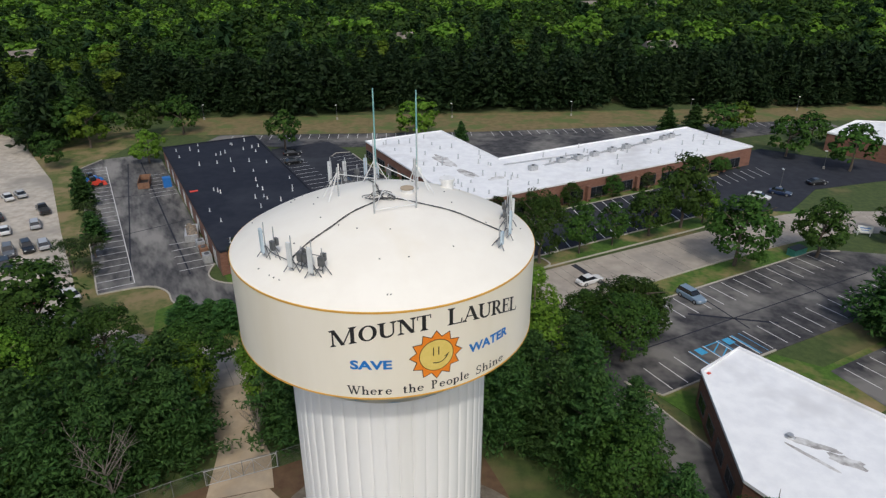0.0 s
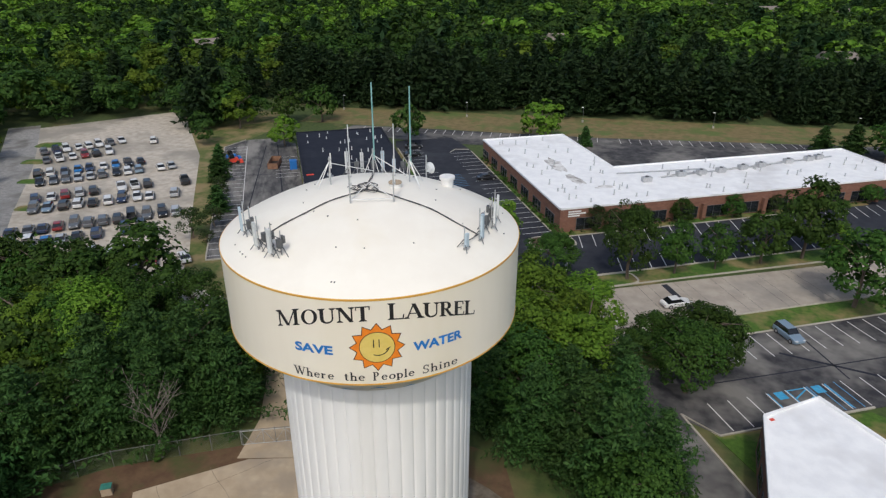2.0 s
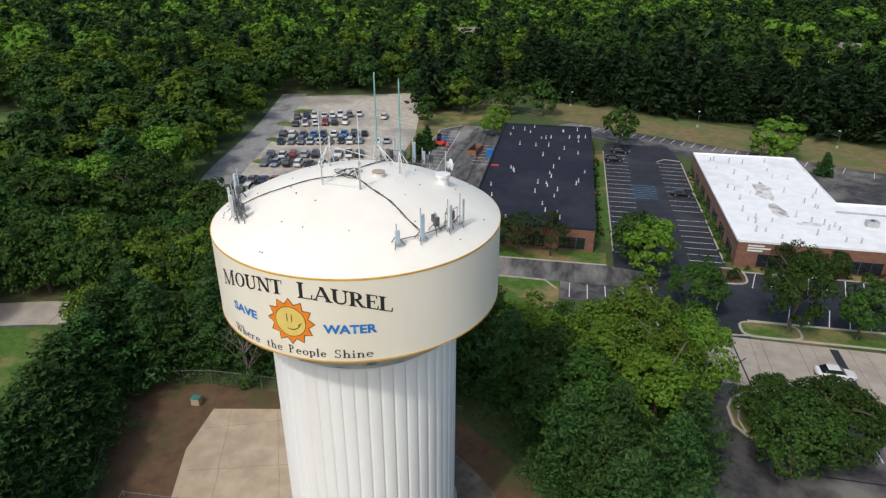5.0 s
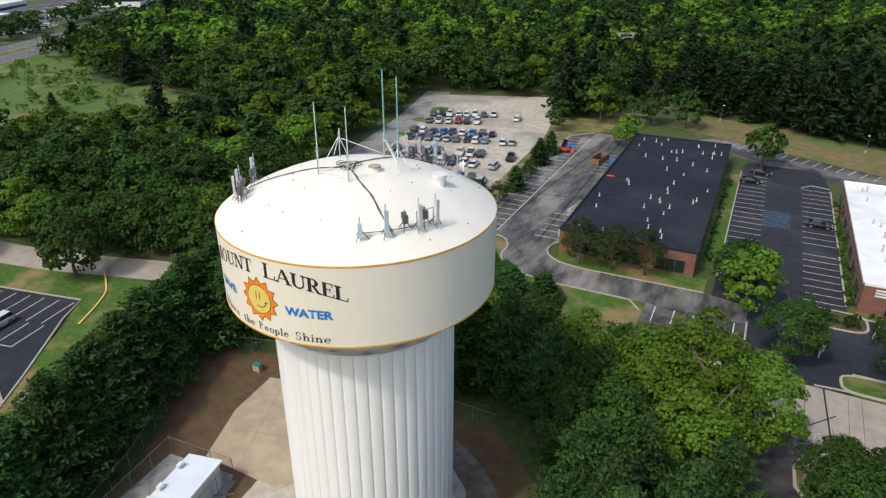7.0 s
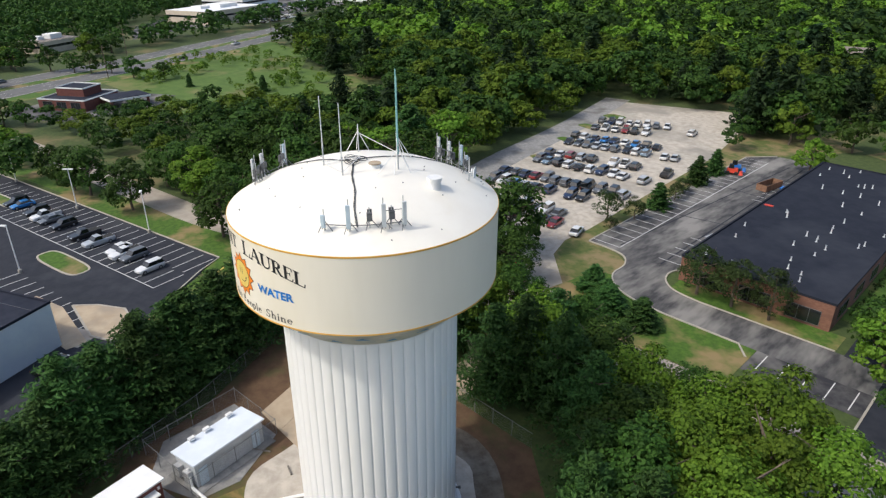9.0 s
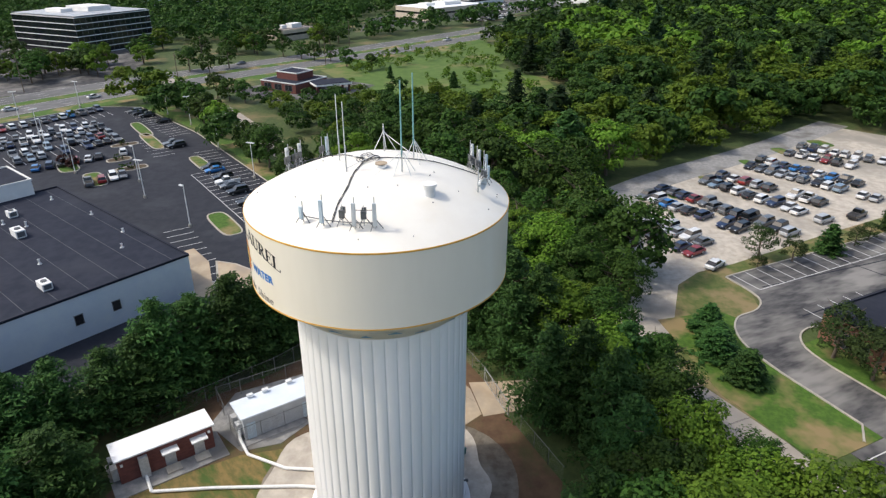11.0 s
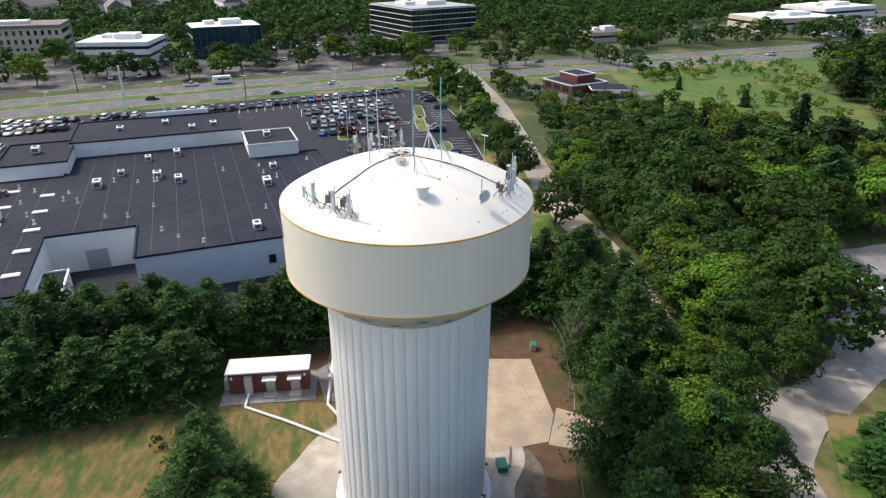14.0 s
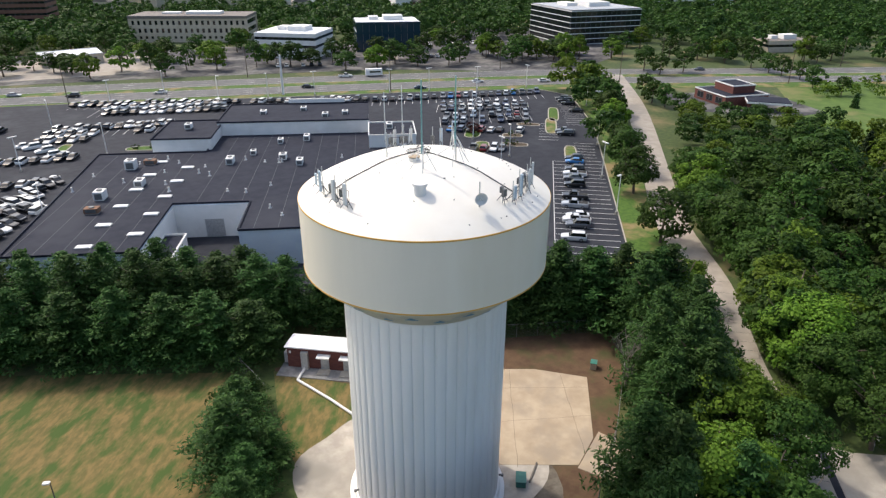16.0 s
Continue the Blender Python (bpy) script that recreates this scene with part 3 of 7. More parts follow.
# kerbs
k = MB()
for line in ([UV(45.6, 79.2), UV(45.6, 92)], [UV(54, 79.6), UV(57.5, 79.9), UV(110, 79.4)], [UV(54.2, 66), UV(56, 67.4), UV(110, 67.2)], [UV(53.2, 57.5), UV(52.6, 61), UV(53.2, 64), UV(54.6, 66.2)],
             [UV(54, 62.3), UV(110, 62.3), UV(114, 60)], [UV(52.6, 20), UV(52.8, 49), UV(55, 44.6), UV(76, 44.6)], [UV(58.4, 84.1), UV(108, 84.1)], [UV(59, 100), UV(108, 100), UV(108, 100.2)],
             [UV(-4.9, 177), UV(-4.6, 107)] + BEND + [UV(29, 91.1), UV(31, 88.5)], [UV(39, 98.3)] + ISLE,
             [UV(-4.9, 177), UV(0.5, 183)], [UV(40.3, 104), UV(40.3, 165)], [UV(52.9, 158), UV(55, 160.5), UV(58.6, 159.5)], [UV(58.7, 103), UV(58.7, 122)], [UV(58.7, 126), UV(58.7, 158)],
             [(-42, 12.2), (-50, 16.5), (-62, 22.5), (-66.5, 25.6), (-109.5, -9.0), (-137, -31.3), (-167, -62), (-167, -78), (-124, -108), (-72, -141), (-27, -171)]):
    kerb(k, line)
one("kerbs", k, M_KERB, "pale concrete kerbs along lots and roads", "kerb", kind="structure")


def island(line, label, fill):
    ob = thing("planted_island", label, "traffic island", kind="structure")
    part("bed", MB().prism(line, 0.0, 0.19), fill, ob)
    part("kerb", kerb(MB(), line, 0.16, 0.23, True), M_KERB, ob)
    return ob


def rounded(f, u, v, a, b, n=20, turn=0.0):
    out = []
    for i in range(n):
        t = 2 * math.pi * i / n
        cx, cy = math.cos(t), math.sin(t)
        x, y = a * math.copysign(abs(cx) ** 0.55, cx), b * math.copysign(abs(cy) ** 0.55, cy)
        x, y = x * math.cos(turn) - y * math.sin(turn), x * math.sin(turn) + y * math.cos(turn)
        out.append(f(u + x, v + y))
    return out


ID = lambda x, y: (x, y)
island(rounded(UV, 57, 98.2, 4.2, 2.8), "mulched island with shrubs and pale kerb", M_MULCH)
island(rounded(UV, 61, 81.8, 4.0, 2.0), "grassy sign island with pale kerb", M_LAWN)
for x, y, a, b, turn in ((-104.5, -50.5, 4.6, 2.2, 40), (-96, -39, 5.5, 2.0, 40), (-104.5, -34.5, 3.6, 1.7, -50), (-111, -41, 2.8, 1.7, -50), (-124, -46, 3.4, 1.4, -50), (-128, -40.5, 9, 1.6, 38.6), (-140, -49, 9, 1.6, 38.6), (-109, -19, 7, 1.5, 38.6), (-72, 0, 6.5, 2.0, 38), (-31, -98, 7, 2.0, -33), (-12, -112, 6, 1.5, 55)):
    island(rounded(ID, x, y, a, b, turn=radians(turn)), "car park island with grass and low shrubs", M_LAWN if a > 4 else M_MULCH)

# stall lines, a mesh for each row


def line_row(name, rows, material=M_LINE, label="white painted stall lines"):
    mb = MB()
    for r in rows:
        stalls(mb, *r)
    return one(name, mb, material, label, "road marking", kind="structure")


line_row("stall_lines_1", [(UV(-4.6, 176), UV(-4.6, 107), 5.6, 2.74, 0, True), (UV(13.6, 108), UV(13.6, 120), 5.5), (UV(13.6, 148), UV(13.6, 164), 5.5)], label="faded white stall lines")
line_row("stall_lines_2", [(UV(40.6, 162), UV(40.6, 104), 5.4)])
line_row("stall_lines_3", [(UV(58.4, 126), UV(58.4, 157), 5.4), (UV(58.4, 103), UV(58.4, 121), 5.4)])
line_row("stall_lines_4", [(UV(142, 99.8), UV(63, 99.8), 5.2, 2.74, 1.6), (UV(64, 84.4), UV(108, 84.4), 5.0, 2.74, 1.6)])
line_row("stall_lines_5", [(UV(110, 61.8), UV(58, 61.8), 5.2), (UV(57, 45), UV(76, 45), 5.0), (UV(79, 45), UV(112, 45), 5.0)])
line_row("stall_lines_6", [(UV(80, 23), UV(108, 23), 5), (UV(108, 37.5), UV(80, 37.5), 5)])
line_row("stall_lines_7", [((-60, 184), (8, 188.6), -4.6), ((14, 189), (60, 195.6), -4.8), ((62, 196), (116, 203), -4.8), (UV(33, 90.8), UV(44, 90.8), -4.6)])

# joints of the concrete road and grass tongues between the gravel rows
joints = MB()
for i in range(20, len(ROAD) - 8):
    (x1, y1), (x2, y2) = ROAD[i], ROAD[i + 1]
    d = Vector((x2 - x1, y2 - y1))
    L = d.length
    d.normalize()
    n = Vector((-d.y, d.x))
    for k in range(int(L // 4.6) + 1):
        s = k * 4.6
        if s < L:
            c = Vector((x1, y1)) + d * s
            stripe(joints, c + n * ROAD_HALF[i], c - n * ROAD_HALF[i], 0.025, 0.109)
one("road_joints", joints, M_ASPHALT, "dark joints between the concrete road slabs", "road marking", kind="structure")
for x, y, a, b in ((-136, 143, 2.6, 3.4), (-128, 129.5, 2.0, 3.0), (-117, 117, 1.7, 2.8), (-104, 103, 1.6, 2.6), (-93, 92, 1.2, 2.0)):
    one("grass_tongue", MB().prism(rounded(ID, x, y, a, b, turn=radians(-75)), 0.0, 0.055), M_LAWN, "green grass tongue at the end of a car row", "lawn", kind="structure")

# corner of the dealership lot: entry to the access road, painted kerb and tan beds
slab("lot_entry", [[(-52, 16.5), (-58.5, 23.6), (-62.5, 26.8), (-66.6, 29.2), (-70.2, 29.9), (-76, 30.8), (-70.5, 37.8), (-61, 32), (-53, 25), (-47, 17)]], M_ASPHALT, 0.06, "asphalt entry from the access road to the lot", "road")
one("yellow_kerb", kerb(MB(), smooth_line([(-75, 30.4), (-70.2, 29.8), (-66.6, 29), (-62.5, 26.6), (-58.9, 24.0)], 4)), M_YELLOW, "yellow painted kerb round the lot corner", "kerb", kind="structure")
slab("corner_lawn", [[(-74.6, 30.3), (-70.2, 29.7), (-66.6, 28.9), (-62.6, 26.5), (-59.2, 24.0), (-62, 22.6), (-66.5, 25.7), (-109, -8.8), (-112, -1), (-100, 8.5), (-86, 19)]], M_LAWN, 0.09, "mown lawn strip between lot and access road", "lawn")
island([(-55.5, 4.5), (-54.6, 8.2), (-52.2, 12.2), (-49, 13.4), (-45, 13.6), (-43.4, 11.5), (-45.5, 8.6)], "tan mulched bed with pale kerb", M_PAD)
slab("wall_walk", [[(-60.5, -1.5), (-55.4, 3.2), (-44, 8.4), (-42.8, 6), (-50, 0.5), (-57, -5.5)]], M_PAD, 0.12, "tan concrete walk along the showroom wall", "pavement")
# grass island at the mouth of the east car park and its blue stalls
island([UV(*p) for p in ((56.8, 63), (57, 59.2), (55.6, 57.6), (53.2, 58.0), (51.9, 60), (51.8, 63), (52.6, 65), (55, 66.8), (58, 67.2), (60, 62.9))], "grass island with pale kerb and a spreading tree", M_LAWN)
blue = MB()
for u in (66.7, 72.1):
    blue.prism([UV(u - 0.65, 48.5), UV(u + 0.65, 48.5), UV(u + 0.65, 49.9), UV(u - 0.65, 49.9)], 0.0, 0.106)
for (u0, v0), (u1, v1) in (((68.0, 45.2), (68.0, 49.9)), ((70.7, 45.2), (70.7, 49.9)), ((68.0, 49.8), (70.7, 49.8)), ((68.0, 48.2), (70.7, 49.6)), ((68.0, 46.8), (70.7, 48.2)), ((68.0, 45.4), (70.7, 46.8)), ((65.3, 45.2), (65.3, 49.9)), ((73.5, 45.2), (73.5, 49.9))):
    stripe(blue, Vector(UV(u0, v0)), Vector(UV(u1, v1)), 0.09, 0.112)
one("accessible_stalls", blue, M_STALLBLUE, "blue painted accessible stalls with a hatched bay", "road marking", kind="structure")
# tar seams across the worn lots
seams = MB()
for (u0, v0), (u1, v1), w in (((72.8, 57.2), (82.5, 49.0), 0.22), ((56, 53.4), (110, 52.6), 0.10), ((77.5, 50), (78.8, 61.8), 0.12), ((96, 50), (97, 61.8), 0.12), ((0.5, 108), (6, 176), 0.12), ((9.5, 106), (9, 176), 0.14), ((-4, 128), (13.5, 131), 0.12), ((-4, 152), (13.5, 150), 0.12)):
    stripe(seams, Vector(UV(u0, v0)), Vector(UV(u1, v1)), w, 0.103)
one("tar_seams", seams, M_ROOFDARK, "black tar seams in the worn asphalt", "road marking", kind="structure")
slab("roadside_stalls", [[UV(31.5, 85.6), UV(45.8, 85.6), UV(45.8, 91.4), UV(31.5, 91.4)]], M_ASPHALT, 0.086, "small asphalt strip of roadside stalls", "car park")


# ---------------------------------------------------------------- water tower
TX, TY, RT, RC = -4.02, 41.2, 10.24, 7.12
tower = thing("water_tower", "cream and white water tower with a fluted column and gold bands", "water tower", (TX, TY, 0))


def dome(r):
    return 32.2 + 3.1 * (1 - (r / RT) ** 2)


def flute(a, z):
    """Broad, slightly bowed pans with a narrow groove between them, 48 round the column."""
    k = 1.0 if z < 23.0 else max(0.0, (23.55 - z) / 0.55)
    p = ((math.degrees(a) - 1.69) / 7.5) % 1.0
    p = abs(p - 0.5) * 2
    return k * (0.055 * math.cos(p * math.pi / 2) - (0.085 if p > 0.8 else 0.0) * (p - 0.8) / 0.2)


prof = [(RC, 0.55), (RC, 1.0), (RC, 12.0), (RC, 22.5), (RC, 23.0), (RC, 23.3), (RC, 23.55), (RC + 0.06, 23.7)]
part("fluted_column", MB().lathe(prof, 960, wave=flute), M_COLUMN, tower, "white fluted steel column", True)
part("base_flange", MB().lathe([(RC + 0.75, 0.0), (RC + 0.75, 0.25), (RC + 0.32, 0.5), (RC + 0.2, 0.95), (RC - 0.3, 1.0)], 96), M_COLUMN, tower)
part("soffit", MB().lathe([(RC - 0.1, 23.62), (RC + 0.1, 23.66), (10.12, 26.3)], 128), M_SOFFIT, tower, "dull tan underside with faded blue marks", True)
part("tank_shell", MB().lathe([(RT, 26.42), (RT, 28.1), (RT, 30.0), (RT, 32.08)], 160), M_TANK, tower, "cream painted steel tank", True)
part("lower_band", MB().lathe([(10.1, 26.29), (10.2, 26.29), (RT + 0.02, 26.33), (RT + 0.02, 26.43), (RT, 26.44)], 160), M_GOLD, tower, "gold painted band")
part("upper_band", MB().lathe([(RT, 32.07), (RT + 0.02, 32.08), (RT + 0.02, 32.19), (RT - 0.02, 32.21)], 160), M_GOLD, tower, "gold painted band")
part("tank_roof", MB().lathe([(RT - 0.02, 32.205)] + [(r, dome(r)) for r in (10.0, 9, 8, 7, 6, 5, 4, 3, 2, 1, 0.4, 0.02)], 128), M_ROOFTANK, tower, "white painted domed roof", True)


def bent(mb_or_mesh, name, material, arc=0.0, a0=-68.6, lift=0.03, label=""):
    """Lays a flat drawing (x along the shell, y up) onto the shell; arc raises its middle."""
    me = mb_or_mesh.mesh(name) if isinstance(mb_or_mesh, MB) else mb_or_mesh
    bm = bmesh.new()
    bm.from_mesh(me)
    if bm.faces:
        bmesh.ops.triangulate(bm, faces=bm.faces[:])
    for v in bm.verts:
        a = radians(a0) + v.co.x / RT
        z = v.co.y - arc * (v.co.x / 6.2) ** 2
        r = RT + lift + v.co.z
        v.co = (r * math.cos(a), r * math.sin(a), z)
    bm.to_mesh(me)
    bm.free()
    return part(name, me, material, tower, label)


def words(name, spans, material, base, height, arc=0.0, bold=0.0):
    """Words from the built-in font, each stretched between two places along the shell."""
    for text, x0, x1, h in spans:
        cu = bpy.data.curves.new(name, "FONT")
        cu.body, cu.size, cu.offset, cu.extrude = text, 1.0, bold, 0.0
        cu.resolution_u = 3
        tmp = new("lettering_draft", cu)
        bpy.context.view_layer.update()
        me = bpy.data.meshes.new_from_object(tmp.evaluated_get(bpy.context.evaluated_depsgraph_get()))
        bpy.data.objects.remove(tmp)
        xs = [v.co.x for v in me.vertices]
        ys = [v.co.y for v in me.vertices]
        lo, hi = min(xs), max(xs)
        cap = max(ys) - max(min(ys), 0.0)
        for v in me.vertices:
            v.co.x = x0 + (v.co.x - lo) / (hi - lo) * (x1 - x0)
            v.co.y = base + v.co.y / cap * h
        bent(me, name, material, arc, label="painted word " + text)


def arc_at(deg):
    return radians(deg + 68.6) * RT


# a roman alphabet of stems, hairlines, bowls and feet, drawn in a box of width w and height h
class Roman:
    def __init__(self, w, h, stem, hair):
        self.w, self.h, self.t, self.u, self.mb, self.k = w, h, stem, hair, MB(), 0

    def bar(self, x0, y0, x1, y1, t):
        """A stroke of width t (across x) from one end to the other."""
        self.k += 1
        z = 0.002 * self.k
        n = 4
        for i in range(n):
            a, b = i / n, (i + 1) / n
            xa, xb, ya, yb = x0 + (x1 - x0) * a, x0 + (x1 - x0) * b, y0 + (y1 - y0) * a, y0 + (y1 - y0) * b
            self.mb.quad((xa - t / 2, ya, z), (xa + t / 2, ya, z), (xb + t / 2, yb, z), (xb - t / 2, yb, z))

    def flat(self, x0, x1, y0, y1):
        self.k += 1
        z = 0.002 * self.k
        self.mb.quad((x0, y0, z), (x1, y0, z), (x1, y1, z), (x0, y1, z))

    def foot(self, x, y, wide, up=True):
        """A bracketed serif centred on x; up: it sits on the base line."""
        self.k += 1
        z, d = 0.002 * self.k, self.u * 0.8 * (1 if up else -1)
        p = [(x - wide / 2, y, z), (x + wide / 2, y, z), (x + wide / 2, y + d * 0.6, z), (x + wide * 0.22, y + d * 2.0, z), (x - wide * 0.22, y + d * 2.0, z), (x - wide / 2, y + d * 0.6, z)]
        self.mb.add(p if up else p[::-1], [(0, 1, 2, 3, 4, 5)])

    def bowl(self, cx, cy, rx, ry, a0, a1, tx=None, ty=None):
        self.k += 1
        z, n = 0.002 * self.k, 20
        tx, ty = self.t if tx is None else tx, self.u if ty is None else ty
        ring = []
        for i in range(n + 1):
            a = radians(a0 + (a1 - a0) * i / n)
            ring.append(((cx + (rx - tx) * math.cos(a), cy + (ry - ty) * math.sin(a), z), (cx + rx * math.cos(a), cy + ry * math.sin(a), z)))
        for (p, q), (r, v) in zip(ring, ring[1:]):
            self.mb.quad(p, q, v, r)

    def draw(self, c):
        w, h, t, u = self.w, self.h, self.t, self.u
        x = 0.60 * h            # height of the small letters
        f = 2.1 * t
        if c == "M":
            self.bar(0.14 * w, 0, 0.14 * w, h, u * 1.3)
            self.bar(0.15 * w, h, 0.50 * w, 0, t)
            self.bar(0.82 * w, h, 0.50 * w, 0, u * 1.3)
            self.bar(0.84 * w, 0, 0.84 * w, h, t)
            self.foot(0.14 * w, 0, f * 0.8), self.foot(0.84 * w, 0, f), self.foot(0.10 * w, h, f * 0.7, False), self.foot(0.86 * w, h, f, False)
        elif c in "Oo":
            hh = h if c == "O" else x
            self.bowl(w / 2, hh / 2, w / 2, hh / 2 * 1.03, 0, 360)
        elif c == "U":
            self.bar(0.20 * w, 0.32 * h, 0.20 * w, h, t)
            self.bar(0.84 * w, 0.32 * h, 0.84 * w, h, u * 1.2)
            self.bowl(0.49 * w, 0.33 * h, 0.29 * w + t / 2, 0.35 * h, 180, 300, t, u * 1.4)
            self.bowl(0.49 * w, 0.33 * h, 0.35 * w + u * 0.6, 0.35 * h, 270, 360, u * 1.2, u * 1.4)
            self.foot(0.20 * w, h, f, False), self.foot(0.84 * w, h, f * 0.8, False)
        elif c == "N":
            self.bar(0.16 * w, 0, 0.16 * w, h, u * 1.2)
            self.bar(0.17 * w, h, 0.84 * w, 0, t * 1.1)
            self.bar(0.86 * w, 0, 0.86 * w, h, u * 1.2)
            self.foot(0.16 * w, 0, f * 0.8), self.foot(0.12 * w, h, f * 0.7, False), self.foot(0.86 * w, h, f * 0.8, False)
        elif c == "T":
            self.bar(w / 2, 0, w / 2, h, t)
            self.flat(0, w, h - u, h)
            self.bar(u * 0.4, h * 0.74, u * 0.4, h, u * 0.8), self.bar(w - u * 0.4, h * 0.74, w - u * 0.4, h, u * 0.8)
            self.foot(w / 2, 0, f)
        elif c == "L":
            self.bar(0.24 * w, 0, 0.24 * w, h, t)
            self.flat(0.05 * w, 0.97 * w, 0, u)
            self.bar(0.93 * w, 0, 0.99 * w, h * 0.30, u)
            self.foot(0.24 * w, h, f, False), self.foot(0.24 * w, 0, f)
        elif c == "A":
            self.bar(0.12 * w, 0, 0.48 * w, h, u * 1.2)
            self.bar(0.86 * w, 0, 0.47 * w, h, t * 1.08)
            self.flat(0.24 * w, 0.74 * w, 0.31 * h, 0.31 * h + u * 0.9)
            self.foot(0.10 * w, 0, f * 0.7), self.foot(0.86 * w, 0, f)
        elif c in "RP":
            self.bar(0.22 * w, 0, 0.22 * w, h, t)
            self.flat(0.22 * w, 0.48 * w, h - u, h), self.flat(0.22 * w, 0.48 * w, 0.47 * h, 0.47 * h + u)
            self.bowl(0.46 * w, 0.735 * h, 0.36 * w, 0.265 * h, -90, 90, t * 0.95, u)
            if c == "R":
                self.bar(0.48 * w, 0.48 * h, 0.86 * w, 0, t)
                self.foot(0.90 * w, 0, f * 0.7)
            self.foot(0.22 * w, 0, f), self.foot(0.18 * w, h, f * 0.8, False)
        elif c == "E":
            self.bar(0.24 * w, 0, 0.24 * w, h, t)
            self.flat(0.05 * w, 0.94 * w, 0, u), self.flat(0.05 * w, 0.88 * w, h - u, h), self.flat(0.24 * w, 0.70 * w, 0.50 * h, 0.50 * h + u)
            self.bar(0.90 * w, 0, 0.97 * w, 0.27 * h, u), self.bar(0.86 * w, h * 0.76, 0.86 * w, h, u), self.bar(0.68 * w, 0.39 * h, 0.68 * w, 0.65 * h, u * 0.8)
        elif c == "W":
            for x0, x1, k in ((0.08, 0.30, t), (0.50, 0.30, u * 1.1), (0.44, 0.68, t), (0.92, 0.68, u * 1.1)):
                self.bar(x0 * w, h, x1 * w, 0, k)
            self.foot(0.08 * w, h, f * 0.9, False), self.foot(0.47 * w, h, f * 0.9, False), self.foot(0.92 * w, h, f * 0.8, False)
        elif c in "hnr":
            self.bar(0.22 * w, 0, 0.22 * w, h if c == "h" else x, t)
            self.foot(0.22 * w, 0, f), self.foot(0.15 * w, h if c == "h" else x, f * 0.6, False)
            if c == "r":
                self.bowl(0.66 * w, 0.58 * x, 0.40 * w, 0.42 * x, 60, 170, u * 1.3, u * 1.6)
            else:
                self.bowl(0.53 * w, 0.62 * x, 0.25 * w + t / 2, 0.40 * x, 0, 170, t, u * 1.2)
                self.bar(0.78 * w, 0, 0.78 * w, 0.64 * x, t)
                self.foot(0.78 * w, 0, f)
        elif c == "e":
            self.bowl(w / 2, x / 2, w * 0.46, x * 0.52, 15, 325)
            self.flat(0.10 * w, 0.93 * w, 0.50 * x, 0.50 * x + u)
        elif c == "t":
            self.bar(0.42 * w, 0.12 * x, 0.42 * w, x * 1.32, t)
            self.flat(0.08 * w, 0.86 * w, x - u, x)
            self.bowl(0.66 * w, 0.20 * x, 0.24 * w + t / 2, 0.22 * x, 180, 320, t, u * 1.2)
        elif c == "p":
            self.bar(0.20 * w, -0.36 * x, 0.20 * w, x, t)
            self.bowl(0.50 * w, x / 2, 0.46 * w, x * 0.52, -150, 150)
            self.foot(0.20 * w, -0.36 * x, f), self.foot(0.12 * w, x, f * 0.6, False)
        elif c in "li":
            self.bar(0.5 * w, 0, 0.5 * w, h if c == "l" else x, t)
            self.foot(0.5 * w, 0, f), self.foot(0.42 * w, h if c == "l" else x, f * 0.6, False)
            if c == "i":
                self.bowl(0.5 * w, 1.36 * x, t * 0.6, t * 0.6, 0, 360, t * 0.55, t * 0.55)
        elif c == "S":
            self.bowl(0.50 * w, 0.735 * h, 0.38 * w, 0.275 * h, 35, 250, t * 0.8, u * 1.2)
            self.bowl(0.50 * w, 0.265 * h, 0.42 * w, 0.275 * h, -145, 75, t * 0.8, u * 1.2)
            self.bar(0.36 * w, 0.55 * h, 0.66 * w, 0.44 * h, t * 1.2)
            self.bar(0.83 * w, 0.72 * h, 0.83 * w, h, u), self.bar(0.11 * w, 0, 0.11 * w, 0.28 * h, u)
        return self.mb


def letter(c, a0, a1, base, h, stem, hair, arc):
    """One painted roman letter between two bearings on the shell."""
    mb = Roman(arc_at(a1) - arc_at(a0), h, stem, hair).draw(c)
    mb.v = [(x + arc_at(a0), y + base, z) for x, y, z in mb.v]
    bent(mb, "letter", M_BLACK, arc, lift=0.012, label="black painted roman letter " + c)


for c, a0, a1, h in (("M", -103.4, -94.2, 1.08), ("O", -93.7, -87.9, 0.98), ("U", -87.5, -81.9, 0.98), ("N", -81.4, -75.8, 0.98), ("T", -75.4, -70.8, 0.98), ("L", -65.2, -60.0, 1.08), ("A", -59.7, -53.5, 0.98), ("U", -53.5, -47.9, 0.98), ("R", -47.7, -42.5, 0.98), ("E", -42.3, -38.0, 0.98), ("L", -37.8, -33.3, 0.98)):
    letter(c, a0, a1, 30.80, h, 0.225, 0.075, 1.05)
for text, a0, a1 in (("Where", -98.5, -83.6), ("the", -80.6, -73.2), ("People", -71.0, -56.6), ("Shine", -54.3, -40.2)):
    widths = [{"W": 1.55, "P": 0.95, "S": 0.85, "l": 0.5, "i": 0.5, "t": 0.65, "r": 0.75}.get(c, 0.9) for c in text]
    at, unit = a0, (a1 - a0) / sum(widths)
    for c, k in zip(text, widths):
        letter(c, at + 0.06 * unit, at + (k - 0.06) * unit, 26.68, 0.60, 0.10, 0.045, 0.0)
        at += k * unit
words("lettering", [("SAVE", arc_at(-97.0), arc_at(-83.6), 0.58), ("WATER", arc_at(-57.2), arc_at(-38.8), 0.60)], M_BLUE, 28.47, 0.58, 0.0, 0.036)


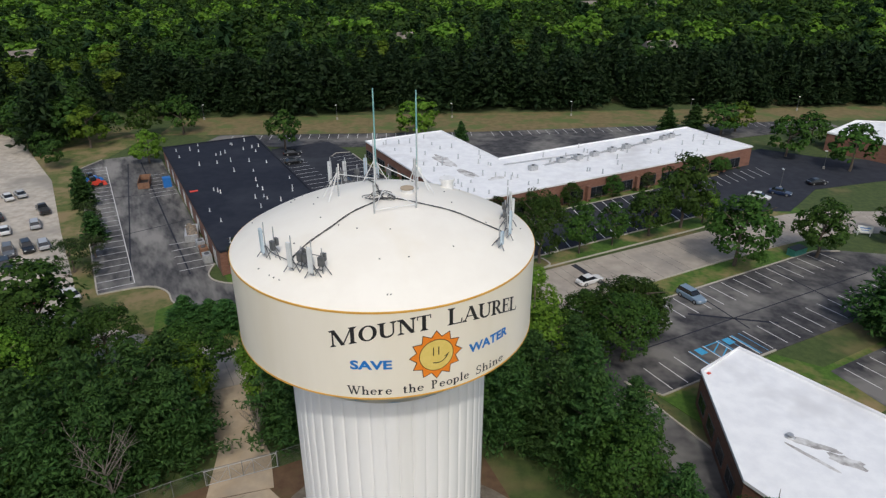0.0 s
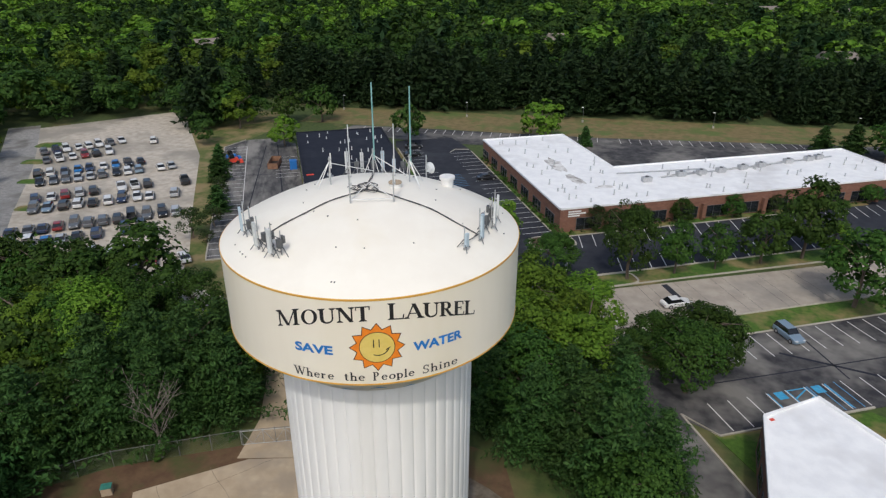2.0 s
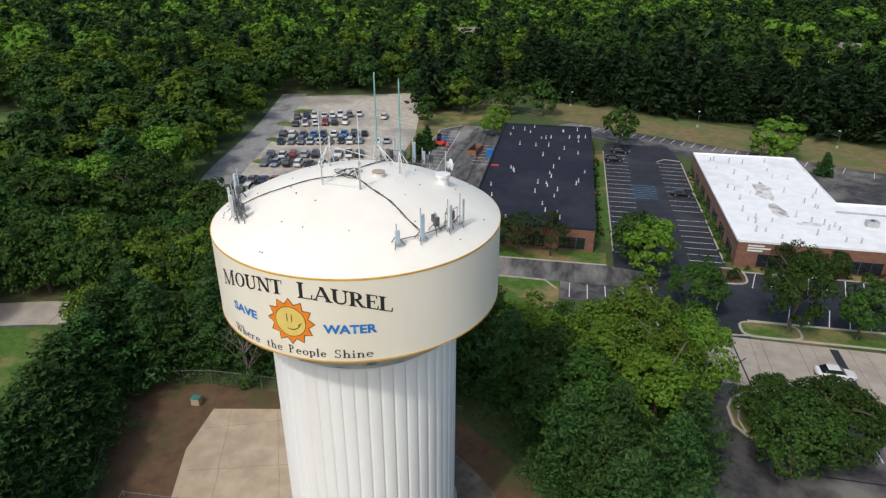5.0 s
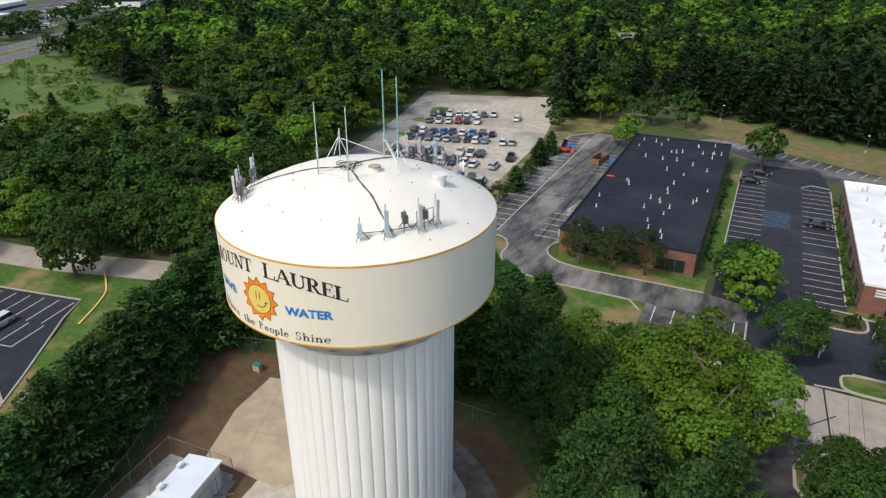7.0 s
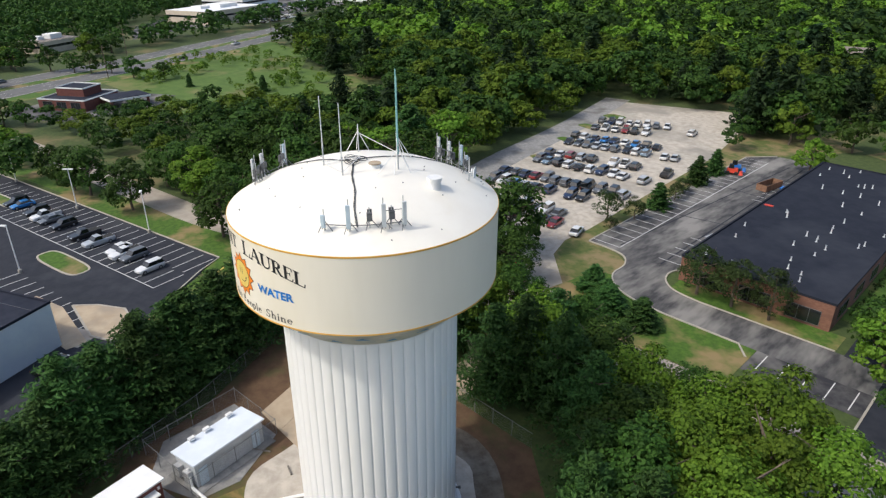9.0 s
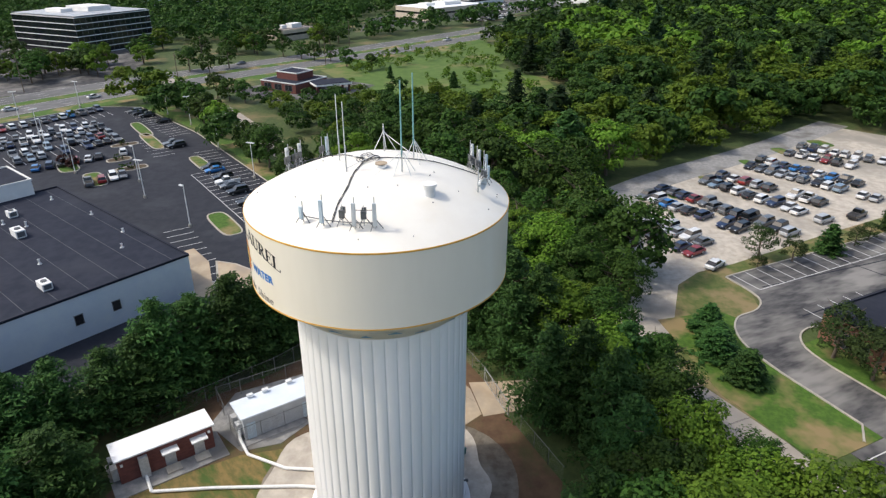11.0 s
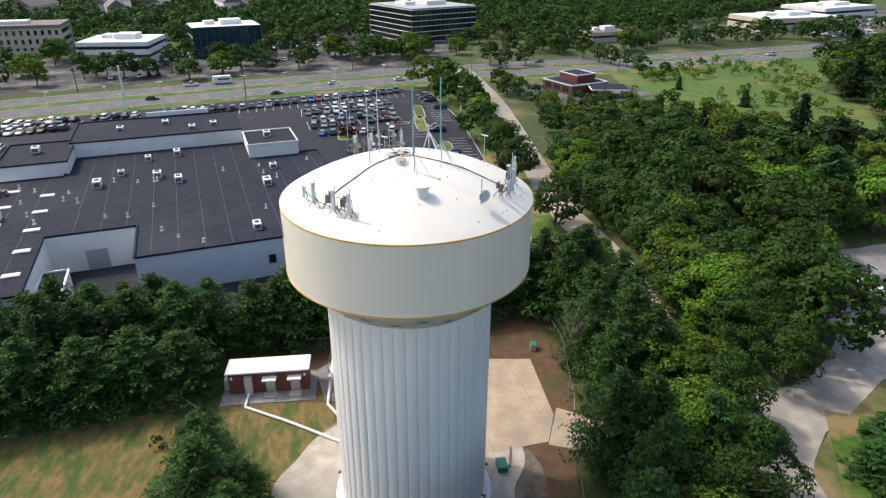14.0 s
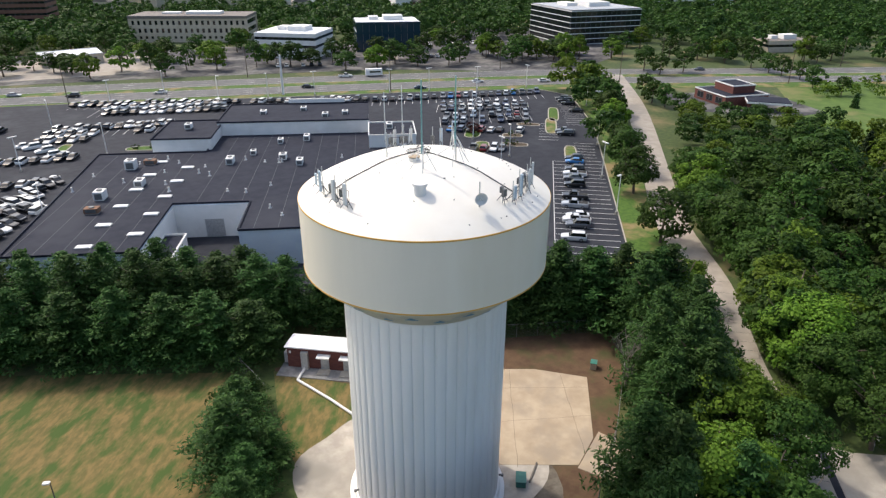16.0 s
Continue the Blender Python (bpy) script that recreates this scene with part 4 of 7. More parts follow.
def star(r0, r1, n, cx=0.0, cy=29.0):
    pts = []
    for i in range(2 * n):
        a = math.pi * i / n + (0.0 if n < 20 else 0.1)
        r = r1 if i % 2 else r0
        pts.append((cx + r * math.cos(a), cy + r * math.sin(a), 0))
    m = 2 * n
    v = [(cx, cy, 0)]
    for k in (0.25, 0.5, 0.75, 1.0):
        v += [(cx + (x - cx) * k, cy + (y - cy) * k, 0) for x, y, _ in pts]
    f = [(0, 1 + i, 1 + (i + 1) % m) for i in range(m)]
    for j in range(3):
        f += [(1 + j * m + i, 1 + (j + 1) * m + i, 1 + (j + 1) * m + (i + 1) % m, 1 + j * m + (i + 1) % m) for i in range(m)]
    return MB().add(v, f)


bent(star(1.66, 1.26, 12), "emblem_outline", M_BLACK, lift=0.014, a0=-69.0)
bent(star(1.59, 1.20, 12), "emblem_sunburst", M_ORANGE, lift=0.020, a0=-69.0)
bent(star(1.05, 1.05, 24), "emblem_rim", M_BLACK, lift=0.026, a0=-69.0)
bent(star(1.01, 1.01, 24), "emblem_disc", M_YELLOW, lift=0.032, a0=-69.0)
marks = MB()
for x in (-0.2, 0.12):
    bent(MB().quad((x - 0.03, 29.0, 0), (x + 0.03, 29.0, 0), (x + 0.03, 29.55, 0), (x - 0.03, 29.55, 0)), "emblem_eye", M_BLACK, lift=0.038, a0=-69.0)
for i in range(10):
    a, b = radians(-115 + 9.5 * i), radians(-115 + 9.5 * (i + 1))
    for_r = lambda t, r: (0.05 + r * math.cos(t), 29.12 + r * math.sin(t), 0)
    marks.quad(for_r(a, 0.63), for_r(a, 0.69), for_r(b, 0.69), for_r(b, 0.63))
marks.quad((0.50, 28.78, 0), (0.78, 28.96, 0), (0.76, 29.01, 0), (0.48, 28.83, 0))
bent(marks, "emblem_smile", M_BLACK, lift=0.038, a0=-69.0)
def soffit_z(r):
    return 23.66 + (r - RC - 0.1) * (26.3 - 23.66) / (10.12 - RC - 0.1)


for i in range(26):
    patches = MB()
    a = 2 * math.pi * i / 26
    r, w, h = (9.15, 0.50, 0.30) if i % 2 else (8.35, 0.42, 0.28)
    for u0, u1, v0, v1 in ((-w, w, -h, -h * 0.3), (-w * 0.6, w * 0.6, -h * 0.3, h * 0.35), (-w * 0.25, w * 0.25, h * 0.35, h)):
        patches.quad(*[((r + v) * math.cos(a + u / r) * 1.004, (r + v) * math.sin(a + u / r) * 1.004, soffit_z(r + v) - 0.07) for u, v in ((u0, v0), (u1, v0), (u1, v1), (u0, v1))])
    part("soffit_mark", patches, M_FADEDBLUE, tower, "faded blue painted shape")
for a, z in ((-60, 1.9), (-20, 2.2), (20, 2.0), (52, 1.6), (75, 2.4), (100, 1.8), (130, 2.2), (160, 2.0)):
    x, y = (RC + 0.1) * math.cos(radians(a)), (RC + 0.1) * math.sin(radians(a))
    part("column_lamp", MB().tube((x, y, z), (x * 1.06, y * 1.06, z), 0.10, 8).box((x * 1.05, y * 1.05, z - 0.12), (0.22, 0.22, 0.2), radians(a)), M_DARKSTEEL, tower, "small dark lamp fitting")


def polar(r, deg, up=0.0):
    return Vector((TX + r * math.cos(radians(deg)), TY + r * math.sin(radians(deg)), dome(r) + up))


def antenna(r, deg, tall, kind="panel", lift=0.35, wide=0.31, material=None):
    """A sector antenna on its own pipe with brackets and a tripod foot; it faces outwards."""
    p = polar(r, deg)
    ob = thing("panel_antenna", {"panel": "grey panel antenna on a galvanised pipe mount", "radio": "dark remote radio unit on a pipe mount", "twin": "pale blue panel antenna on a pipe mount"}[kind], "antenna", p, radians(deg), "antennas on the tank roof")
    part("pipe", MB().tube((0, 0, 0), (0, 0, tall + lift + 0.35), 0.035, 8), M_STEEL, ob)
    foot = MB()
    for a in (90, 210, 330):
        foot.tube((0, 0, 0.75), (0.55 * math.cos(radians(a)), 0.55 * math.sin(radians(a)), 0.02), 0.03, 6)
    part("foot", foot, M_DARKSTEEL, ob)
    if kind == "radio":
        part("radio_unit", MB().box((0.12, 0, lift + 0.25), (0.22, 0.36, 0.55)).box((-0.14, 0.02, lift + 0.5), (0.16, 0.3, 0.45)), M_DARKSTEEL, ob)
    else:
        pan = MB().box((0.2, 0, lift), (0.14, wide, tall)).box((0.26, 0, lift + 0.04), (0.05, wide * 0.8, tall - 0.08))
        part("panel", pan, material or (M_PANELBLUE if kind == "twin" else M_PANEL), ob)
        for z in (lift + 0.3, lift + tall - 0.3):
            part("bracket", MB().box((0.08, 0, z), (0.18, 0.12, 0.08)), M_STEEL, ob)
        for y, x1 in ((0.08, 0.05), (-0.08, 0.02)):
            part("jumper_cable", MB().tube((0.2, y, lift), (x1, y * 1.4, 0.1), 0.018, 6), M_CABLE, ob)
    return ob


HUB = (TX + 0.1, TY - 0.85)
for base_deg, lead, seq in ((-128, -1.0, ((-14, 2.0, "twin"), (-9, 1.7, "radio"), (4.5, 1.95, "panel"), (8, 1.0, "radio"), (11, 1.1, "radio"), (14.5, 1.95, "panel"), (18, 1.2, "radio"))),
                      (-12, -2.0, ((-16, 1.1, "twin"), (-5, 2.0, "twin"), (4, 1.0, "radio"), (10, 2.0, "panel"), (14, 1.0, "radio"), (19, 2.0, "panel"))),
                      (106, 0.0, ((-14, 1.0, "radio"), (-8, 1.3, "twin"), (-2, 2.1, "twin"), (3, 1.1, "radio"), (9, 2.0, "panel"), (12, 1.0, "radio"), (17, 2.2, "panel")))):
    pts = []
    for d, tall, kind in seq:
        antenna(8.5 if kind != "radio" else 8.25, base_deg + d, tall * 0.80, kind, 0.3, 0.27)
        pts.append(polar(8.3, base_deg + d, 0.25))
    bar = MB()
    for a, b in zip(pts, pts[1:]):
        bar.tube(a, b, 0.03, 6)
    for d in (seq[3][0], seq[-1][0]):
        bar.tube(polar(8.3, base_deg + d, 0.1), polar(8.3, base_deg + d, 1.2), 0.025, 6)
    bar.tube(polar(8.3, base_deg + seq[3][0], 1.15), polar(8.3, base_deg + seq[-1][0], 1.15), 0.025, 6)
    one("antenna_frame", bar, M_DARKSTEEL, "dark steel bars tying the antennas together", "frame")
    run = thing("cable_run", "bundle of black feeder cables over the roof", "cable")
    e = polar(8.2, base_deg + lead)
    side = Vector((-math.sin(radians(base_deg)), math.cos(radians(base_deg))))
    for k in range(3):
        way = []
        for i in range(18):
            n = side * ((k - 1) * 0.042 + 0.06 * math.sin(i * 0.8) + 0.025 * math.sin(i * 2.3 + 2 * k))
            x, y = HUB[0] + (e.x - HUB[0]) * i / 17 + n.x, HUB[1] + (e.y - HUB[1]) * i / 17 + n.y
            way.append((x, y, dome(math.hypot(x - TX, y - TY)) + 0.05 + 0.02 * (k % 2)))
        part("cable", MB().pipe(way, 0.021), M_CABLE, run)


def mast(x, y, foot, top, r, material, label, stay=True):
    z = dome(math.hypot(x - TX, y - TY))
    ob = thing("mast", label, "antenna mast", (x, y, z), 0, "whip antennas on the tank roof")
    part("mount_pipe", MB().tube((0, 0, 0), (0, 0, 2.0), 0.05, 8), M_STEEL, ob)
    part("whip", MB().tube((0.1, 0, 1.2), (0.1, 0, top - z), r, 8, r * 0.8), material, ob, "teal fibreglass whip" if material is M_TEAL else "pale whip antenna")
    for z in (1.3, 1.8):
        part("clamp", MB().box((0.05, 0, z), (0.2, 0.12, 0.08)), M_STEEL, ob)
    if stay:
        legs = MB()
        for a in foot:
            legs.tube((0, 0, 1.7), (1.05 * math.cos(radians(a)), 1.05 * math.sin(radians(a)), -0.08), 0.032, 6)
        part("brace", legs, M_WHITEMETAL, ob, "white angled brace")
    return ob


mast(-4.8, 44.0, (90, 30, 150), 41.7, 0.062, M_TEAL, "tall teal fibreglass whip antenna with white braces")
mast(-1.9, 43.4, (45, -30, 120), 41.7, 0.062, M_TEAL, "tall teal fibreglass whip antenna with white braces")
mast(-4.3, 38.3, (250, 180, 300), 40.2, 0.042, M_PANEL, "pale whip antenna on a braced pipe", False)
mast(-1.7, 39.3, (300, 0, 240), 40.2, 0.042, M_PANEL, "pale whip antenna on a braced pipe", False)
mast(-7.0, 41.4, (180, 120, 240), 37.3, 0.05, M_WHITEMETAL, "short white tripod mast near the roof centre")
for (x1, y1, z1), (x2, y2, z2) in (((-4.8, 44.0, 36.6), (-1.9, 43.4, 35.4)), ((-1.9, 43.4, 36.6), (-0.6, 41.6, 35.2)), ((-4.3, 38.3, 35.3), (-1.7, 39.3, 35.3)), ((-4.3, 38.3, 35.3), (-4.0, 41.0, 35.6)), ((-1.7, 39.3, 35.3), (-4.0, 41.0, 35.6)), ((-7, 41.4, 36.6), (-4.8, 44, 35.4))):
    one("mast_strut", MB().tube((x1, y1, z1), (x2, y2, z2), 0.028, 6), M_WHITEMETAL, "white steel strut between the roof masts", "strut")
loops = MB()
for k in range(5):
    last = None
    for i in range(22):
        a = i / 21 * 2 * math.pi * (0.6 + 0.08 * k) + k
        rr = 0.45 + 0.13 * k + 0.25 * math.sin(3 * a + k)
        x, y = HUB[0] - 0.2 + rr * math.cos(a), HUB[1] + 0.2 + rr * math.sin(a) * 0.8
        p = Vector((x, y, dome(math.hypot(x - TX, y - TY)) + 0.06 + 0.12 * abs(math.sin(a * 2 + k))))
        if last is not None:
            loops.tube(last, p, 0.025, 5)
        last = p
one("cable_tangle", loops, M_CABLE, "tangle of black cable loops at the roof centre", "cable")
hatch = thing("roof_hatch", "white round roof hatch with a tan lid", "hatch", polar(1.7, 20))
part("collar", MB().tube((0, 0, -0.1), (0, 0, 0.22), 0.42, 24), M_WHITEMETAL, hatch)
part("lid", MB().tube((0, 0, 0.25), (0, 0, 0.32), 0.46, 24), M_PAD, hatch)
vent = thing("roof_vent", "white round roof vent with a flat cap", "vent", polar(6.1, 45))
part("drum", MB().tube((0, 0, -0.2), (0, 0, 0.55), 0.46, 24), M_WHITEMETAL, vent)
part("cap", MB().tube((0, 0, 0.55), (0, 0, 0.75), 0.56, 24), M_WHITEMETAL, vent)
dish = thing("dish_antenna", "grey round microwave dish on a short pipe", "dish antenna", polar(8.0, 77.5), radians(60))
part("pipe", MB().tube((0, 0, 0), (0, 0, 1.9), 0.05, 8), M_STEEL, dish)
d = MB()
prev = None
for i in range(7):
    r = 0.47 * i / 6
    ring = [(0.25 + 0.22 * (i / 6) ** 2, r * math.cos(t), 0.75 + r * math.sin(t)) for t in [2 * math.pi * j / 20 for j in range(20)]]
    if prev:
        d.add(prev + ring, [(j, (j + 1) % 20, 20 + (j + 1) % 20, 20 + j) for j in range(20)])
    prev = ring
part("reflector", d.tube((0.18, 0, 0.75), (0.27, 0, 0.75), 0.3, 16), M_PANEL, dish, "pale grey reflector")
part("feed_horn", MB().tube((0.25, 0, 0.75), (0.7, 0, 0.75), 0.04, 6), M_STEEL, dish)
part("arm", MB().tube((0, 0, 0.7), (0.25, 0, 0.75), 0.04, 6).tube((0, 0, 0.05), (-1.0, 0.8, 0.1), 0.03, 6), M_STEEL, dish)
studs = MB()
for i in range(40):
    p = polar(rnd.choice((4.6, 7.0, 9.3)), rnd.uniform(0, 360), -0.01)
    studs.box(p, (0.09, 0.05, 0.06), rnd.uniform(0, 3))
one("roof_studs", studs, M_DARKSTEEL, "scattered small dark lugs on the tank roof", "lug", kind="stuff")


# ---------------------------------------------------------------- buildings
def parapet_building(name, label, poly, h, wall_mat, roof_mat, edge_mat=None, lip=0.35, group=""):
    """A flat-roofed block: walls, a sunken roof sheet and a rim."""
    cx, cy = sum(p[0] for p in poly) / len(poly), sum(p[1] for p in poly) / len(poly)
    ob = thing(name, label, "building", (cx, cy, 0), 0, group)
    loc = [(x - cx, y - cy) for x, y in poly]
    part("wall", MB().prism(loc, -0.2, h - lip), wall_mat, ob)
    part("roof", MB().prism([(x * 0.998, y * 0.998) for x, y in loc], h - lip + 0.004, h - lip + 0.08), roof_mat, ob)
    rim = MB()
    kerb(rim, loc, 0.16, lip + 0.02, True)
    rim.v = [(x, y, z + h - lip) for x, y, z in rim.v]
    part("parapet", rim, edge_mat or wall_mat, ob)
    ob["centre"] = (cx, cy)
    return ob


def rooftop_unit(x, y, z, turn, s, label="grey rooftop air unit on the flat roof", mat=None):
    ob = thing("air_unit", label, "air conditioner", (x, y, z), turn, "rooftop units")
    part("cabinet", MB().box((0, 0, 0.15), s), mat or M_WHITEMETAL, ob)
    part("curb", MB().box((0, 0, 0), (s[0] * 0.9, s[1] * 0.9, 0.16)), M_STEEL, ob)
    part("grille", MB().box((s[0] / 2 + 0.012, 0, 0.3), (0.02, s[1] * 0.75, s[2] * 0.7)), M_DARKSTEEL, ob)
    if s[2] > 0.8:
        part("fan_cap", MB().tube((0, 0, s[2] + 0.15), (0, 0, s[2] + 0.32), min(s[0], s[1]) * 0.3, 14), M_DARKSTEEL, ob)
    return ob


def roof_pipe(x, y, z, h, r=0.1, mat=None):
    ob = thing("roof_pipe", "white vent pipe standing on the flat roof", "vent pipe", (x, y, z), 0, "roof vent pipes")
    part("flashing", MB().tube((0, 0, 0), (0, 0, 0.12), r * 2.4, 10, r * 1.6), M_STEEL, ob)
    part("tube", MB().tube((0, 0, 0), (0, 0, h), r, 8), mat or M_WHITEMETAL, ob)
    part("cowl", MB().tube((0, 0, h), (0, 0, h + 0.1), r * 1.5, 8), M_STEEL, ob)
    return ob


def wall_window(parent, p, along, w, h, z, out=0.06, glass=None, frame_mat=None, name="window"):
    """A framed window standing in a wall; p is on the wall line, along the way it runs."""
    c = parent["centre"]
    d = Vector((along[0], along[1], 0)).normalized()
    n = Vector((d.y, -d.x, 0))
    turn = math.atan2(d.y, d.x)
    q = Vector((p[0] - c[0], p[1] - c[1], z))
    pane = part(name, MB().box(q + n * (out * 0.5), (w, out, h), turn), glass or M_GLASS, parent)
    fr = MB()
    for a, b, s in ((0, -0.06, (w + 0.16, out + 0.06, 0.08)), (0, h, (w + 0.16, out + 0.06, 0.08))):
        fr.box(q + d * a + n * (out * 0.5) + Vector((0, 0, b)), s, turn)
    k = max(1, round(w / 1.6))
    for i in range(k + 1):
        fr.box(q + d * (-w / 2 + w * i / k) + n * (out * 0.5), (0.07, out + 0.05, h), turn)
    part("window_frame", fr, frame_mat or M_DARKSTEEL, pane)
    return pane


# dark-roofed office
dark = parapet_building("office_building", "long low brick office with a black membrane roof", rect(UV, 14.2, 36.8, 103, 171), 4.6, M_BRICK, M_ROOFDARK, M_ROOFDARK)
for v in range(108, 170, 8):
    wall_window(dark, UV(36.8, v), Vector(UV(0, 1)), 4.2, 1.9, 0.9)
    if v % 16:
        wall_window(dark, UV(14.2, v), -Vector(UV(0, 1)), 3.0, 3.0, 0.1, glass=M_WALLWHITE, name="loading_door")
for u in (19, 26, 33):
    wall_window(dark, UV(u, 103), Vector(UV(1, 0)), 4.6, 2.2, 0.5)
for i in range(46):
    u, v = rnd.uniform(16, 35.5), rnd.uniform(105, 169)
    roof_pipe(*UV(u, v), 4.33, rnd.uniform(0.4, 0.85), 0.09)
one("roof_tarp", MB().box((*UV(15.6, 135.2), 4.34), (1.6, 0.7, 0.1), A_UV), M_RED, "small red tarp lying on the black roof", "tarp")
seams = MB()
for v in range(106, 170, 6):
    stripe(seams, UV(14.6, v), UV(36.4, v), 0.03, 4.338)
part("roof_seam", MB().add([(x - dark["centre"][0], y - dark["centre"][1], z) for x, y, z in seams.v], seams.f), M_ROOFDARK2, dark)

# white-roofed L-shaped office
L_POLY = [UV(60, 102.2), UV(142.4, 102.2), UV(142.4, 123.3), UV(81.6, 123.3), UV(81.6, 151.5), UV(60, 151.5)]
off = parapet_building("office_building", "L-shaped brown brick office with a white membrane roof", L_POLY, 5.0, M_BRICK, M_ROOFWHITE, M_ROOFWHITE)
for i, u in enumerate(range(66, 140, 7)):
    wall_window(off, UV(u, 102.2), Vector(UV(1, 0)), 5.2, 2.3, 0.35)
    if i % 2:
        part("entrance_pillar", MB().box((Vector((*UV(u + 3.5, 101.6), 0)) - Vector((*off["centre"], 0))), (0.8, 0.8, 3.4), A_UV), M_BRICK, off)
for v in range(107, 150, 7):
    wall_window(off, UV(60, v), -Vector(UV(0, 1)), 4.4, 2.2, 0.5)
sgn = MB()
for r_, (w0, n_) in enumerate(((2.6, 2), (3.6, 1), (2.4, 1))):
    x0 = 61.6
    p = UV(x0 + w0 / 2, 102.12)
    sgn.box((p[0] - off["centre"][0], p[1] - off["centre"][1], 4.0 - 0.45 * r_), (w0, 0.06, 0.26), A_UV)
part("sign_bars", sgn, M_WHITEMETAL, off, "white sign lettering as plain bars")
for i in range(70):
    u, v = rnd.uniform(62, 141), rnd.uniform(103.5, 122) if rnd.random() < 0.65 else 0
    if not v:
        u, v = rnd.uniform(62, 80), rnd.uniform(104, 150)
    roof_pipe(*UV(u, v), 4.73, rnd.uniform(0.5, 1.1), 0.11, M_STEEL)
for u, v in ((84, 113), (93, 114.5), (98, 114.6), (103, 114.8), (109, 115.5), (114, 116), (122, 117), (128, 117.5), (131, 118)):
    rooftop_unit(*UV(u, v), 4.73, A_UV + rnd.uniform(-0.05, 0.05), (2.0, 1.2, 0.9), mat=M_STEEL)
duct = MB()
for (u0, v0), (u1, v1) in (((88, 114), (135, 118.3)), ((80, 118.6), (100, 117.2)), ((97, 113), (97, 116))):
    p, q = UV(u0, v0), UV(u1, v1)
    duct.tube((*p, 5.0), (*q, 5.0), 0.14, 8)
one("roof_duct", duct, M_STEEL, "long grey pipe runs on the white roof", "duct")


def blotches(name, f, spots, z, mat):
    """Uneven dirt stains lying on a flat roof."""
    mb = MB()
    for u, v, a, b, turn in spots:
        pts = []
        for i in range(18):
            t = 2 * math.pi * i / 18
            k = 0.75 + 0.5 * rnd.random()
            x, y = a * k * math.cos(t), b * k * math.sin(t)
            pts.append(f(u + x * math.cos(turn) - y * math.sin(turn), v + x * math.sin(turn) + y * math.cos(turn)))
        mb.add([(*p, z) for p in pts], [tuple(range(18))])
    return one(name, mb, mat, "irregular grey dirt stain on the roof membrane", "stain")


blotches("roof_stain", UV, [(70, 128, 1.6, 5, 0), (70, 118, 1.2, 3.5, 0.1), (74, 112, 2.0, 0.9, 0), (95, 115.5, 7, 0.6, 0.05), (110, 116.4, 8, 0.7, 0.07), (125, 118.2, 5, 0.6, 0)], 4.738, M_STAIN)

# white-roofed corner building
W_POLY = [(30.5, 63.9), (36.8, 68.8), (60.5, 38.5), (46, 26), (36, 35), (28.3, 46.5)]
wb = parapet_building("corner_building", "white-roofed office with dark walls", W_POLY, 5.0, M_BRICK, M_ROOFWHITE, M_ROOFWHITE)
blotches("roof_stain", ID, [(35.5, 52.6, 0.5, 0.35, 0), (37.2, 51.6, 2.4, 0.5, -0.5), (39.4, 49.2, 1.8, 0.7, -0.6), (36.4, 49.6, 2.6, 0.22, -0.9)], 4.738, M_STAIN)
roof_pipe(35.5, 52.7, 4.73, 0.25, 0.22, M_DARKSTEEL)
one("roof_tarp", MB().box((31.2, 63.6, 4.74), (0.5, 0.35, 0.05), 0.6), M_RED, "small red scrap on the white roof", "tarp")
for i in range(4):
    p = Vector(W_POLY[0]).lerp(Vector(W_POLY[5]), (i + 0.6) / 4.4)
    wall_window(wb, p, Vector(W_POLY[5]) - Vector(W_POLY[0]), 2.6, 1.6, 1.0)
# far right white roof
fr = parapet_building("office_building", "low office with a white roof beyond the trees", [(102, 171), (117, 184), (150, 178), (136, 158), (112, 158)], 5.0, M_BRICK, M_ROOFWHITE, M_ROOFWHITE)

# dealership
D_MAIN = [PQ(-22.6, 0.9), PQ(-22.6, 38.4), PQ(-69.8, 38.4), PQ(-69.8, 23), PQ(-83, 23), PQ(-83, -14), PQ(-69, -14), PQ(-69, -37.5), PQ(-15.3, -33.5), PQ(-15.3, -13.2), PQ(-36, -13.2), PQ(-36, 0.9)]
deal = parapet_building("dealership_building", "large flat-roofed dealership with pale blue-grey walls", D_MAIN, 7.0, M_WALLBLUE, M_ROOFDARK2, M_ROOFDARK2)
for nm, p0, p1, q0, q1, h, m in (("rear_hall", -102, -82.8, -14, 23, 10.2, M_WALLWHITE), ("side_hall", -88, -71, -26.4, -13.2, 9.6, M_WALLWHITE), ("tower_block", -81, -69, 23, 34, 9.8, M_WALLWHITE)):
    parapet_building("dealership_building", "raised white-walled hall of the dealership with a dark roof", rect(PQ, p0, p1, q0, q1), h, m, M_ROOFDARK2, M_WALLWHITE if nm == "tower_block" else M_ROOFDARK2)
one("roof_billboard", MB().box((*PQ(-102.2, 9), 9.4), (0.5, 15, 1.9), A_PQ), M_WHITEMETAL, "long blank white sign panel on the dealership roof edge", "billboard")
wing = MB()
for p0, p1, q0, q1, z0, z1 in ((-36, -35.7, -13.1, 0.8, 0.1, 6.4), (-35.6, -15.4, -13.15, -12.95, 0.1, 6.4)):
    pts = rect(PQ, p0, p1, q0, q1)
    wing.prism(pts, z0, z1)
one("loading_wall", wing, M_WALLWHITE, "white panelled walls of the loading court", "wall", kind="structure")
slab("loading_court", [rect(PQ, -35.6, -23, -12.9, 0.8)], M_PAD, 0.06, "tan concrete floor of the loading court", "pavement")
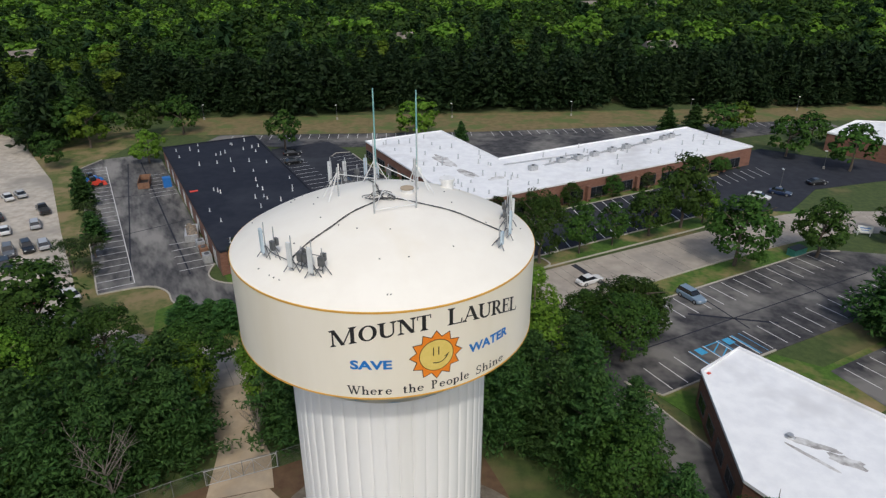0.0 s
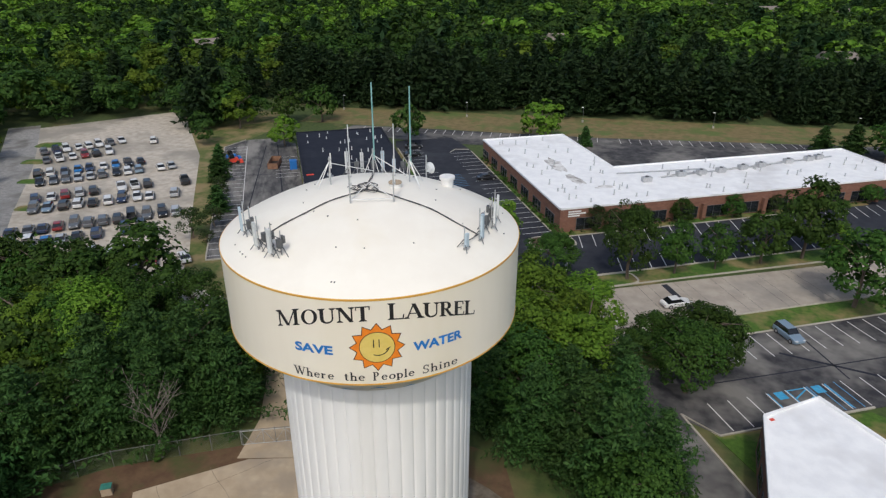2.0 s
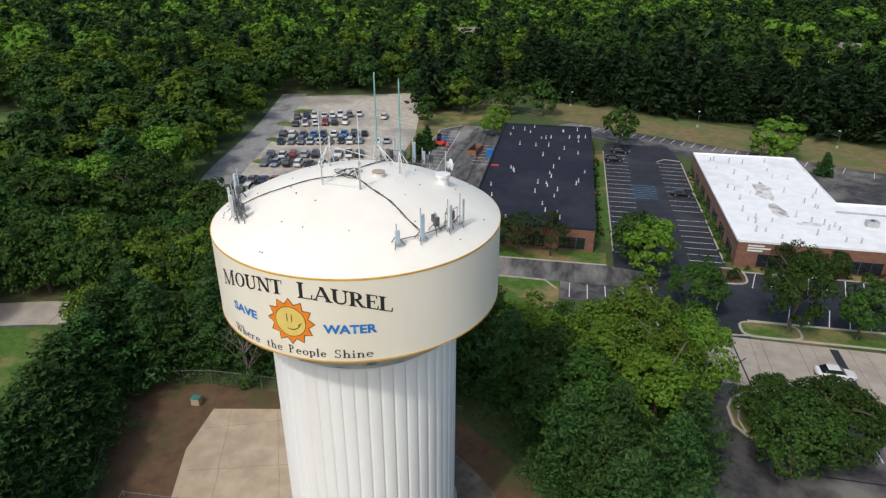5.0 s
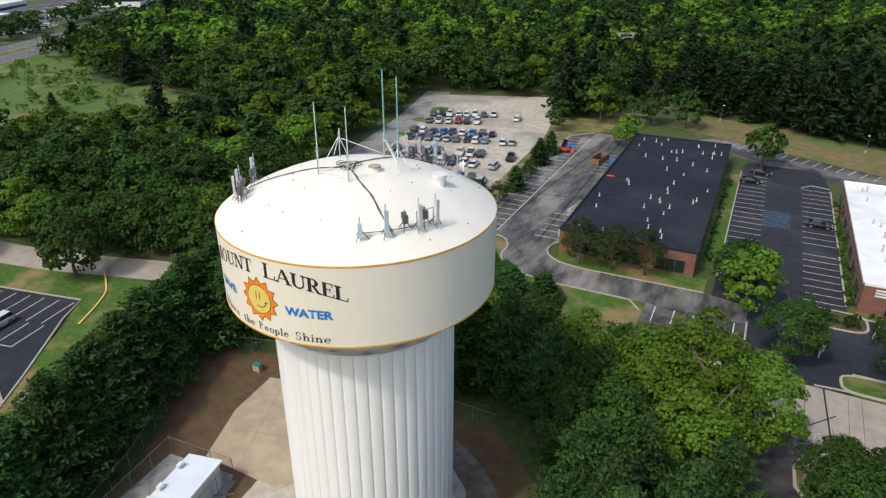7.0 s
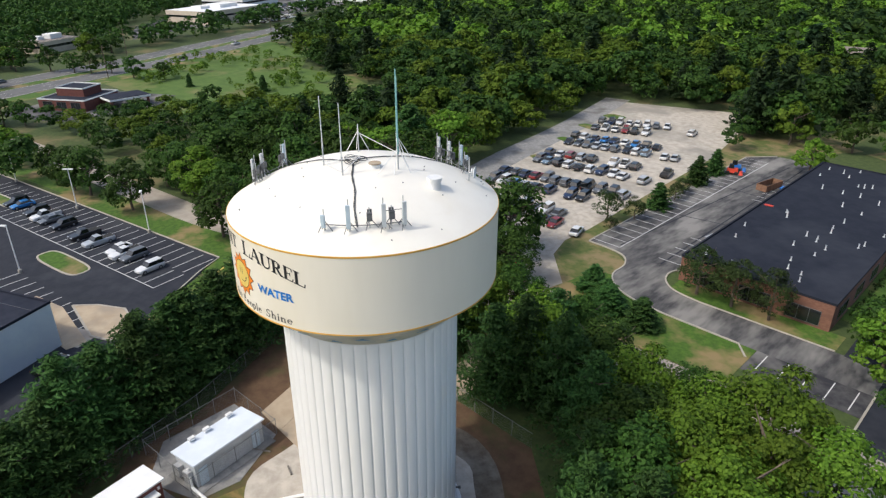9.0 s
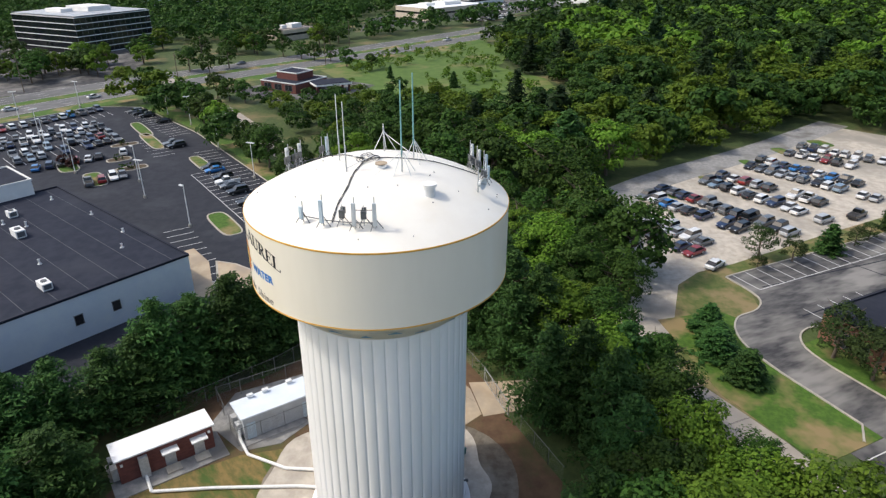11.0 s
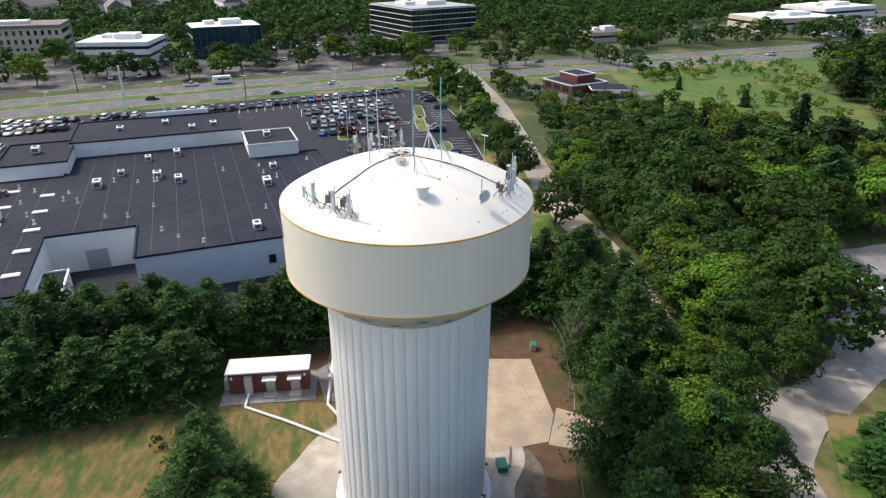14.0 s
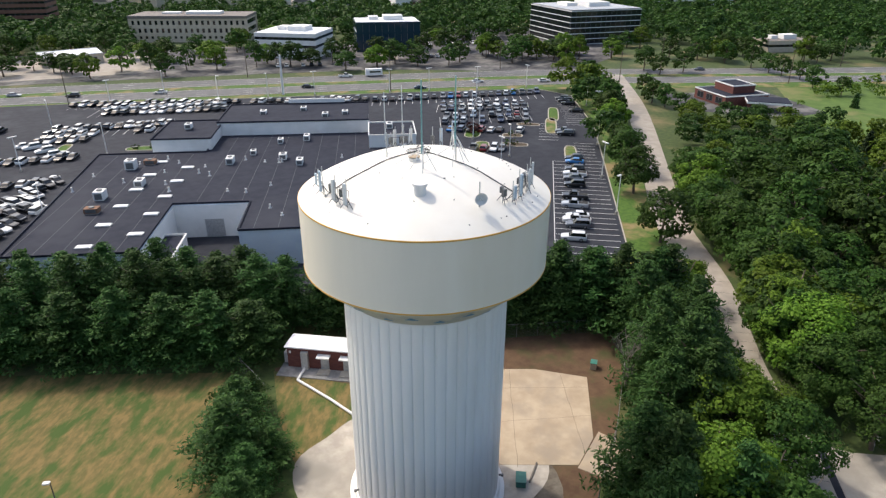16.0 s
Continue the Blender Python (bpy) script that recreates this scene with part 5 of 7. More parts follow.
one("loading_door", MB().box((*PQ(-35.62, -6), 0.1), (0.1, 3.4, 3.6), A_PQ), M_STEEL, "grey roller door in the loading court", "door")
parapet_building("annex", "small white annex with a dark roof", rect(PQ, -28, -18, -12.9, -9.2), 4.2, M_WALLWHITE, M_ROOFDARK2, M_WALLWHITE)
for q in (21.4, 26.6):
    wall_window(deal, PQ(-22.6, q), Vector(PQ(0, 1)), 1.1, 1.4, 2.5)
seams = MB()
for i, q in enumerate(np.arange(-9, 38, 4.1)):
    stripe(seams, PQ(-23 if q > 1 else -36.4, q), PQ(-69 if q > 23 else -82, q), 0.04, 6.738)
for q in np.arange(-33, -14, 4.1):
    stripe(seams, PQ(-16, q), PQ(-68, q), 0.045, 6.738)
part("roof_seam", MB().add([(x - deal["centre"][0], y - deal["centre"][1], z) for x, y, z in seams.v], seams.f), M_SEAM, deal, "pale seams of the roof membrane")
for p, q, s in ((-50, 24.5, (2.6, 1.5, 1.2)), (-58, 8, (2.4, 1.4, 1.1)), (-62, 4, (2.0, 1.6, 1.2)), (-60, -7, (2.6, 1.5, 1.3)), (-28, 20, (2.2, 1.3, 1.0)), (-75, 2, (2.0, 1.2, 1.0)), (-77, 8, (2.6, 1.4, 1.2)), (-58, -27, (2.2, 2.0, 1.9)), (-47, -22, (2.4, 1.6, 1.2)), (-40, -27, (2.2, 1.8, 1.6)), (-60, 27, (1.6, 1.4, 1.0)), (-66, -3, (1.5, 1.2, 1.0))):
    rooftop_unit(*PQ(p, q), 6.73, A_PQ, s)
for p, q in ((-92, -4), (-95, 6), (-88, 12), (-90, 17), (-80, -20), (-76, 28)):
    rooftop_unit(*PQ(p, q), 9.5 if q < 25 else 9.5, A_PQ, (2.2, 1.5, 1.1))
for i in range(34):
    q = rnd.uniform(-34, 37)
    p = rnd.uniform(-66, -40 if q < 2 else -25)
    roof_pipe(*PQ(p, q), 6.73, rnd.uniform(0.4, 0.9), 0.14)
for i in range(11):
    p, q = -62 + 4.4 * i, -19.5 + (4.0 if i % 2 else -2.5)
    sk = thing("skylight", "flat white rectangular skylight on the dark roof", "skylight", (*PQ(p, q), 6.73), A_PQ, "roof skylights")
    part("frame", MB().box((0, 0, 0), (1.3, 2.5, 0.22)), M_STEEL, sk)
    part("lens", MB().box((0, 0, 0.222), (1.15, 2.3, 0.08), 0, None, 0.9), M_ROOFWHITE, sk)
for p, q, m in ((-61, -24, M_RUST), (-33, -26, M_RUST)):
    rooftop_unit(*PQ(p, q), 6.73, A_PQ, (1.6, 2.4, 0.9), "rust-red rooftop unit with a blue base", m)


# ---------------------------------------------------------------- trees
def leaf_mesh(name, c, n, size, stretch=1.5):
    """Small pointed leaf clusters: one four-cornered blade at each place c, square to n."""
    k = len(c)
    n = n / np.linalg.norm(n, axis=1, keepdims=True)
    h = rng.normal(size=(k, 3))
    t = np.cross(n, h)
    t /= np.linalg.norm(t, axis=1, keepdims=True)
    b = np.cross(n, t)
    s = np.asarray(size).reshape(-1, 1) * rng.uniform(0.7, 1.3, (k, 1))
    a = s * stretch * 0.5
    w = s * 0.5
    fold = n * s * 0.18
    v = np.stack([c - t * a, c + b * w * rng.uniform(0.6, 1.2, (k, 1)) + fold, c + t * a, c - b * w * rng.uniform(0.6, 1.2, (k, 1)) + fold], 1).reshape(-1, 3)
    return v


def mesh_of(name, v, mat):
    me = bpy.data.meshes.new(name)
    q = len(v) // 4
    me.vertices.add(len(v))
    me.vertices.foreach_set("co", v.astype(np.float32).ravel())
    me.loops.add(q * 4)
    me.loops.foreach_set("vertex_index", np.arange(q * 4, dtype=np.int32))
    me.polygons.add(q)
    me.polygons.foreach_set("loop_start", np.arange(0, q * 4, 4, dtype=np.int32))
    me.update(calc_edges=True)
    me.materials.append(mat)
    return me


def broad_crown(h, r, clumps, per, size):
    """Leaves of a broad tree: shelves of foliage on a lumpy egg, leaves on each shelf's upper side."""
    cz, sz = 0.55 * h, 0.44 * h
    out_c, out_n = [], []
    lobes = rng.normal(size=(5, 3))
    lobes /= np.linalg.norm(lobes, axis=1, keepdims=True)
    for i in range(clumps):
        u = rng.normal(size=3)
        u /= np.linalg.norm(u)
        if u[2] < -0.84:
            u[2] *= -0.5
        bulge = 0.86 + 0.22 * max(0.0, float(np.max(lobes @ u)) - 0.55) / 0.45
        k = rng.uniform(0.62, 0.96) * bulge
        full = 1.0 - 0.22 * max(0.0, float(u[2]))          # broadest below the middle
        cc = np.array([u[0] * r * k * full, u[1] * r * k * full, cz + u[2] * sz * k])
        cr = r * rng.uniform(0.17, 0.31)
        d = rng.normal(size=(per, 3))
        d /= np.linalg.norm(d, axis=1, keepdims=True)
        d = d[(d @ u > -0.35) & (d[:, 2] > -0.65)]
        rad = cr * rng.uniform(0.70, 1.10, (len(d), 1))
        out_c.append(cc + d * rad * np.array([1, 1, 0.62]))
        out_n.append(d * 0.55 + u * 0.30 + rng.normal(size=d.shape) * 0.34 + np.array([0, 0, 0.45]))
    c, n = np.concatenate(out_c), np.concatenate(out_n)
    return leaf_mesh("crown", c, n, np.full(len(c), size), 1.35)


def pine_crown(h, r, whorls, arms, tufts, per, size, low=0.1):
    """Needles of a white pine: whorls of level boughs with tufts along them."""
    out_c, out_n = [], []
    for i in range(whorls):
        f = i / (whorls - 1)
        z = h * (low + (0.97 - low) * f)
        rr = r * (1 - f ** 1.6) ** 0.8 * rng.uniform(0.8, 1.12) + 0.25
        n_arm = max(3, round(arms * (1 - 0.5 * f)))
        a0 = rng.uniform(0, 6.28)
        for j in range(n_arm):
            a = a0 + 6.283 * j / n_arm + rng.uniform(-0.25, 0.25)
            reach = rr * rng.uniform(0.55, 1.2)
            n_t = max(2, round(tufts * reach / r + 0.6))
            for k in range(n_t):
                d = reach * (k + 0.75) / n_t
                c = np.array([math.cos(a) * d, math.sin(a) * d, z + 0.14 * d * (0.6 + f) + rng.uniform(-0.25, 0.25)])
                tr = (0.22 + 0.10 * (k + 1) / n_t) * r * (1 - 0.45 * f)
                q = rng.normal(size=(per, 3))
                q /= np.linalg.norm(q, axis=1, keepdims=True)
                q[:, 2] = q[:, 2] * 0.38 + 0.10
                out_c.append(c + q * tr * rng.uniform(0.4, 1.05, (per, 1)))
                out_n.append(q * 0.4 + rng.normal(size=q.shape) * 0.45 + np.array([0, 0, 0.75]))
    c, n = np.concatenate(out_c), np.concatenate(out_n)
    return leaf_mesh("crown", c, n, np.full(len(c), size), 2.6)


def trunk_mesh(h, r, bare=False, seed=0):
    rr = random.Random(seed)
    mb = MB()
    base = 0.022 * h + 0.06
    p = Vector((0, 0, -0.1))
    for i in range(5):
        q = Vector((rr.uniform(-0.15, 0.15), rr.uniform(-0.15, 0.15), h * 0.82 * (i + 1) / 5))
        mb.tube(p, q, base * (1 - i * 0.18), 7, base * (1 - (i + 1) * 0.18))
        p = q
    for i in range(14 if bare else 7):
        z = h * rr.uniform(0.25, 0.7)
        a = rr.uniform(0, 6.28)
        l = r * rr.uniform(0.5, 0.95)
        e = Vector((math.cos(a) * l, math.sin(a) * l, z + l * (rr.uniform(0.8, 1.5) if bare else rr.uniform(0.4, 0.9))))
        if bare:
            e.x, e.y = e.x * 0.75, e.y * 0.75
        mb.tube((0, 0, z), e, base * (0.26 if bare else 0.4), 5, base * 0.08)
        if bare:
            for k in range(6):
                s = Vector((0, 0, z)).lerp(e, rr.uniform(0.35, 0.95))
                t = s + Vector((rr.uniform(-1, 1), rr.uniform(-1, 1), rr.uniform(0.1, 1.2))) * r * 0.28
                mb.tube(s, t, base * 0.12, 4, base * 0.03)
    return mb.mesh("trunk")


STOCK = {}
for i in range(4):
    STOCK["broad", i] = (mesh_of("crown", broad_crown(10, 4.2, 88, 136, 0.245), M_LEAF), trunk_mesh(10, 4.2, seed=i), 10, 4.2)
    STOCK["bright", i] = (mesh_of("crown", broad_crown(10, 4.2, 88, 136, 0.245), M_LEAFBRIGHT), STOCK["broad", i][1], 10, 4.2)
    STOCK["pine", i] = (mesh_of("crown", pine_crown(12, 3.9, 14, 8, 4, 25, 0.21), M_PINE), trunk_mesh(12, 2.2, seed=20 + i), 12, 3.9)
    STOCK["scrub", i] = (mesh_of("crown", broad_crown(7, 2.9, 62, 80, 0.19), M_SCRUB), trunk_mesh(7, 3, seed=40 + i), 7, 3.2)
    STOCK["cone", i] = (mesh_of("crown", pine_crown(8, 1.9, 18, 9, 3, 10, 0.30, 0.03), M_PINE), trunk_mesh(8, 1.0, seed=60 + i), 8, 1.9)
for i in range(4):
    # lighter builds of the same trees for those far off
    for kind, mat in (("broad", M_LEAF), ("bright", M_LEAFBRIGHT)):
        STOCK[kind + "_mid", i] = (mesh_of("crown", broad_crown(10, 4.4, 76, 62, 0.42), mat), STOCK["broad", i][1], 10, 4.4)
        STOCK[kind + "_far", i] = (mesh_of("crown", broad_crown(10, 4.4, 46, 34, 0.68), mat), STOCK["broad", i][1], 10, 4.4)
    STOCK["pine_mid", i] = (mesh_of("crown", pine_crown(12, 3.9, 13, 8, 3, 14, 0.34), M_PINE), STOCK["pine", i][1], 12, 3.9)
    STOCK["pine_far", i] = (mesh_of("crown", pine_crown(12, 3.9, 11, 7, 3, 6, 0.6), M_PINE), STOCK["pine", i][1], 12, 3.9)
for me in STOCK.values():
    if not me[1].materials:
        me[1].materials.append(M_BARK)
NAMES = {"broad": ("deciduous_tree", "broad dark green deciduous tree in full leaf", "tree"), "bright": ("deciduous_tree", "bright green deciduous tree in full leaf", "tree"),
         "pine": ("pine_tree", "dark green white pine with layered boughs", "tree"), "scrub": ("scrub_tree", "scrubby olive green tree with thin crown", "tree"), "cone": ("conifer", "dense dark conical evergreen", "tree")}


def tree(kind, x, y, h, r=None):
    d = math.hypot(x - 5, y - 42)
    level = kind + ("" if d < 62 else "_mid" if d < 130 else "_far") if kind in ("broad", "bright", "pine") else kind
    crown, trunk, h0, r0 = STOCK[level, rnd.randrange(4)]
    name, label, cat = NAMES[kind]
    ob = thing(name, label, cat, (x, y, 0), rnd.uniform(0, 6.28))
    s = h / h0
    w = (r / r0) if r else s * rnd.uniform(0.92, 1.1)
    ob.scale = (w, w, s)
    part("trunk", trunk, M_BARK, ob)
    part("crown", crown, None, ob)
    return ob


planted = []


def plant(kind, x, y, h, r=None):
    planted.append((x, y))
    tree(kind, x, y, h, r)


# hedge of pines between the dealership and the tower
line = smooth_line([(44, -38), (30, -25), (17, -14.5), (6, -6.5), (-4, -1.5), (-15, 5.5), (-25, 13), (-34, 22), (-44, 31), (-50, 39)], 6)
for i, p in enumerate(line):
    for off_n, hh in ((0, 12.5), (5.2, 12.0)):
        if (i + (off_n > 0)) % 2 == 0 and not (off_n and p[0] < -8):
            d = Vector((-0.6, -0.8)) * off_n if p[0] > -8 else Vector((1.6, 2.0))
            low = 0.84 if -20 < p[0] < 0 else 1.0
            hh = hh * low
            plant("pine", p[0] + d.x + rnd.uniform(-0.8, 0.8), p[1] + d.y + rnd.uniform(-0.8, 0.8), hh * rnd.uniform(0.9, 1.06), rnd.uniform(4.3, 5.2))
for x, y, h in ((25, -15, 10), (20.5, -11, 11), (15.5, -6.5, 10.5), (10.5, -2.5, 11), (6, 1.5, 10), (1.5, 5, 10), (-2.5, 8, 8.5), (31, -20, 11), (37, -25, 11)):
    plant("pine", x, y, h, 4.9)
for x, y, h in ((-42.5, 34, 12), (-39.5, 29.8, 12.5), (-36, 26.5, 12.5), (-31.5, 22.2, 12), (-27.3, 18.4, 12.5), (-23, 14.6, 11.5), (-19, 11, 10.5)):
    plant("pine", x, y, h, rnd.uniform(5.0, 5.7))
for x, y, h in ((-46, 64.5, 11), (-50, 66, 11.5), (-57, 66.5, 12), (-63, 68, 12), (-53, 69.5, 10), (-60, 71, 11.5), (-66.5, 70, 12.5), (-70, 69, 12), (-75, 69.5, 11), (-83, 69, 11)):
    plant(rnd.choice(("broad", "bright", "broad")), x, y, h)
# belt between the yard and the road
for x, y, kind, h in ((-47, 41, "pine", 13), (-43, 45, "broad", 11), (-46, 48.6, "bright", 7.5), (-40.4, 53.6, "bright", 8), (-40, 50, "pine", 14.5), (-36, 53, "pine", 15), (-51, 43, "bright", 10), (-57.5, 40.5, "bright", 8.5), (-31, 54, "pine", 15), (-34.4, 57.4, "bright", 9.5), (-29.4, 57.4, "pine", 14), (-30.2, 60.2, "bright", 11.5), (-16.8, 57.6, "pine", 13),
                      (-18.4, 63.8, "bright", 13), (-16, 61, "pine", 14), (-18, 66, "pine", 13), (-11, 63.5, "pine", 14), (-12, 69, "broad", 12), (-5, 64, "pine", 13), (-6, 70, "bright", 12), (-1, 66, "broad", 12), (1, 73, "bright", 12), (-5, 76, "broad", 9), (5, 63, "broad", 13), (6, 69, "bright", 13),
                      (4, 78.5, "bright", 14), (10, 61, "pine", 12), (11, 68, "bright", 12.5), (9, 74, "bright", 12), (10.5, 79.4, "bright", 12), (12, 55, "pine", 13), (16, 60, "pine", 12), (15, 52, "pine", 13), (18, 48, "broad", 11), (19.5, 54, "pine", 11), (15.5, 66, "pine", 11), (21, 43, "pine", 10), (-27.6, 54.0, "pine", 12),
                      (-20, 70, "broad", 11), (-32, 63.6, "bright", 10), (-20.6, 67.4, "bright", 10), (-30.4, 65.6, "broad", 11), (7, 57, "pine", 12), (2, 60, "pine", 11), (-32.5, 49.6, "pine", 13.5), (-37.5, 47.0, "pine", 13), (-42.5, 41.6, "pine", 13)):
    plant(kind, x, y, h)
# trees close along the far side of the access road
for i in range(len(ROAD) - 1):
    (x1, y1), (x2, y2) = ROAD[i], ROAD[i + 1]
    d = Vector((x2 - x1, y2 - y1))
    if -112 < x1 < -42:
        n = Vector((-d.y, d.x)).normalized()
        for f in (0.0, 0.5) if d.length > 7 else (0.0,):
            p = Vector((x1, y1)) + d * f + n * rnd.uniform(5.8, 6.9)
            plant(rnd.choice(("broad", "broad", "bright")), p.x, p.y, rnd.uniform(9, 12.5))
            if -70 < x1 < -46:
                p += n * rnd.uniform(5.2, 6.2)
                plant(rnd.choice(("broad", "broad", "bright")), p.x, p.y, rnd.uniform(8.5, 11.5))
# shrubs by the cul-de-sac
for x, y, h in ((-37.4, 82.2, 4.4), (-31.0, 81.2, 4.4), (-25.8, 83.4, 4.6), (-33.8, 82.4, 3.6)):
    plant("cone", x, y, h, 2.2)
# round the offices
for u, v, kind, h in ((108, 60.5, "broad", 11), (45, 95, "bright", 11), (43.5, 101, "broad", 10), (51, 84, "broad", 10),
                      (18.5, 100.4, "scrub", 8.4), (24, 100.4, "scrub", 8.6), (29.5, 100.4, "scrub", 8.4), (67, 100.9, "scrub", 5.5), (70.6, 101, "scrub", 5), (75, 100.8, "broad", 5), (85, 100.8, "broad", 5.4), (97, 100.9, "broad", 5), (107, 100.9, "scrub", 4.6), (118, 96, "broad", 4), (130, 100.8, "broad", 5)):
    plant(kind, *UV(u, v), h)
for u, v, kind, h, r in ((63.3, 81.6, "broad", 14.5, 4.4), (72.1, 81.8, "broad", 9.6, 3.2), (79.7, 81.6, "broad", 8.2, 2.8), (88.7, 81.6, "broad", 10.5, 4.3), (97, 81.6, "broad", 15, 5.2), (102.7, 81.4, "bright", 7, 3.0), (92.5, 65.2, "broad", 13, 5.8), (55.6, 52.6, "broad", 10.5, 4.6), (60, 57.0, "broad", 10, 6.0), (55.2, 60.6, "broad", 7.5, 3.6)):
    plant(kind, *UV(u, v), h, r)
for x, y, kind, h, r in ((-42.3, 170.8, "broad", 11, 4.6), (-7.4, 184.5, "bright", 12, 6.2), (5, 179.5, "cone", 5.5, 1.7), (80, 186, "broad", 10, 5), (89, 165, "broad", 11, 5.4), (99, 153, "broad", 12, 5.2), (-95, 172, "bright", 12, 5), (-73.6, 158.5, "bright", 9, 4), (-105, 186, "broad", 13, 6), (-84, 182, "broad", 11, 5),
                         (-75, 186, "broad", 12, 5), (62, 80, "pine", 12, 4.5), (67, 76, "pine", 12, 4.5), (64, 71, "pine", 11, 4.5), (27.5, 39.5, "broad", 10, 4), (73, 189, "cone", 8, 3), (66, 190, "cone", 7, 2.5), (86, 190, "bright", 10, 5), (102, 178, "broad", 9, 4.5), (122, 160, "broad", 11, 5), (84, 112, "broad", 8, 4),
                         (-62, 98.5, "scrub", 7, 3.2), (-65, 112, "cone", 5.5, 2.0), (-75, 128.5, "cone", 6.5, 2.2), (-80, 137, "cone", 6, 2), (-68, 118, "scrub", 4, 2.2), (-61, 104, "scrub", 5, 2.6), (-71, 122, "scrub", 4, 2), (-58, 97, "scrub", 3, 1.8),
                         (9.5, 25.5, "pine", 9, 4.6), (6.5, 22, "pine", 8.4, 3.8), (3, 18.5, "pine", 5.5, 2.0), (12.5, 33, "pine", 6.5, 3.2), (10, 30, "pine", 6.5, 3.0), (3.2, 16, "scrub", 3.0, 1.6), (6, 28, "pine", 5, 2.4), (15.5, 36, "pine", 6, 3)):
    plant(kind, x, y, h, r)
# along the access road and the bank
for x, y, kind, h in ((-75.5, 26.4, "broad", 11.5), (-94.9, 8.6, "broad", 11), (-106.5, -1.2, "broad", 11), (-111, -5, "broad", 10), (-118, -10, "broad", 9), (-134, -23, "bright", 11), (-141, -29, "broad", 11), (-147, -33, "broad", 10), (-153, -37, "broad", 12), (-160, -44, "broad", 11),
                      (-178, -36, "broad", 8.5), (-183, -42, "broad", 9), (-232, -72, "broad", 11), (-228, -62, "broad", 9), (-240, -58, "broad", 10), (-272, -43, "broad", 11), (-266, -33, "broad", 9), (-262, -26, "broad", 9), (-260, -18, "broad", 8), (-246, -8, "broad", 9), (-240, 4, "broad", 7), (-222, 14, "cone", 5), (-205, 40, "cone", 6),
                      (-176, -30, "broad", 8)):
    plant(kind, x, y, h)
bush = [mesh_of("shrub", broad_crown(1.6, 1.0, 10, 34, 0.22), m) for m in (M_LEAF, M_SCRUB, M_REDLEAF)]


def shrub(x, y, s, k=0):
    ob = part("shrub", bush[k], None)
    tagged(ob, ("rounded green garden shrub", "olive green low shrub", "dark red leaved shrub")[k], "shrub", "planted shrubs")
    ob.matrix_basis = Matrix.Translation((x, y, -0.05)) @ Matrix.Rotation(rnd.uniform(0, 6), 4, "Z") @ Matrix.Diagonal((s, s, s, 1))


for i in range(9):
    shrub(*UV(57 + rnd.uniform(-3.2, 3.2), 98.2 + rnd.uniform(-1.8, 1.8)), rnd.uniform(0.8, 1.4), rnd.choice((0, 1)))
for u in np.arange(62, 140, 2.6):
    if rnd.random() < 0.8:
        shrub(*UV(u, 101.3 + rnd.uniform(-0.4, 0.3)), rnd.uniform(0.5, 0.95), rnd.choice((0, 0, 1)))
for v in np.arange(104, 150, 3.0):
    shrub(*UV(59.3, v), rnd.uniform(0.6, 1.2), 0)
    shrub(*UV(38.2, v + 6), rnd.uniform(0.5, 0.9), 1)
for x, y, s, k_ in ((-104.5, -50.5, 2.4, 2), (-103.2, -49, 2.2, 2), (-104.5, -34.5, 1.2, 1), (-103, -36.2, 1.2, 0), (-111, -41, 1.2, 1), (-124, -46, 1.2, 1), (-153, -77, 1.6, 0), (-150, -79, 1.0, 1), (-31, -98, 1.3, 0), (-27, -100, 1.1, 1), (-31.6, 46.6, 1.0, 0), (6, 14, 1.0, 0)):
    shrub(x, y, s, k_)

dead = thing("dead_tree", "bare grey dead tree with forked branches", "tree", (-31.6, 46.8, 0))
part("trunk", trunk_mesh(8.5, 5, True, 5), M_DEADWOOD, dead)
dead2 = thing("dead_tree", "bare grey dead tree among the pines", "tree", (-20, 56.6, 0))
part("trunk", trunk_mesh(6.5, 3.6, True, 9), M_DEADWOOD, dead2)

# the woods: one joined mass of trees
CLEAR = [MEADOW, YARD, DRIVE, GRAVEL_LOT, WEST_LOT, MID_LOT, BACK_LOT, SE_LOT, SE_LOT2, DEAL_LOT, FIELD, L_POLY, W_POLY, [UV(0, 80), UV(130, 80), UV(160, 60), UV(130, 20), UV(30, 20), UV(30, 60)],
         [(-92, 205), (-92, 120), (-56, 86), (-30, 74), (30, 90), (160, 90), (160, 226), (40, 214)], [(-48, 60), (-34, 70), (8, 62), (30, 60), (30, 0), (-48, 30)], [(-250, -40), (-190, -60), (-178, -30), (-174, -10), (-180, 12), (-200, 30), (-245, 12)],
         [(60, -60), (60, -20), (20, 0), (-4, 12), (-30, 30), (-50, 45), (-52, 38), (-44, 18), (-20, -4), (0, -16), (30, -40)],
         [(-34, 8), (-37, 20), (-48, 32), (-62, 37), (-75, 32), (-100, 10), (-114, -1), (-109, -10), (-66, 22), (-52, 10), (-44, 6)],
         [(-375, -5), (-350, -30), (-430, -34), (-560, 14), (-700, 100), (-760, 190), (-560, 135), (-455, 68)]]


def open_ground(p, pad=3.0):
    x, y = p
    if any(inside(p, c) for c in CLEAR):
        return True
    if seg_dist(p, ROAD) < 9.0 or seg_dist(p, LANE) < 7.5 or seg_dist(p, HIGHWAY) < 26:
        return True
    return any(min((x - a) ** 2, 1e9) + (y - b) ** 2 < 16 for a, b in planted)


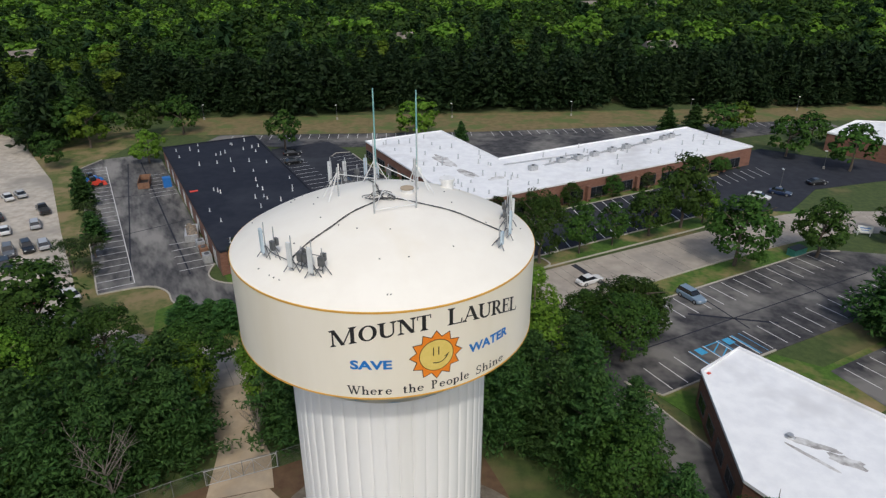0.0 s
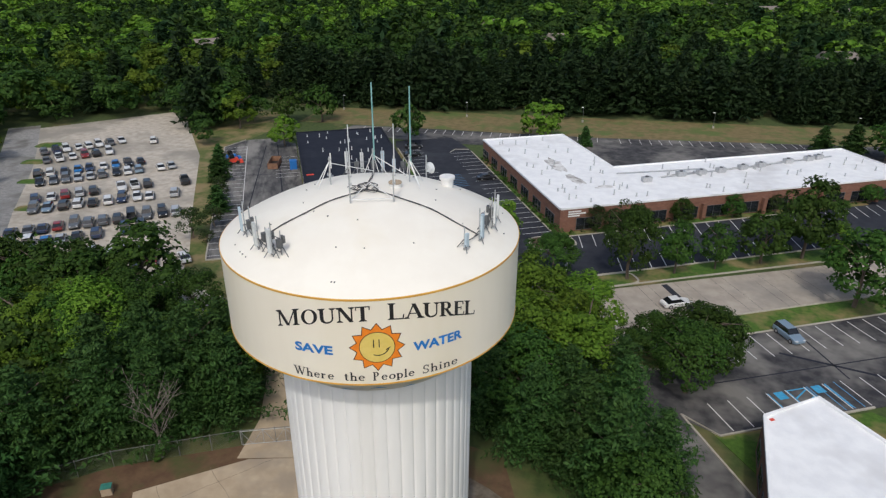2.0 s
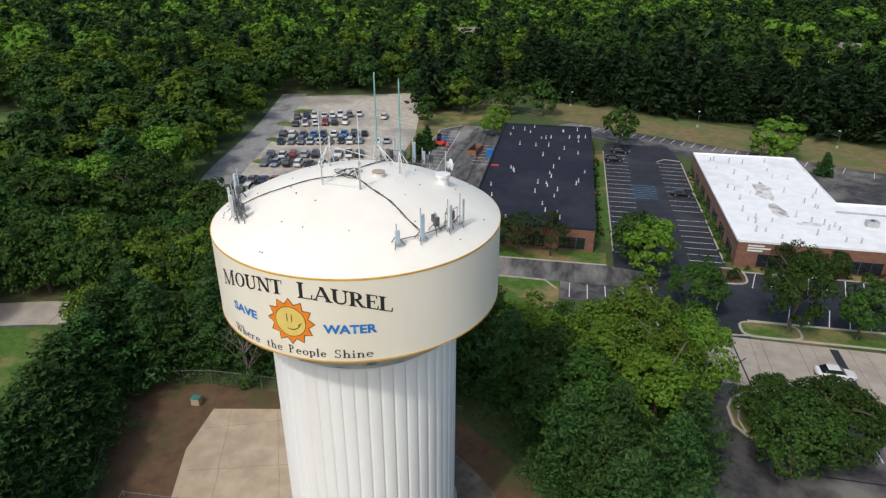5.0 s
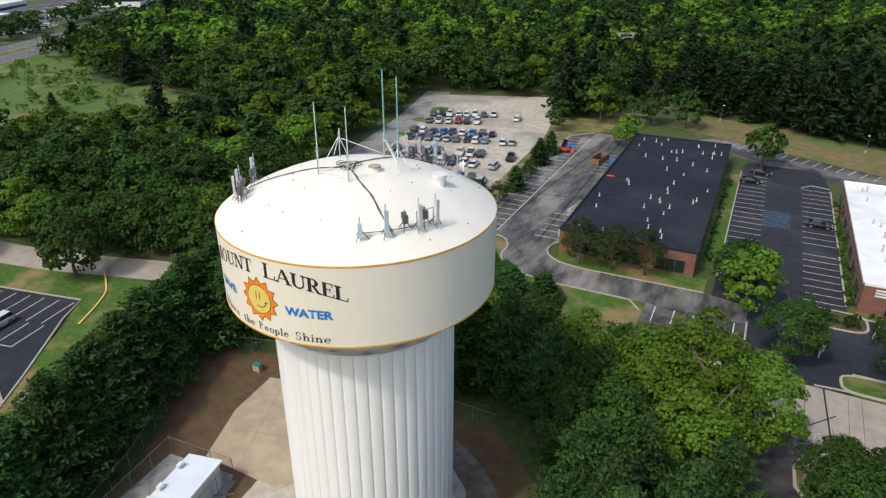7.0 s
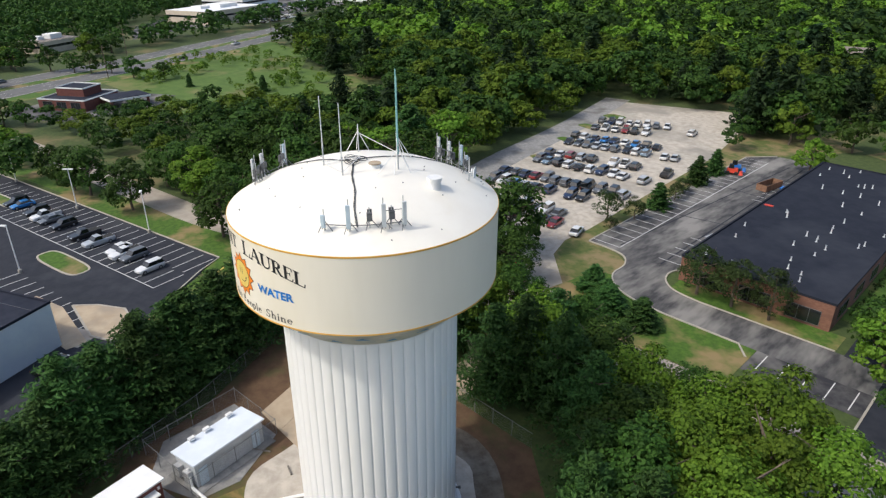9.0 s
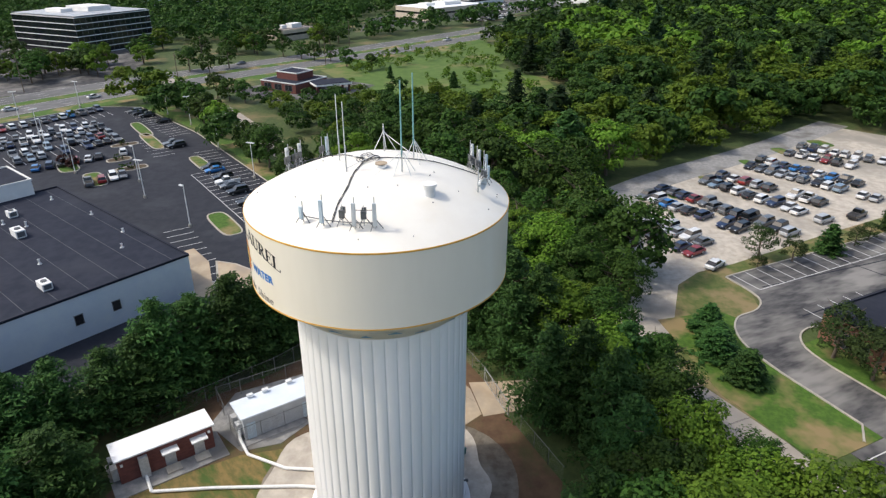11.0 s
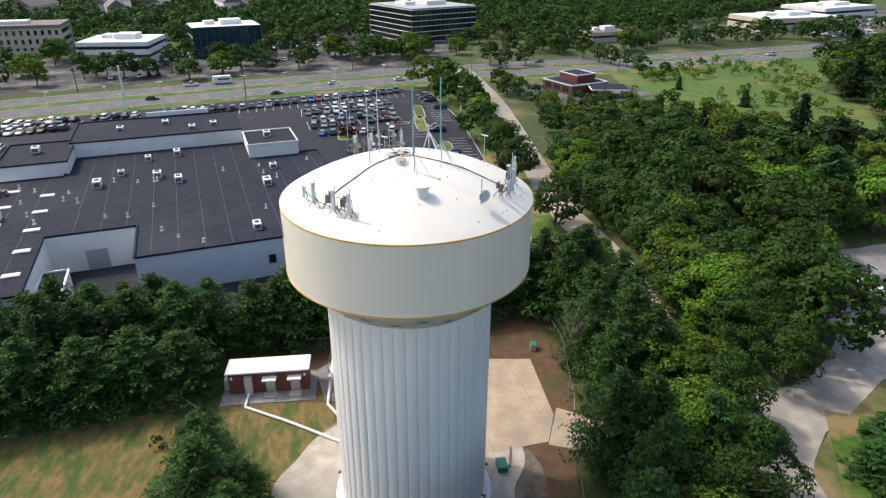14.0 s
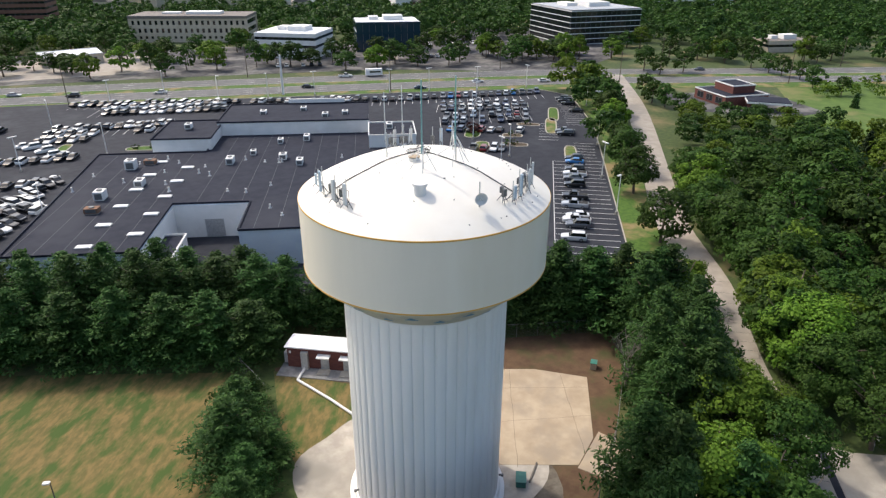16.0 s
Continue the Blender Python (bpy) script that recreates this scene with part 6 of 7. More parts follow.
def south_of_highway(p):
    best, side = 1e9, 0
    for (x1, y1), (x2, y2) in zip(HIGHWAY, HIGHWAY[1:]):
        d = math.hypot(p[0] - (x1 + x2) / 2, p[1] - (y1 + y2) / 2)
        if d < best:
            best, side = d, (x2 - x1) * (p[1] - y1) - (y2 - y1) * (p[0] - x1)
    return side > 0


near_t, far_t = {"broad": [], "pine": [], "bright": []}, {"broad": [], "pine": [], "bright": []}
south, wild = [], []
for gx in np.arange(-750, 560, 6.3):
    for gy in np.arange(-600, 760, 6.3):
        d = math.hypot(gx, gy - 35)
        if d > 660 or (d > 300 and (round(gx / 6.3) + round(gy / 6.3)) % 2 == 0):
            continue
        ang = math.degrees(math.atan2(gy - 35, gx)) % 360
        if not (38 < ang < 268):
            continue
        p = (gx + rnd.uniform(-3.1, 3.1), gy + rnd.uniform(-3.1, 3.1))
        if open_ground(p):
            continue
        if south_of_highway(p):
            south.append(p)
            continue
        belt = p[1] - (206 + 0.075 * (p[0] + 80))
        if -110 < p[0] < 260 and p[1] > 185 and belt < 38:
            if belt < 1:
                continue
            kind = "pine"
        else:
            patch = noise.noise((p[0] * 0.013, p[1] * 0.013, 3.0))
            kind = rnd.choices(("broad", "pine", "bright"), (0.66, 0.10, max(0.05, (0.60 if p[0] < -120 else 0.14) + 0.9 * patch)))[0]
        if kind == "pine" and p[0] < -90 and p[1] < 30:
            kind = "broad"
        if kind != "pine" and d < 300 and (round(gx / 6.3) + round(gy / 6.3)) % 2:
            continue
        if d < 118:
            tall = rnd.choice((rnd.uniform(7.5, 10), rnd.uniform(10, 13), rnd.uniform(12, 15)))
            wild.append((kind, p[0], p[1], tall, tall * rnd.uniform(0.42, 0.54)))
            continue
        grow = min(1.5, max(0.6, rnd.gauss(1.0, 0.22)))
        if -182 < p[0] < -128 and -40 < p[1] < 58:
            grow = min(grow, 0.92 if p[1] > 22 else 0.66)          # young trees at the meadow's edge
        (near_t if d < 275 else far_t)[kind].append((p[0], p[1], grow))

for w in wild:
    tree(*w)
TEMPL = {("broad", 0): [broad_crown(11.5, 5.6, 44, 32, 0.82) for _ in range(4)], ("pine", 0): [pine_crown(14, 4.2, 12, 8, 3, 5, 0.66) for _ in range(4)],
         ("broad", 1): [broad_crown(12, 6.6, 24, 13, 1.5) for _ in range(4)], ("pine", 1): [pine_crown(13, 4.4, 8, 6, 2, 3, 1.5) for _ in range(4)]}


def mass(name, spots, tier, kind, mat, label):
    chunks = []
    for x, y, s in spots:
        v = TEMPL[kind, tier][rnd.randrange(4)]
        a = rnd.uniform(0, 6.28)
        c, sn = math.cos(a), math.sin(a)
        w = s * rnd.uniform(0.9, 1.15)
        chunks.append(np.stack([(v[:, 0] * c - v[:, 1] * sn) * w + x, (v[:, 0] * sn + v[:, 1] * c) * w + y, v[:, 2] * s], 1))
    if chunks:
        ob = new(name, mesh_of(name, np.concatenate(chunks), mat))
        tagged(ob, label, "woods", kind="stuff")


mass("woods", near_t["broad"] , 0, "broad", M_WOODS, "dense mixed deciduous woods in full summer leaf")
mass("bright_woods", near_t["bright"], 0, "broad", M_LEAFBRIGHT, "brighter young trees among the woods")
mass("pine_belt", near_t["pine"], 0, "pine", M_WOODPINE, "tall dark belt of white pines")
mass("far_woods", far_t["broad"], 1, "broad", M_WOODS, "far deciduous woods to the horizon")
mass("far_bright_woods", far_t["bright"], 1, "broad", M_LEAFBRIGHT, "brighter trees in the far woods")
mass("far_pines", far_t["pine"], 1, "pine", M_WOODPINE, "scattered far pines")
# low scrub scattered over the meadow
spots = []
while len(spots) < 170:
    p = (rnd.uniform(-335, -150), rnd.uniform(-20, 88))
    if inside(p, MEADOW) and noise.noise((p[0] * 0.03, p[1] * 0.03, 7.0)) > -0.1:
        spots.append((p[0], p[1], rnd.choice((0.10, 0.13, 0.18, 0.26, 0.36))))
mass("meadow_scrub", spots, 1, "broad", M_LEAFBRIGHT, "low green scrub scattered over the meadow")


# ---------------------------------------------------------------- sheds, fence and small things in the yard
def shed(name, label, at, turn, size, wall, roof, lip=0.25):
    ob = thing(name, label, "shed", at, turn)
    ob["centre"] = (0.0, 0.0)
    L, W, H = size
    part("wall", MB().box((0, 0, 0.1), (L, W, H)), wall, ob)
    part("roof", MB().add([(-L / 2 - lip, -W / 2 - lip, H + 0.05), (L / 2 + lip, -W / 2 - lip, H + 0.05), (L / 2 + lip, W / 2 + lip, H + 0.25), (-L / 2 - lip, W / 2 + lip, H + 0.25), (-L / 2 - lip, -W / 2 - lip, H + 0.22), (L / 2 + lip, -W / 2 - lip, H + 0.22), (L / 2 + lip, W / 2 + lip, H + 0.42), (-L / 2 - lip, W / 2 + lip, H + 0.42)],
                         [(0, 3, 2, 1), (4, 5, 6, 7), (0, 1, 5, 4), (1, 2, 6, 5), (2, 3, 7, 6), (3, 0, 4, 7)]), roof, ob)
    return ob


# brick shed: long side towards the tower
bs_turn = math.atan2(19.3 - 11.4, -13.0 + 6.7)
bs = shed("brick_shed", "long dark red brick equipment shed with a white roof", (-8.7, 16.3, 0), bs_turn + math.pi, (9.6, 3.0, 2.9), M_REDBRICK, M_ROOFWHITE)
part("slab", MB().box((0, 0.6, 0.0), (11.4, 6.0, 0.14)), M_GREYGRAVEL, bs, "grey concrete slab")
for x in (-3.2, -0.2):
    dr = part("door", MB().box((x, 1.54, 0.12), (1.1, 0.08, 2.1)), M_STEEL, bs, "grey steel door")
    part("canopy", MB().box((x, 2.0, 2.35), (1.7, 1.0, 0.14)), M_WHITEMETAL, dr)
    part("step", MB().box((x, 2.3, 0.13), (1.5, 1.2, 0.2)), M_KERB, dr)
part("conduit_box", MB().box((2.4, 1.75, 0.12), (0.9, 0.5, 2.6)), M_STEEL, bs)
part("lamp", MB().box((4.4, 1.56, 2.3), (0.25, 0.15, 0.3)).box((-4.4, 1.56, 2.3), (0.25, 0.15, 0.3)), M_WHITEMETAL, bs)
for y in (-0.7, 0.7):
    part("wall_unit", MB().box((5.1, y, 0.5), (0.6, 0.9, 1.5)), M_STEEL, bs, "grey wall air conditioner")
# grey shed
gs_turn = math.atan2(28.5 - 21.7, -19.6 + 14.4)
gs = shed("metal_shed", "pale grey metal equipment shed with a flat roof", (-15.6, 26.3, 0), gs_turn + math.pi, (8.4, 3.4, 2.8), M_SHEDGREY, M_WALLBLUE)
part("slab", MB().box((0, 0.2, 0.0), (10, 5.0, 0.13)), M_GREYGRAVEL, gs)
for x in (3.4, -3.2):
    part("door", MB().box((x, 1.74, 0.12), (1.0, 0.08, 2.1)), M_PANELBLUE, gs, "pale blue steel door")
for y in (-0.8, 0.7):
    part("wall_unit", MB().box((4.5, y, 0.6), (0.6, 0.8, 1.4)), M_STEEL, gs, "grey wall air conditioner")
for x in (-2.5, 0.4, 2.2):
    part("roof_box", MB().box((x, -1.5, 3.25), (0.7, 0.4, 0.3)), M_WHITEMETAL, gs)
for label, pts in (("white ground pipe from the brick shed to the tower", [(-6.6, 14.6, 2.2), (-5.6, 15.6, 0.3), (-3.7, 17.0, 0.25), (-4.5, 23, 0.25), (-5.2, 31.5, 0.25), (-5.0, 34.6, 0.4)]), ("white ground pipe from the metal shed to the tower", [(-12.4, 23.2, 2.2), (-11.6, 23.4, 0.4), (-9.4, 25, 0.25), (-7.6, 29.6, 0.25), (-7.4, 34.8, 0.4)])):
    mb = MB()
    for a, b in zip(pts, pts[1:]):
        mb.tube(a, b, 0.17, 8)
    one("ground_pipe", mb, M_WHITEMETAL, label, "pipe")
gb = thing("green_cabinet", "teal green metal cabinet lying on the gravel", "cabinet", (-11.2, 47.6, 0.05), radians(40))
part("body", MB().box((0, 0, 0), (1.5, 1.0, 0.7)), M_GREENBOX, gb)
part("lid", MB().box((0, 0, 0.702), (1.6, 1.1, 0.06)), M_GREENBOX, gb)
ub = thing("utility_box", "weathered tan utility box on bare dirt", "utility box", (-33.6, 40.9, 0.02), radians(30))
part("body", MB().box((0, 0, 0), (1.0, 0.8, 0.9)), M_PAD, ub)
part("lid", MB().box((0, 0, 0.902), (1.06, 0.86, 0.06)), M_GREENBOX, ub)
for x, y, l, a in ((-13.2, 47.6, 3.0, 25), (-15.5, 30.2, 2.4, 60), (-11.5, 33.0, 1.4, 10), (-10.2, 45.6, 1.0, 0)):
    one("timber", MB().box((x, y, 0.05), (l, 0.16, 0.14), radians(a)), M_DEADWOOD, "loose grey timber lying on the ground", "timber")


def fence(pts, label, h=2.1, group="chain-link fences"):
    ob = thing("fence", label, "fence", (pts[0][0], pts[0][1], 0), 0, group)
    o = Vector((pts[0][0], pts[0][1], 0))
    wires = MB()
    for (x1, y1), (x2, y2) in zip(pts, pts[1:]):
        a, b = Vector((x1, y1, 0)) - o, Vector((x2, y2, 0)) - o
        n = max(1, round((b - a).length / 3))
        for i in range(n):
            p, q = a.lerp(b, i / n), a.lerp(b, (i + 1) / n)
            part("post", MB().tube(p - Vector((0, 0, 0.1)), p + Vector((0, 0, h + 0.15)), 0.04, 6), M_FENCE, ob)
            part("rail", MB().tube(p + Vector((0, 0, h)), q + Vector((0, 0, h)), 0.03, 5), M_FENCE, ob)
            d = (q - p).normalized()
            nn = Vector((-d.y, d.x, 0)) * 0.008
            L = (q - p).length
            s = 0.24
            for k in range(int((L + h) / s)):
                for flip in (0, 1):
                    u0, u1, z0, z1 = k * s - h, k * s, 0.0, h
                    if u0 < 0:
                        z0, u0 = -u0, 0
                    if u1 > L:
                        z1, u1 = h - (u1 - L), L
                    if u1 <= u0:
                        continue
                    if flip:
                        u0, u1 = L - u0, L - u1
                    e0, e1 = p + d * u0 + Vector((0, 0, z0)), p + d * u1 + Vector((0, 0, z1))
                    w = Vector((0, 0, 0.006))
                    wires.quad(e0 - w, e1 - w, e1 + w, e0 + w)
    part("wire_mesh", wires, M_FENCE, ob, "galvanised chain-link wire")
    return ob


fence([(-34.2, 31), (-43.2, 37.6), (-35.5, 44.2), (-24, 50.6), (-17.4, 53.3), (-7.3, 58.5)], "grey chain-link fence round the tower yard")
fence([(-34.2, 31), (-24.7, 23.6), (-18.3, 17), (-14.5, 12.8)], "grey chain-link fence below the pine hedge")
fence([(-18.3, 18.4), (-24.8, 27.8), (-17.7, 32.1), (-10.9, 23.4), (-18.3, 18.4)], "grey chain-link enclosure round the metal shed")
fence([(0.3, 7), (0.9, 17.4)], "short chain-link fence at the field edge")
gate = thing("gate", "wide lattice sliding gate at the concrete pad", "gate", (-20.8, 51.9, 0), math.atan2(2.7, 6.6))
gm = MB()
for z in (0.15, 1.95):
    gm.tube((-3.6, 0, z), (3.6, 0, z), 0.035, 6)
for i in range(6):
    x = -3.6 + 1.2 * i
    gm.tube((x, 0, 0.15 if i % 2 else 1.95), (x + 1.2, 0, 1.95 if i % 2 else 0.15), 0.02, 6)
for x in (-3.6, -1.2, 1.2, 3.6):
    gm.tube((x, 0, 0.1), (x, 0, 2.1), 0.035, 6)
part("gate_frame", gm, M_STEEL, gate)


# ---------------------------------------------------------------- cars
def loft(sections):
    """A skin over cross sections; each is a list of points of one length."""
    mb = MB()
    n = len(sections[0])
    mb.v = [p for s in sections for p in s]
    for j in range(len(sections) - 1):
        for i in range(n - 1):
            mb.f.append((j * n + i, j * n + i + 1, (j + 1) * n + i + 1, (j + 1) * n + i))
    mb.f.append(tuple(range(n - 1, -1, -1)))
    mb.f.append(tuple((len(sections) - 1) * n + i for i in range(n)))
    return mb


def car_stock(kind):
    L, W = {"sedan": (4.7, 1.82), "suv": (4.75, 1.9), "pickup": (5.6, 1.98), "van": (5.4, 2.0)}[kind]
    belt, top = {"sedan": (0.92, 1.44), "suv": (1.05, 1.70), "pickup": (1.12, 1.82), "van": (1.2, 2.25)}[kind]
    w = W / 2

    def sec(x, half, low, high, edge=0.10):
        return [(x, -half * 0.94, low), (x, -half, low + 0.22), (x, -half, high - edge), (x, -half + edge, high), (x, half - edge, high), (x, half, high - edge), (x, half, low + 0.22), (x, half * 0.94, low)]

    hood = {"sedan": 0.80, "suv": 0.96, "pickup": 1.06, "van": 1.08}[kind]
    body = loft([sec(-L / 2, w * 0.80, 0.42, belt - 0.12), sec(-L / 2 + 0.12, w * 0.93, 0.28, belt - 0.02), sec(-L * 0.30, w, 0.24, belt), sec(L * 0.16, w, 0.24, belt), sec(L * 0.22, w, 0.24, hood + 0.05), sec(L / 2 - 0.35, w * 0.95, 0.26, hood - 0.08), sec(L / 2, w * 0.74, 0.40, hood - 0.24)])
    c0, c1, c2, c3 = {"sedan": (-0.40, -0.24, 0.06, 0.22), "suv": (-0.475, -0.42, 0.06, 0.20), "pickup": (-0.10, -0.07, 0.12, 0.23), "van": (-0.48, -0.46, 0.20, 0.34)}[kind]
    cab = loft([[(L * c0, -w * 0.90, belt - 0.03), (L * c1, -w * 0.74, top - 0.05), (L * c1, w * 0.74, top - 0.05), (L * c0, w * 0.90, belt - 0.03)],
                [(L * c3, -w * 0.90, belt - 0.05), (L * c2, -w * 0.74, top - 0.05), (L * c2, w * 0.74, top - 0.05), (L * c3, w * 0.90, belt - 0.05)]])
    roof = MB().add([(L * c1 - 0.03, -w * 0.72, top - 0.06), (L * c2 + 0.03, -w * 0.72, top - 0.06), (L * c2 + 0.03, w * 0.72, top - 0.06), (L * c1 - 0.03, w * 0.72, top - 0.06), (L * c1 + 0.1, -w * 0.64, top), (L * c2 - 0.1, -w * 0.64, top), (L * c2 - 0.1, w * 0.64, top), (L * c1 + 0.1, w * 0.64, top)], [(0, 3, 2, 1), (4, 5, 6, 7), (0, 1, 5, 4), (1, 2, 6, 5), (2, 3, 7, 6), (3, 0, 4, 7)])
    bed = None
    if kind == "pickup":
        bed = MB().box((-L * 0.30, 0, belt - 0.02), (L * 0.34, W * 0.78, 0.03))
    tyre = MB().tube((0, -0.12, 0), (0, 0.12, 0), 0.35, 14)
    rim = MB().tube((0, -0.13, 0), (0, 0.13, 0), 0.21, 10)
    head = MB().box((L / 2 - 0.12, w * 0.62, hood - 0.28), (0.24, 0.32, 0.13))
    tail = MB().box((-L / 2 + 0.08, w * 0.70, belt - 0.30), (0.14, 0.28, 0.18))
    return dict(L=L, W=W, body=body.mesh("body"), cab=cab.mesh("glazing"), roof=roof.mesh("roof"), tyre=tyre.mesh("tyre"), rim=rim.mesh("rim"), head=head.mesh("headlamp"), tail=tail.mesh("tail_lamp"), bed=bed.mesh("bed") if bed else None)


CARS = {k: car_stock(k) for k in ("sedan", "suv", "pickup", "van")}
PAINTS = {"white": (0.72, 0.72, 0.71), "silver": (0.42, 0.44, 0.46), "grey": (0.13, 0.14, 0.15), "black": (0.014, 0.015, 0.017), "dark blue": (0.018, 0.035, 0.085), "red": (0.24, 0.02, 0.02), "bright blue": (0.02, 0.17, 0.45), "pale blue": (0.20, 0.28, 0.36)}
KINDS = {"sedan": "sedan", "suv": "sport utility vehicle", "pickup": "pickup truck", "van": "van"}


def car(x, y, turn, kind=None, colour=None, where="on the car park", group="parked cars"):
    kind = kind or rnd.choices(("sedan", "suv", "pickup", "van"), (0.48, 0.40, 0.10, 0.02))[0]
    colour = colour or rnd.choices(tuple(PAINTS), (0.23, 0.12, 0.19, 0.21, 0.14, 0.06, 0.03, 0.02))[0]
    s = CARS[kind]
    at = (x, y, 0.1 if group != "cars on the highway" else 0.05)
    ob = thing("car", colour + " " + KINDS[kind] + " parked " + where, "car", at, turn, group)
    ob.scale = (1.0, 1.0, 1.0)
    col = (*PAINTS[colour], 1)
    seen = set()
    for nm, key, mat in (("body", "body", M_CARPAINT), ("glazing", "cab", M_CARGLASS), ("roof", "roof", M_CARPAINT), ("headlamp", "head", M_LAMP), ("headlamp", "head", M_LAMP), ("tail_lamp", "tail", M_TAIL), ("tail_lamp", "tail", M_TAIL)):
        o = part(nm, s[key], mat, ob)
        o.color = col
        if key in ("head", "tail") and key in seen:
            o.scale = (1, -1, 1)
        seen.add(key)
    if s["bed"]:
        part("load_bed", s["bed"], M_TYRE, ob)
    for i, (px, py) in enumerate(((s["L"] * 0.31, s["W"] / 2 - 0.11), (s["L"] * 0.31, -s["W"] / 2 + 0.11), (-s["L"] * 0.29, s["W"] / 2 - 0.11), (-s["L"] * 0.29, -s["W"] / 2 + 0.11))):
        wheel = part("wheel", s["tyre"], M_TYRE, ob)
        wheel.location = (px, py, 0.35)
        part("rim", s["rim"], M_RIM, wheel)
    return ob


def car_row(a, b, face, step=2.85, fill=0.92, **kw):
    d = Vector((b[0] - a[0], b[1] - a[1]))
    n = max(1, round(d.length / step))
    for i in range(n + 1):
        if rnd.random() < fill:
            p = (a[0] + d.x * i / n + rnd.uniform(-0.2, 0.2), a[1] + d.y * i / n + rnd.uniform(-0.3, 0.3))
            car(*p, radians(face) + (math.pi if rnd.random() < 0.4 else 0) + rnd.uniform(-0.05, 0.05), **kw)


G = dict(where="on the gravel lot", group="cars on the gravel lot")
for a, b in (((-124.8, 130.4), (-111, 144.7)), ((-130.8, 135.7), (-118.9, 150)), ((-113.2, 115.7), (-97.5, 130)), ((-118.2, 120.5), (-101.6, 135.5)), ((-101.4, 101.9), (-83.5, 115.1)), ((-105.5, 106.7), (-88.9, 121.6)), ((-91, 86), (-73.9, 99.5)), ((-95.9, 90.9), (-72.7, 108.4)), ((-81.5, 74.8), (-62.9, 87.8)), ((-84.5, 77.6), (-67.5, 91))):
    ang = math.degrees(math.atan2(b[1] - a[1], b[0] - a[0])) + 90
    car_row(a, b, ang, 2.75, 0.93, **G)
for x, y in ((-82.1, 125.5), (-79.4, 117.8), (-92.1, 134.6), (-93.7, 132.7), (-110.4, 152.7), (-58.1, 89.9)):
    car(x, y, radians(130 + rnd.uniform(-8, 8)), None, rnd.choice(("white", "silver", "black")), **G)
# dealership rows
D = dict(where="on the dealership lot", group="cars on the dealership lot")
for a, b, f in (((-109.8, -102.7), (-161.4, -73.4), 0.95), ((-122.4, -81.8), (-143.4, -64.8), 0.85), ((-118, -77), (-139.5, -60.5), 0.7), ((-111.7, -69.1), (-132.9, -54.7), 0.85), ((-107, -64.5), (-128, -50), 0.6), ((-102.1, -56.6), (-115.7, -42.3), 0.7), ((-92.8, -38.4), (-98.3, -33.3), 0.9)):
    ang = math.degrees(math.atan2(b[1] - a[1], b[0] - a[0])) + 75
    car_row(a, b, ang, 2.9, f, **D)
FAR_ROWS = (((-31, -164), (-108, -106), 0.94), ((-37.6, -152.9), (-70.1, -134.4), 0.95), ((-34.9, -144.8), (-65.5, -125.2), 0.95),
                ((-17, -133.3), (-44.4, -119.6), 0.95), ((-13, -128), (-40, -115), 0.8), ((-6.1, -121.4), (-12.7, -98.9), 0.6), ((7.8, -78.6), (-3.8, -85), 0.9), ((9, -73.1), (2.5, -78.3), 0.9), ((14, -66), (4, -73), 0.85), ((16, -58), (9, -66), 0.8), ((10, -150), (-10, -141), 0.5), ((-9.4, -123), (-20, -118), 0.9), ((3, -109), (-14.7, -100.9), 0.85), ((8, -90), (-6.1, -85), 0.85), ((12, -74), (4, -68), 0.85), ((-24.7, -129.5), (-43, -121), 0.9))
for x, y, kind, colour in ((-103, -13.4, "sedan", "bright blue"), (-105, -15, "suv", "black"), (-98, -9.6, "suv", "black"), (-95, -7.4, "pickup", "white"), (-92.6, -6, "sedan", "grey"), (-89, -3, "suv", "black"), (-82.7, 1.7, "pickup", "black"), (-78.6, 4.7, "pickup", "silver"), (-74.2, 8.6, "sedan", "white"), (-72, 10, "pickup", "white"), (-70.3, 11.5, "suv", "grey"), (-64.8, 14.6, "suv", "white"),
                           (-124.4, -32.6, "pickup", "grey"), (-122.5, -31, "suv", "black"), (-156.9, -57.2, "suv", "black"), (-154.5, -54, "suv", "black"), (-148.1, -46, "sedan", "black"), (-159, -60, "suv", "grey")):
    car(x, y, radians(-52 + rnd.uniform(-3, 3)), kind, colour, **D)
car(*PQ(-19.5, 34), A_PQ + math.pi / 2, "sedan", "black", "beside the dealership wall", "parked cars")
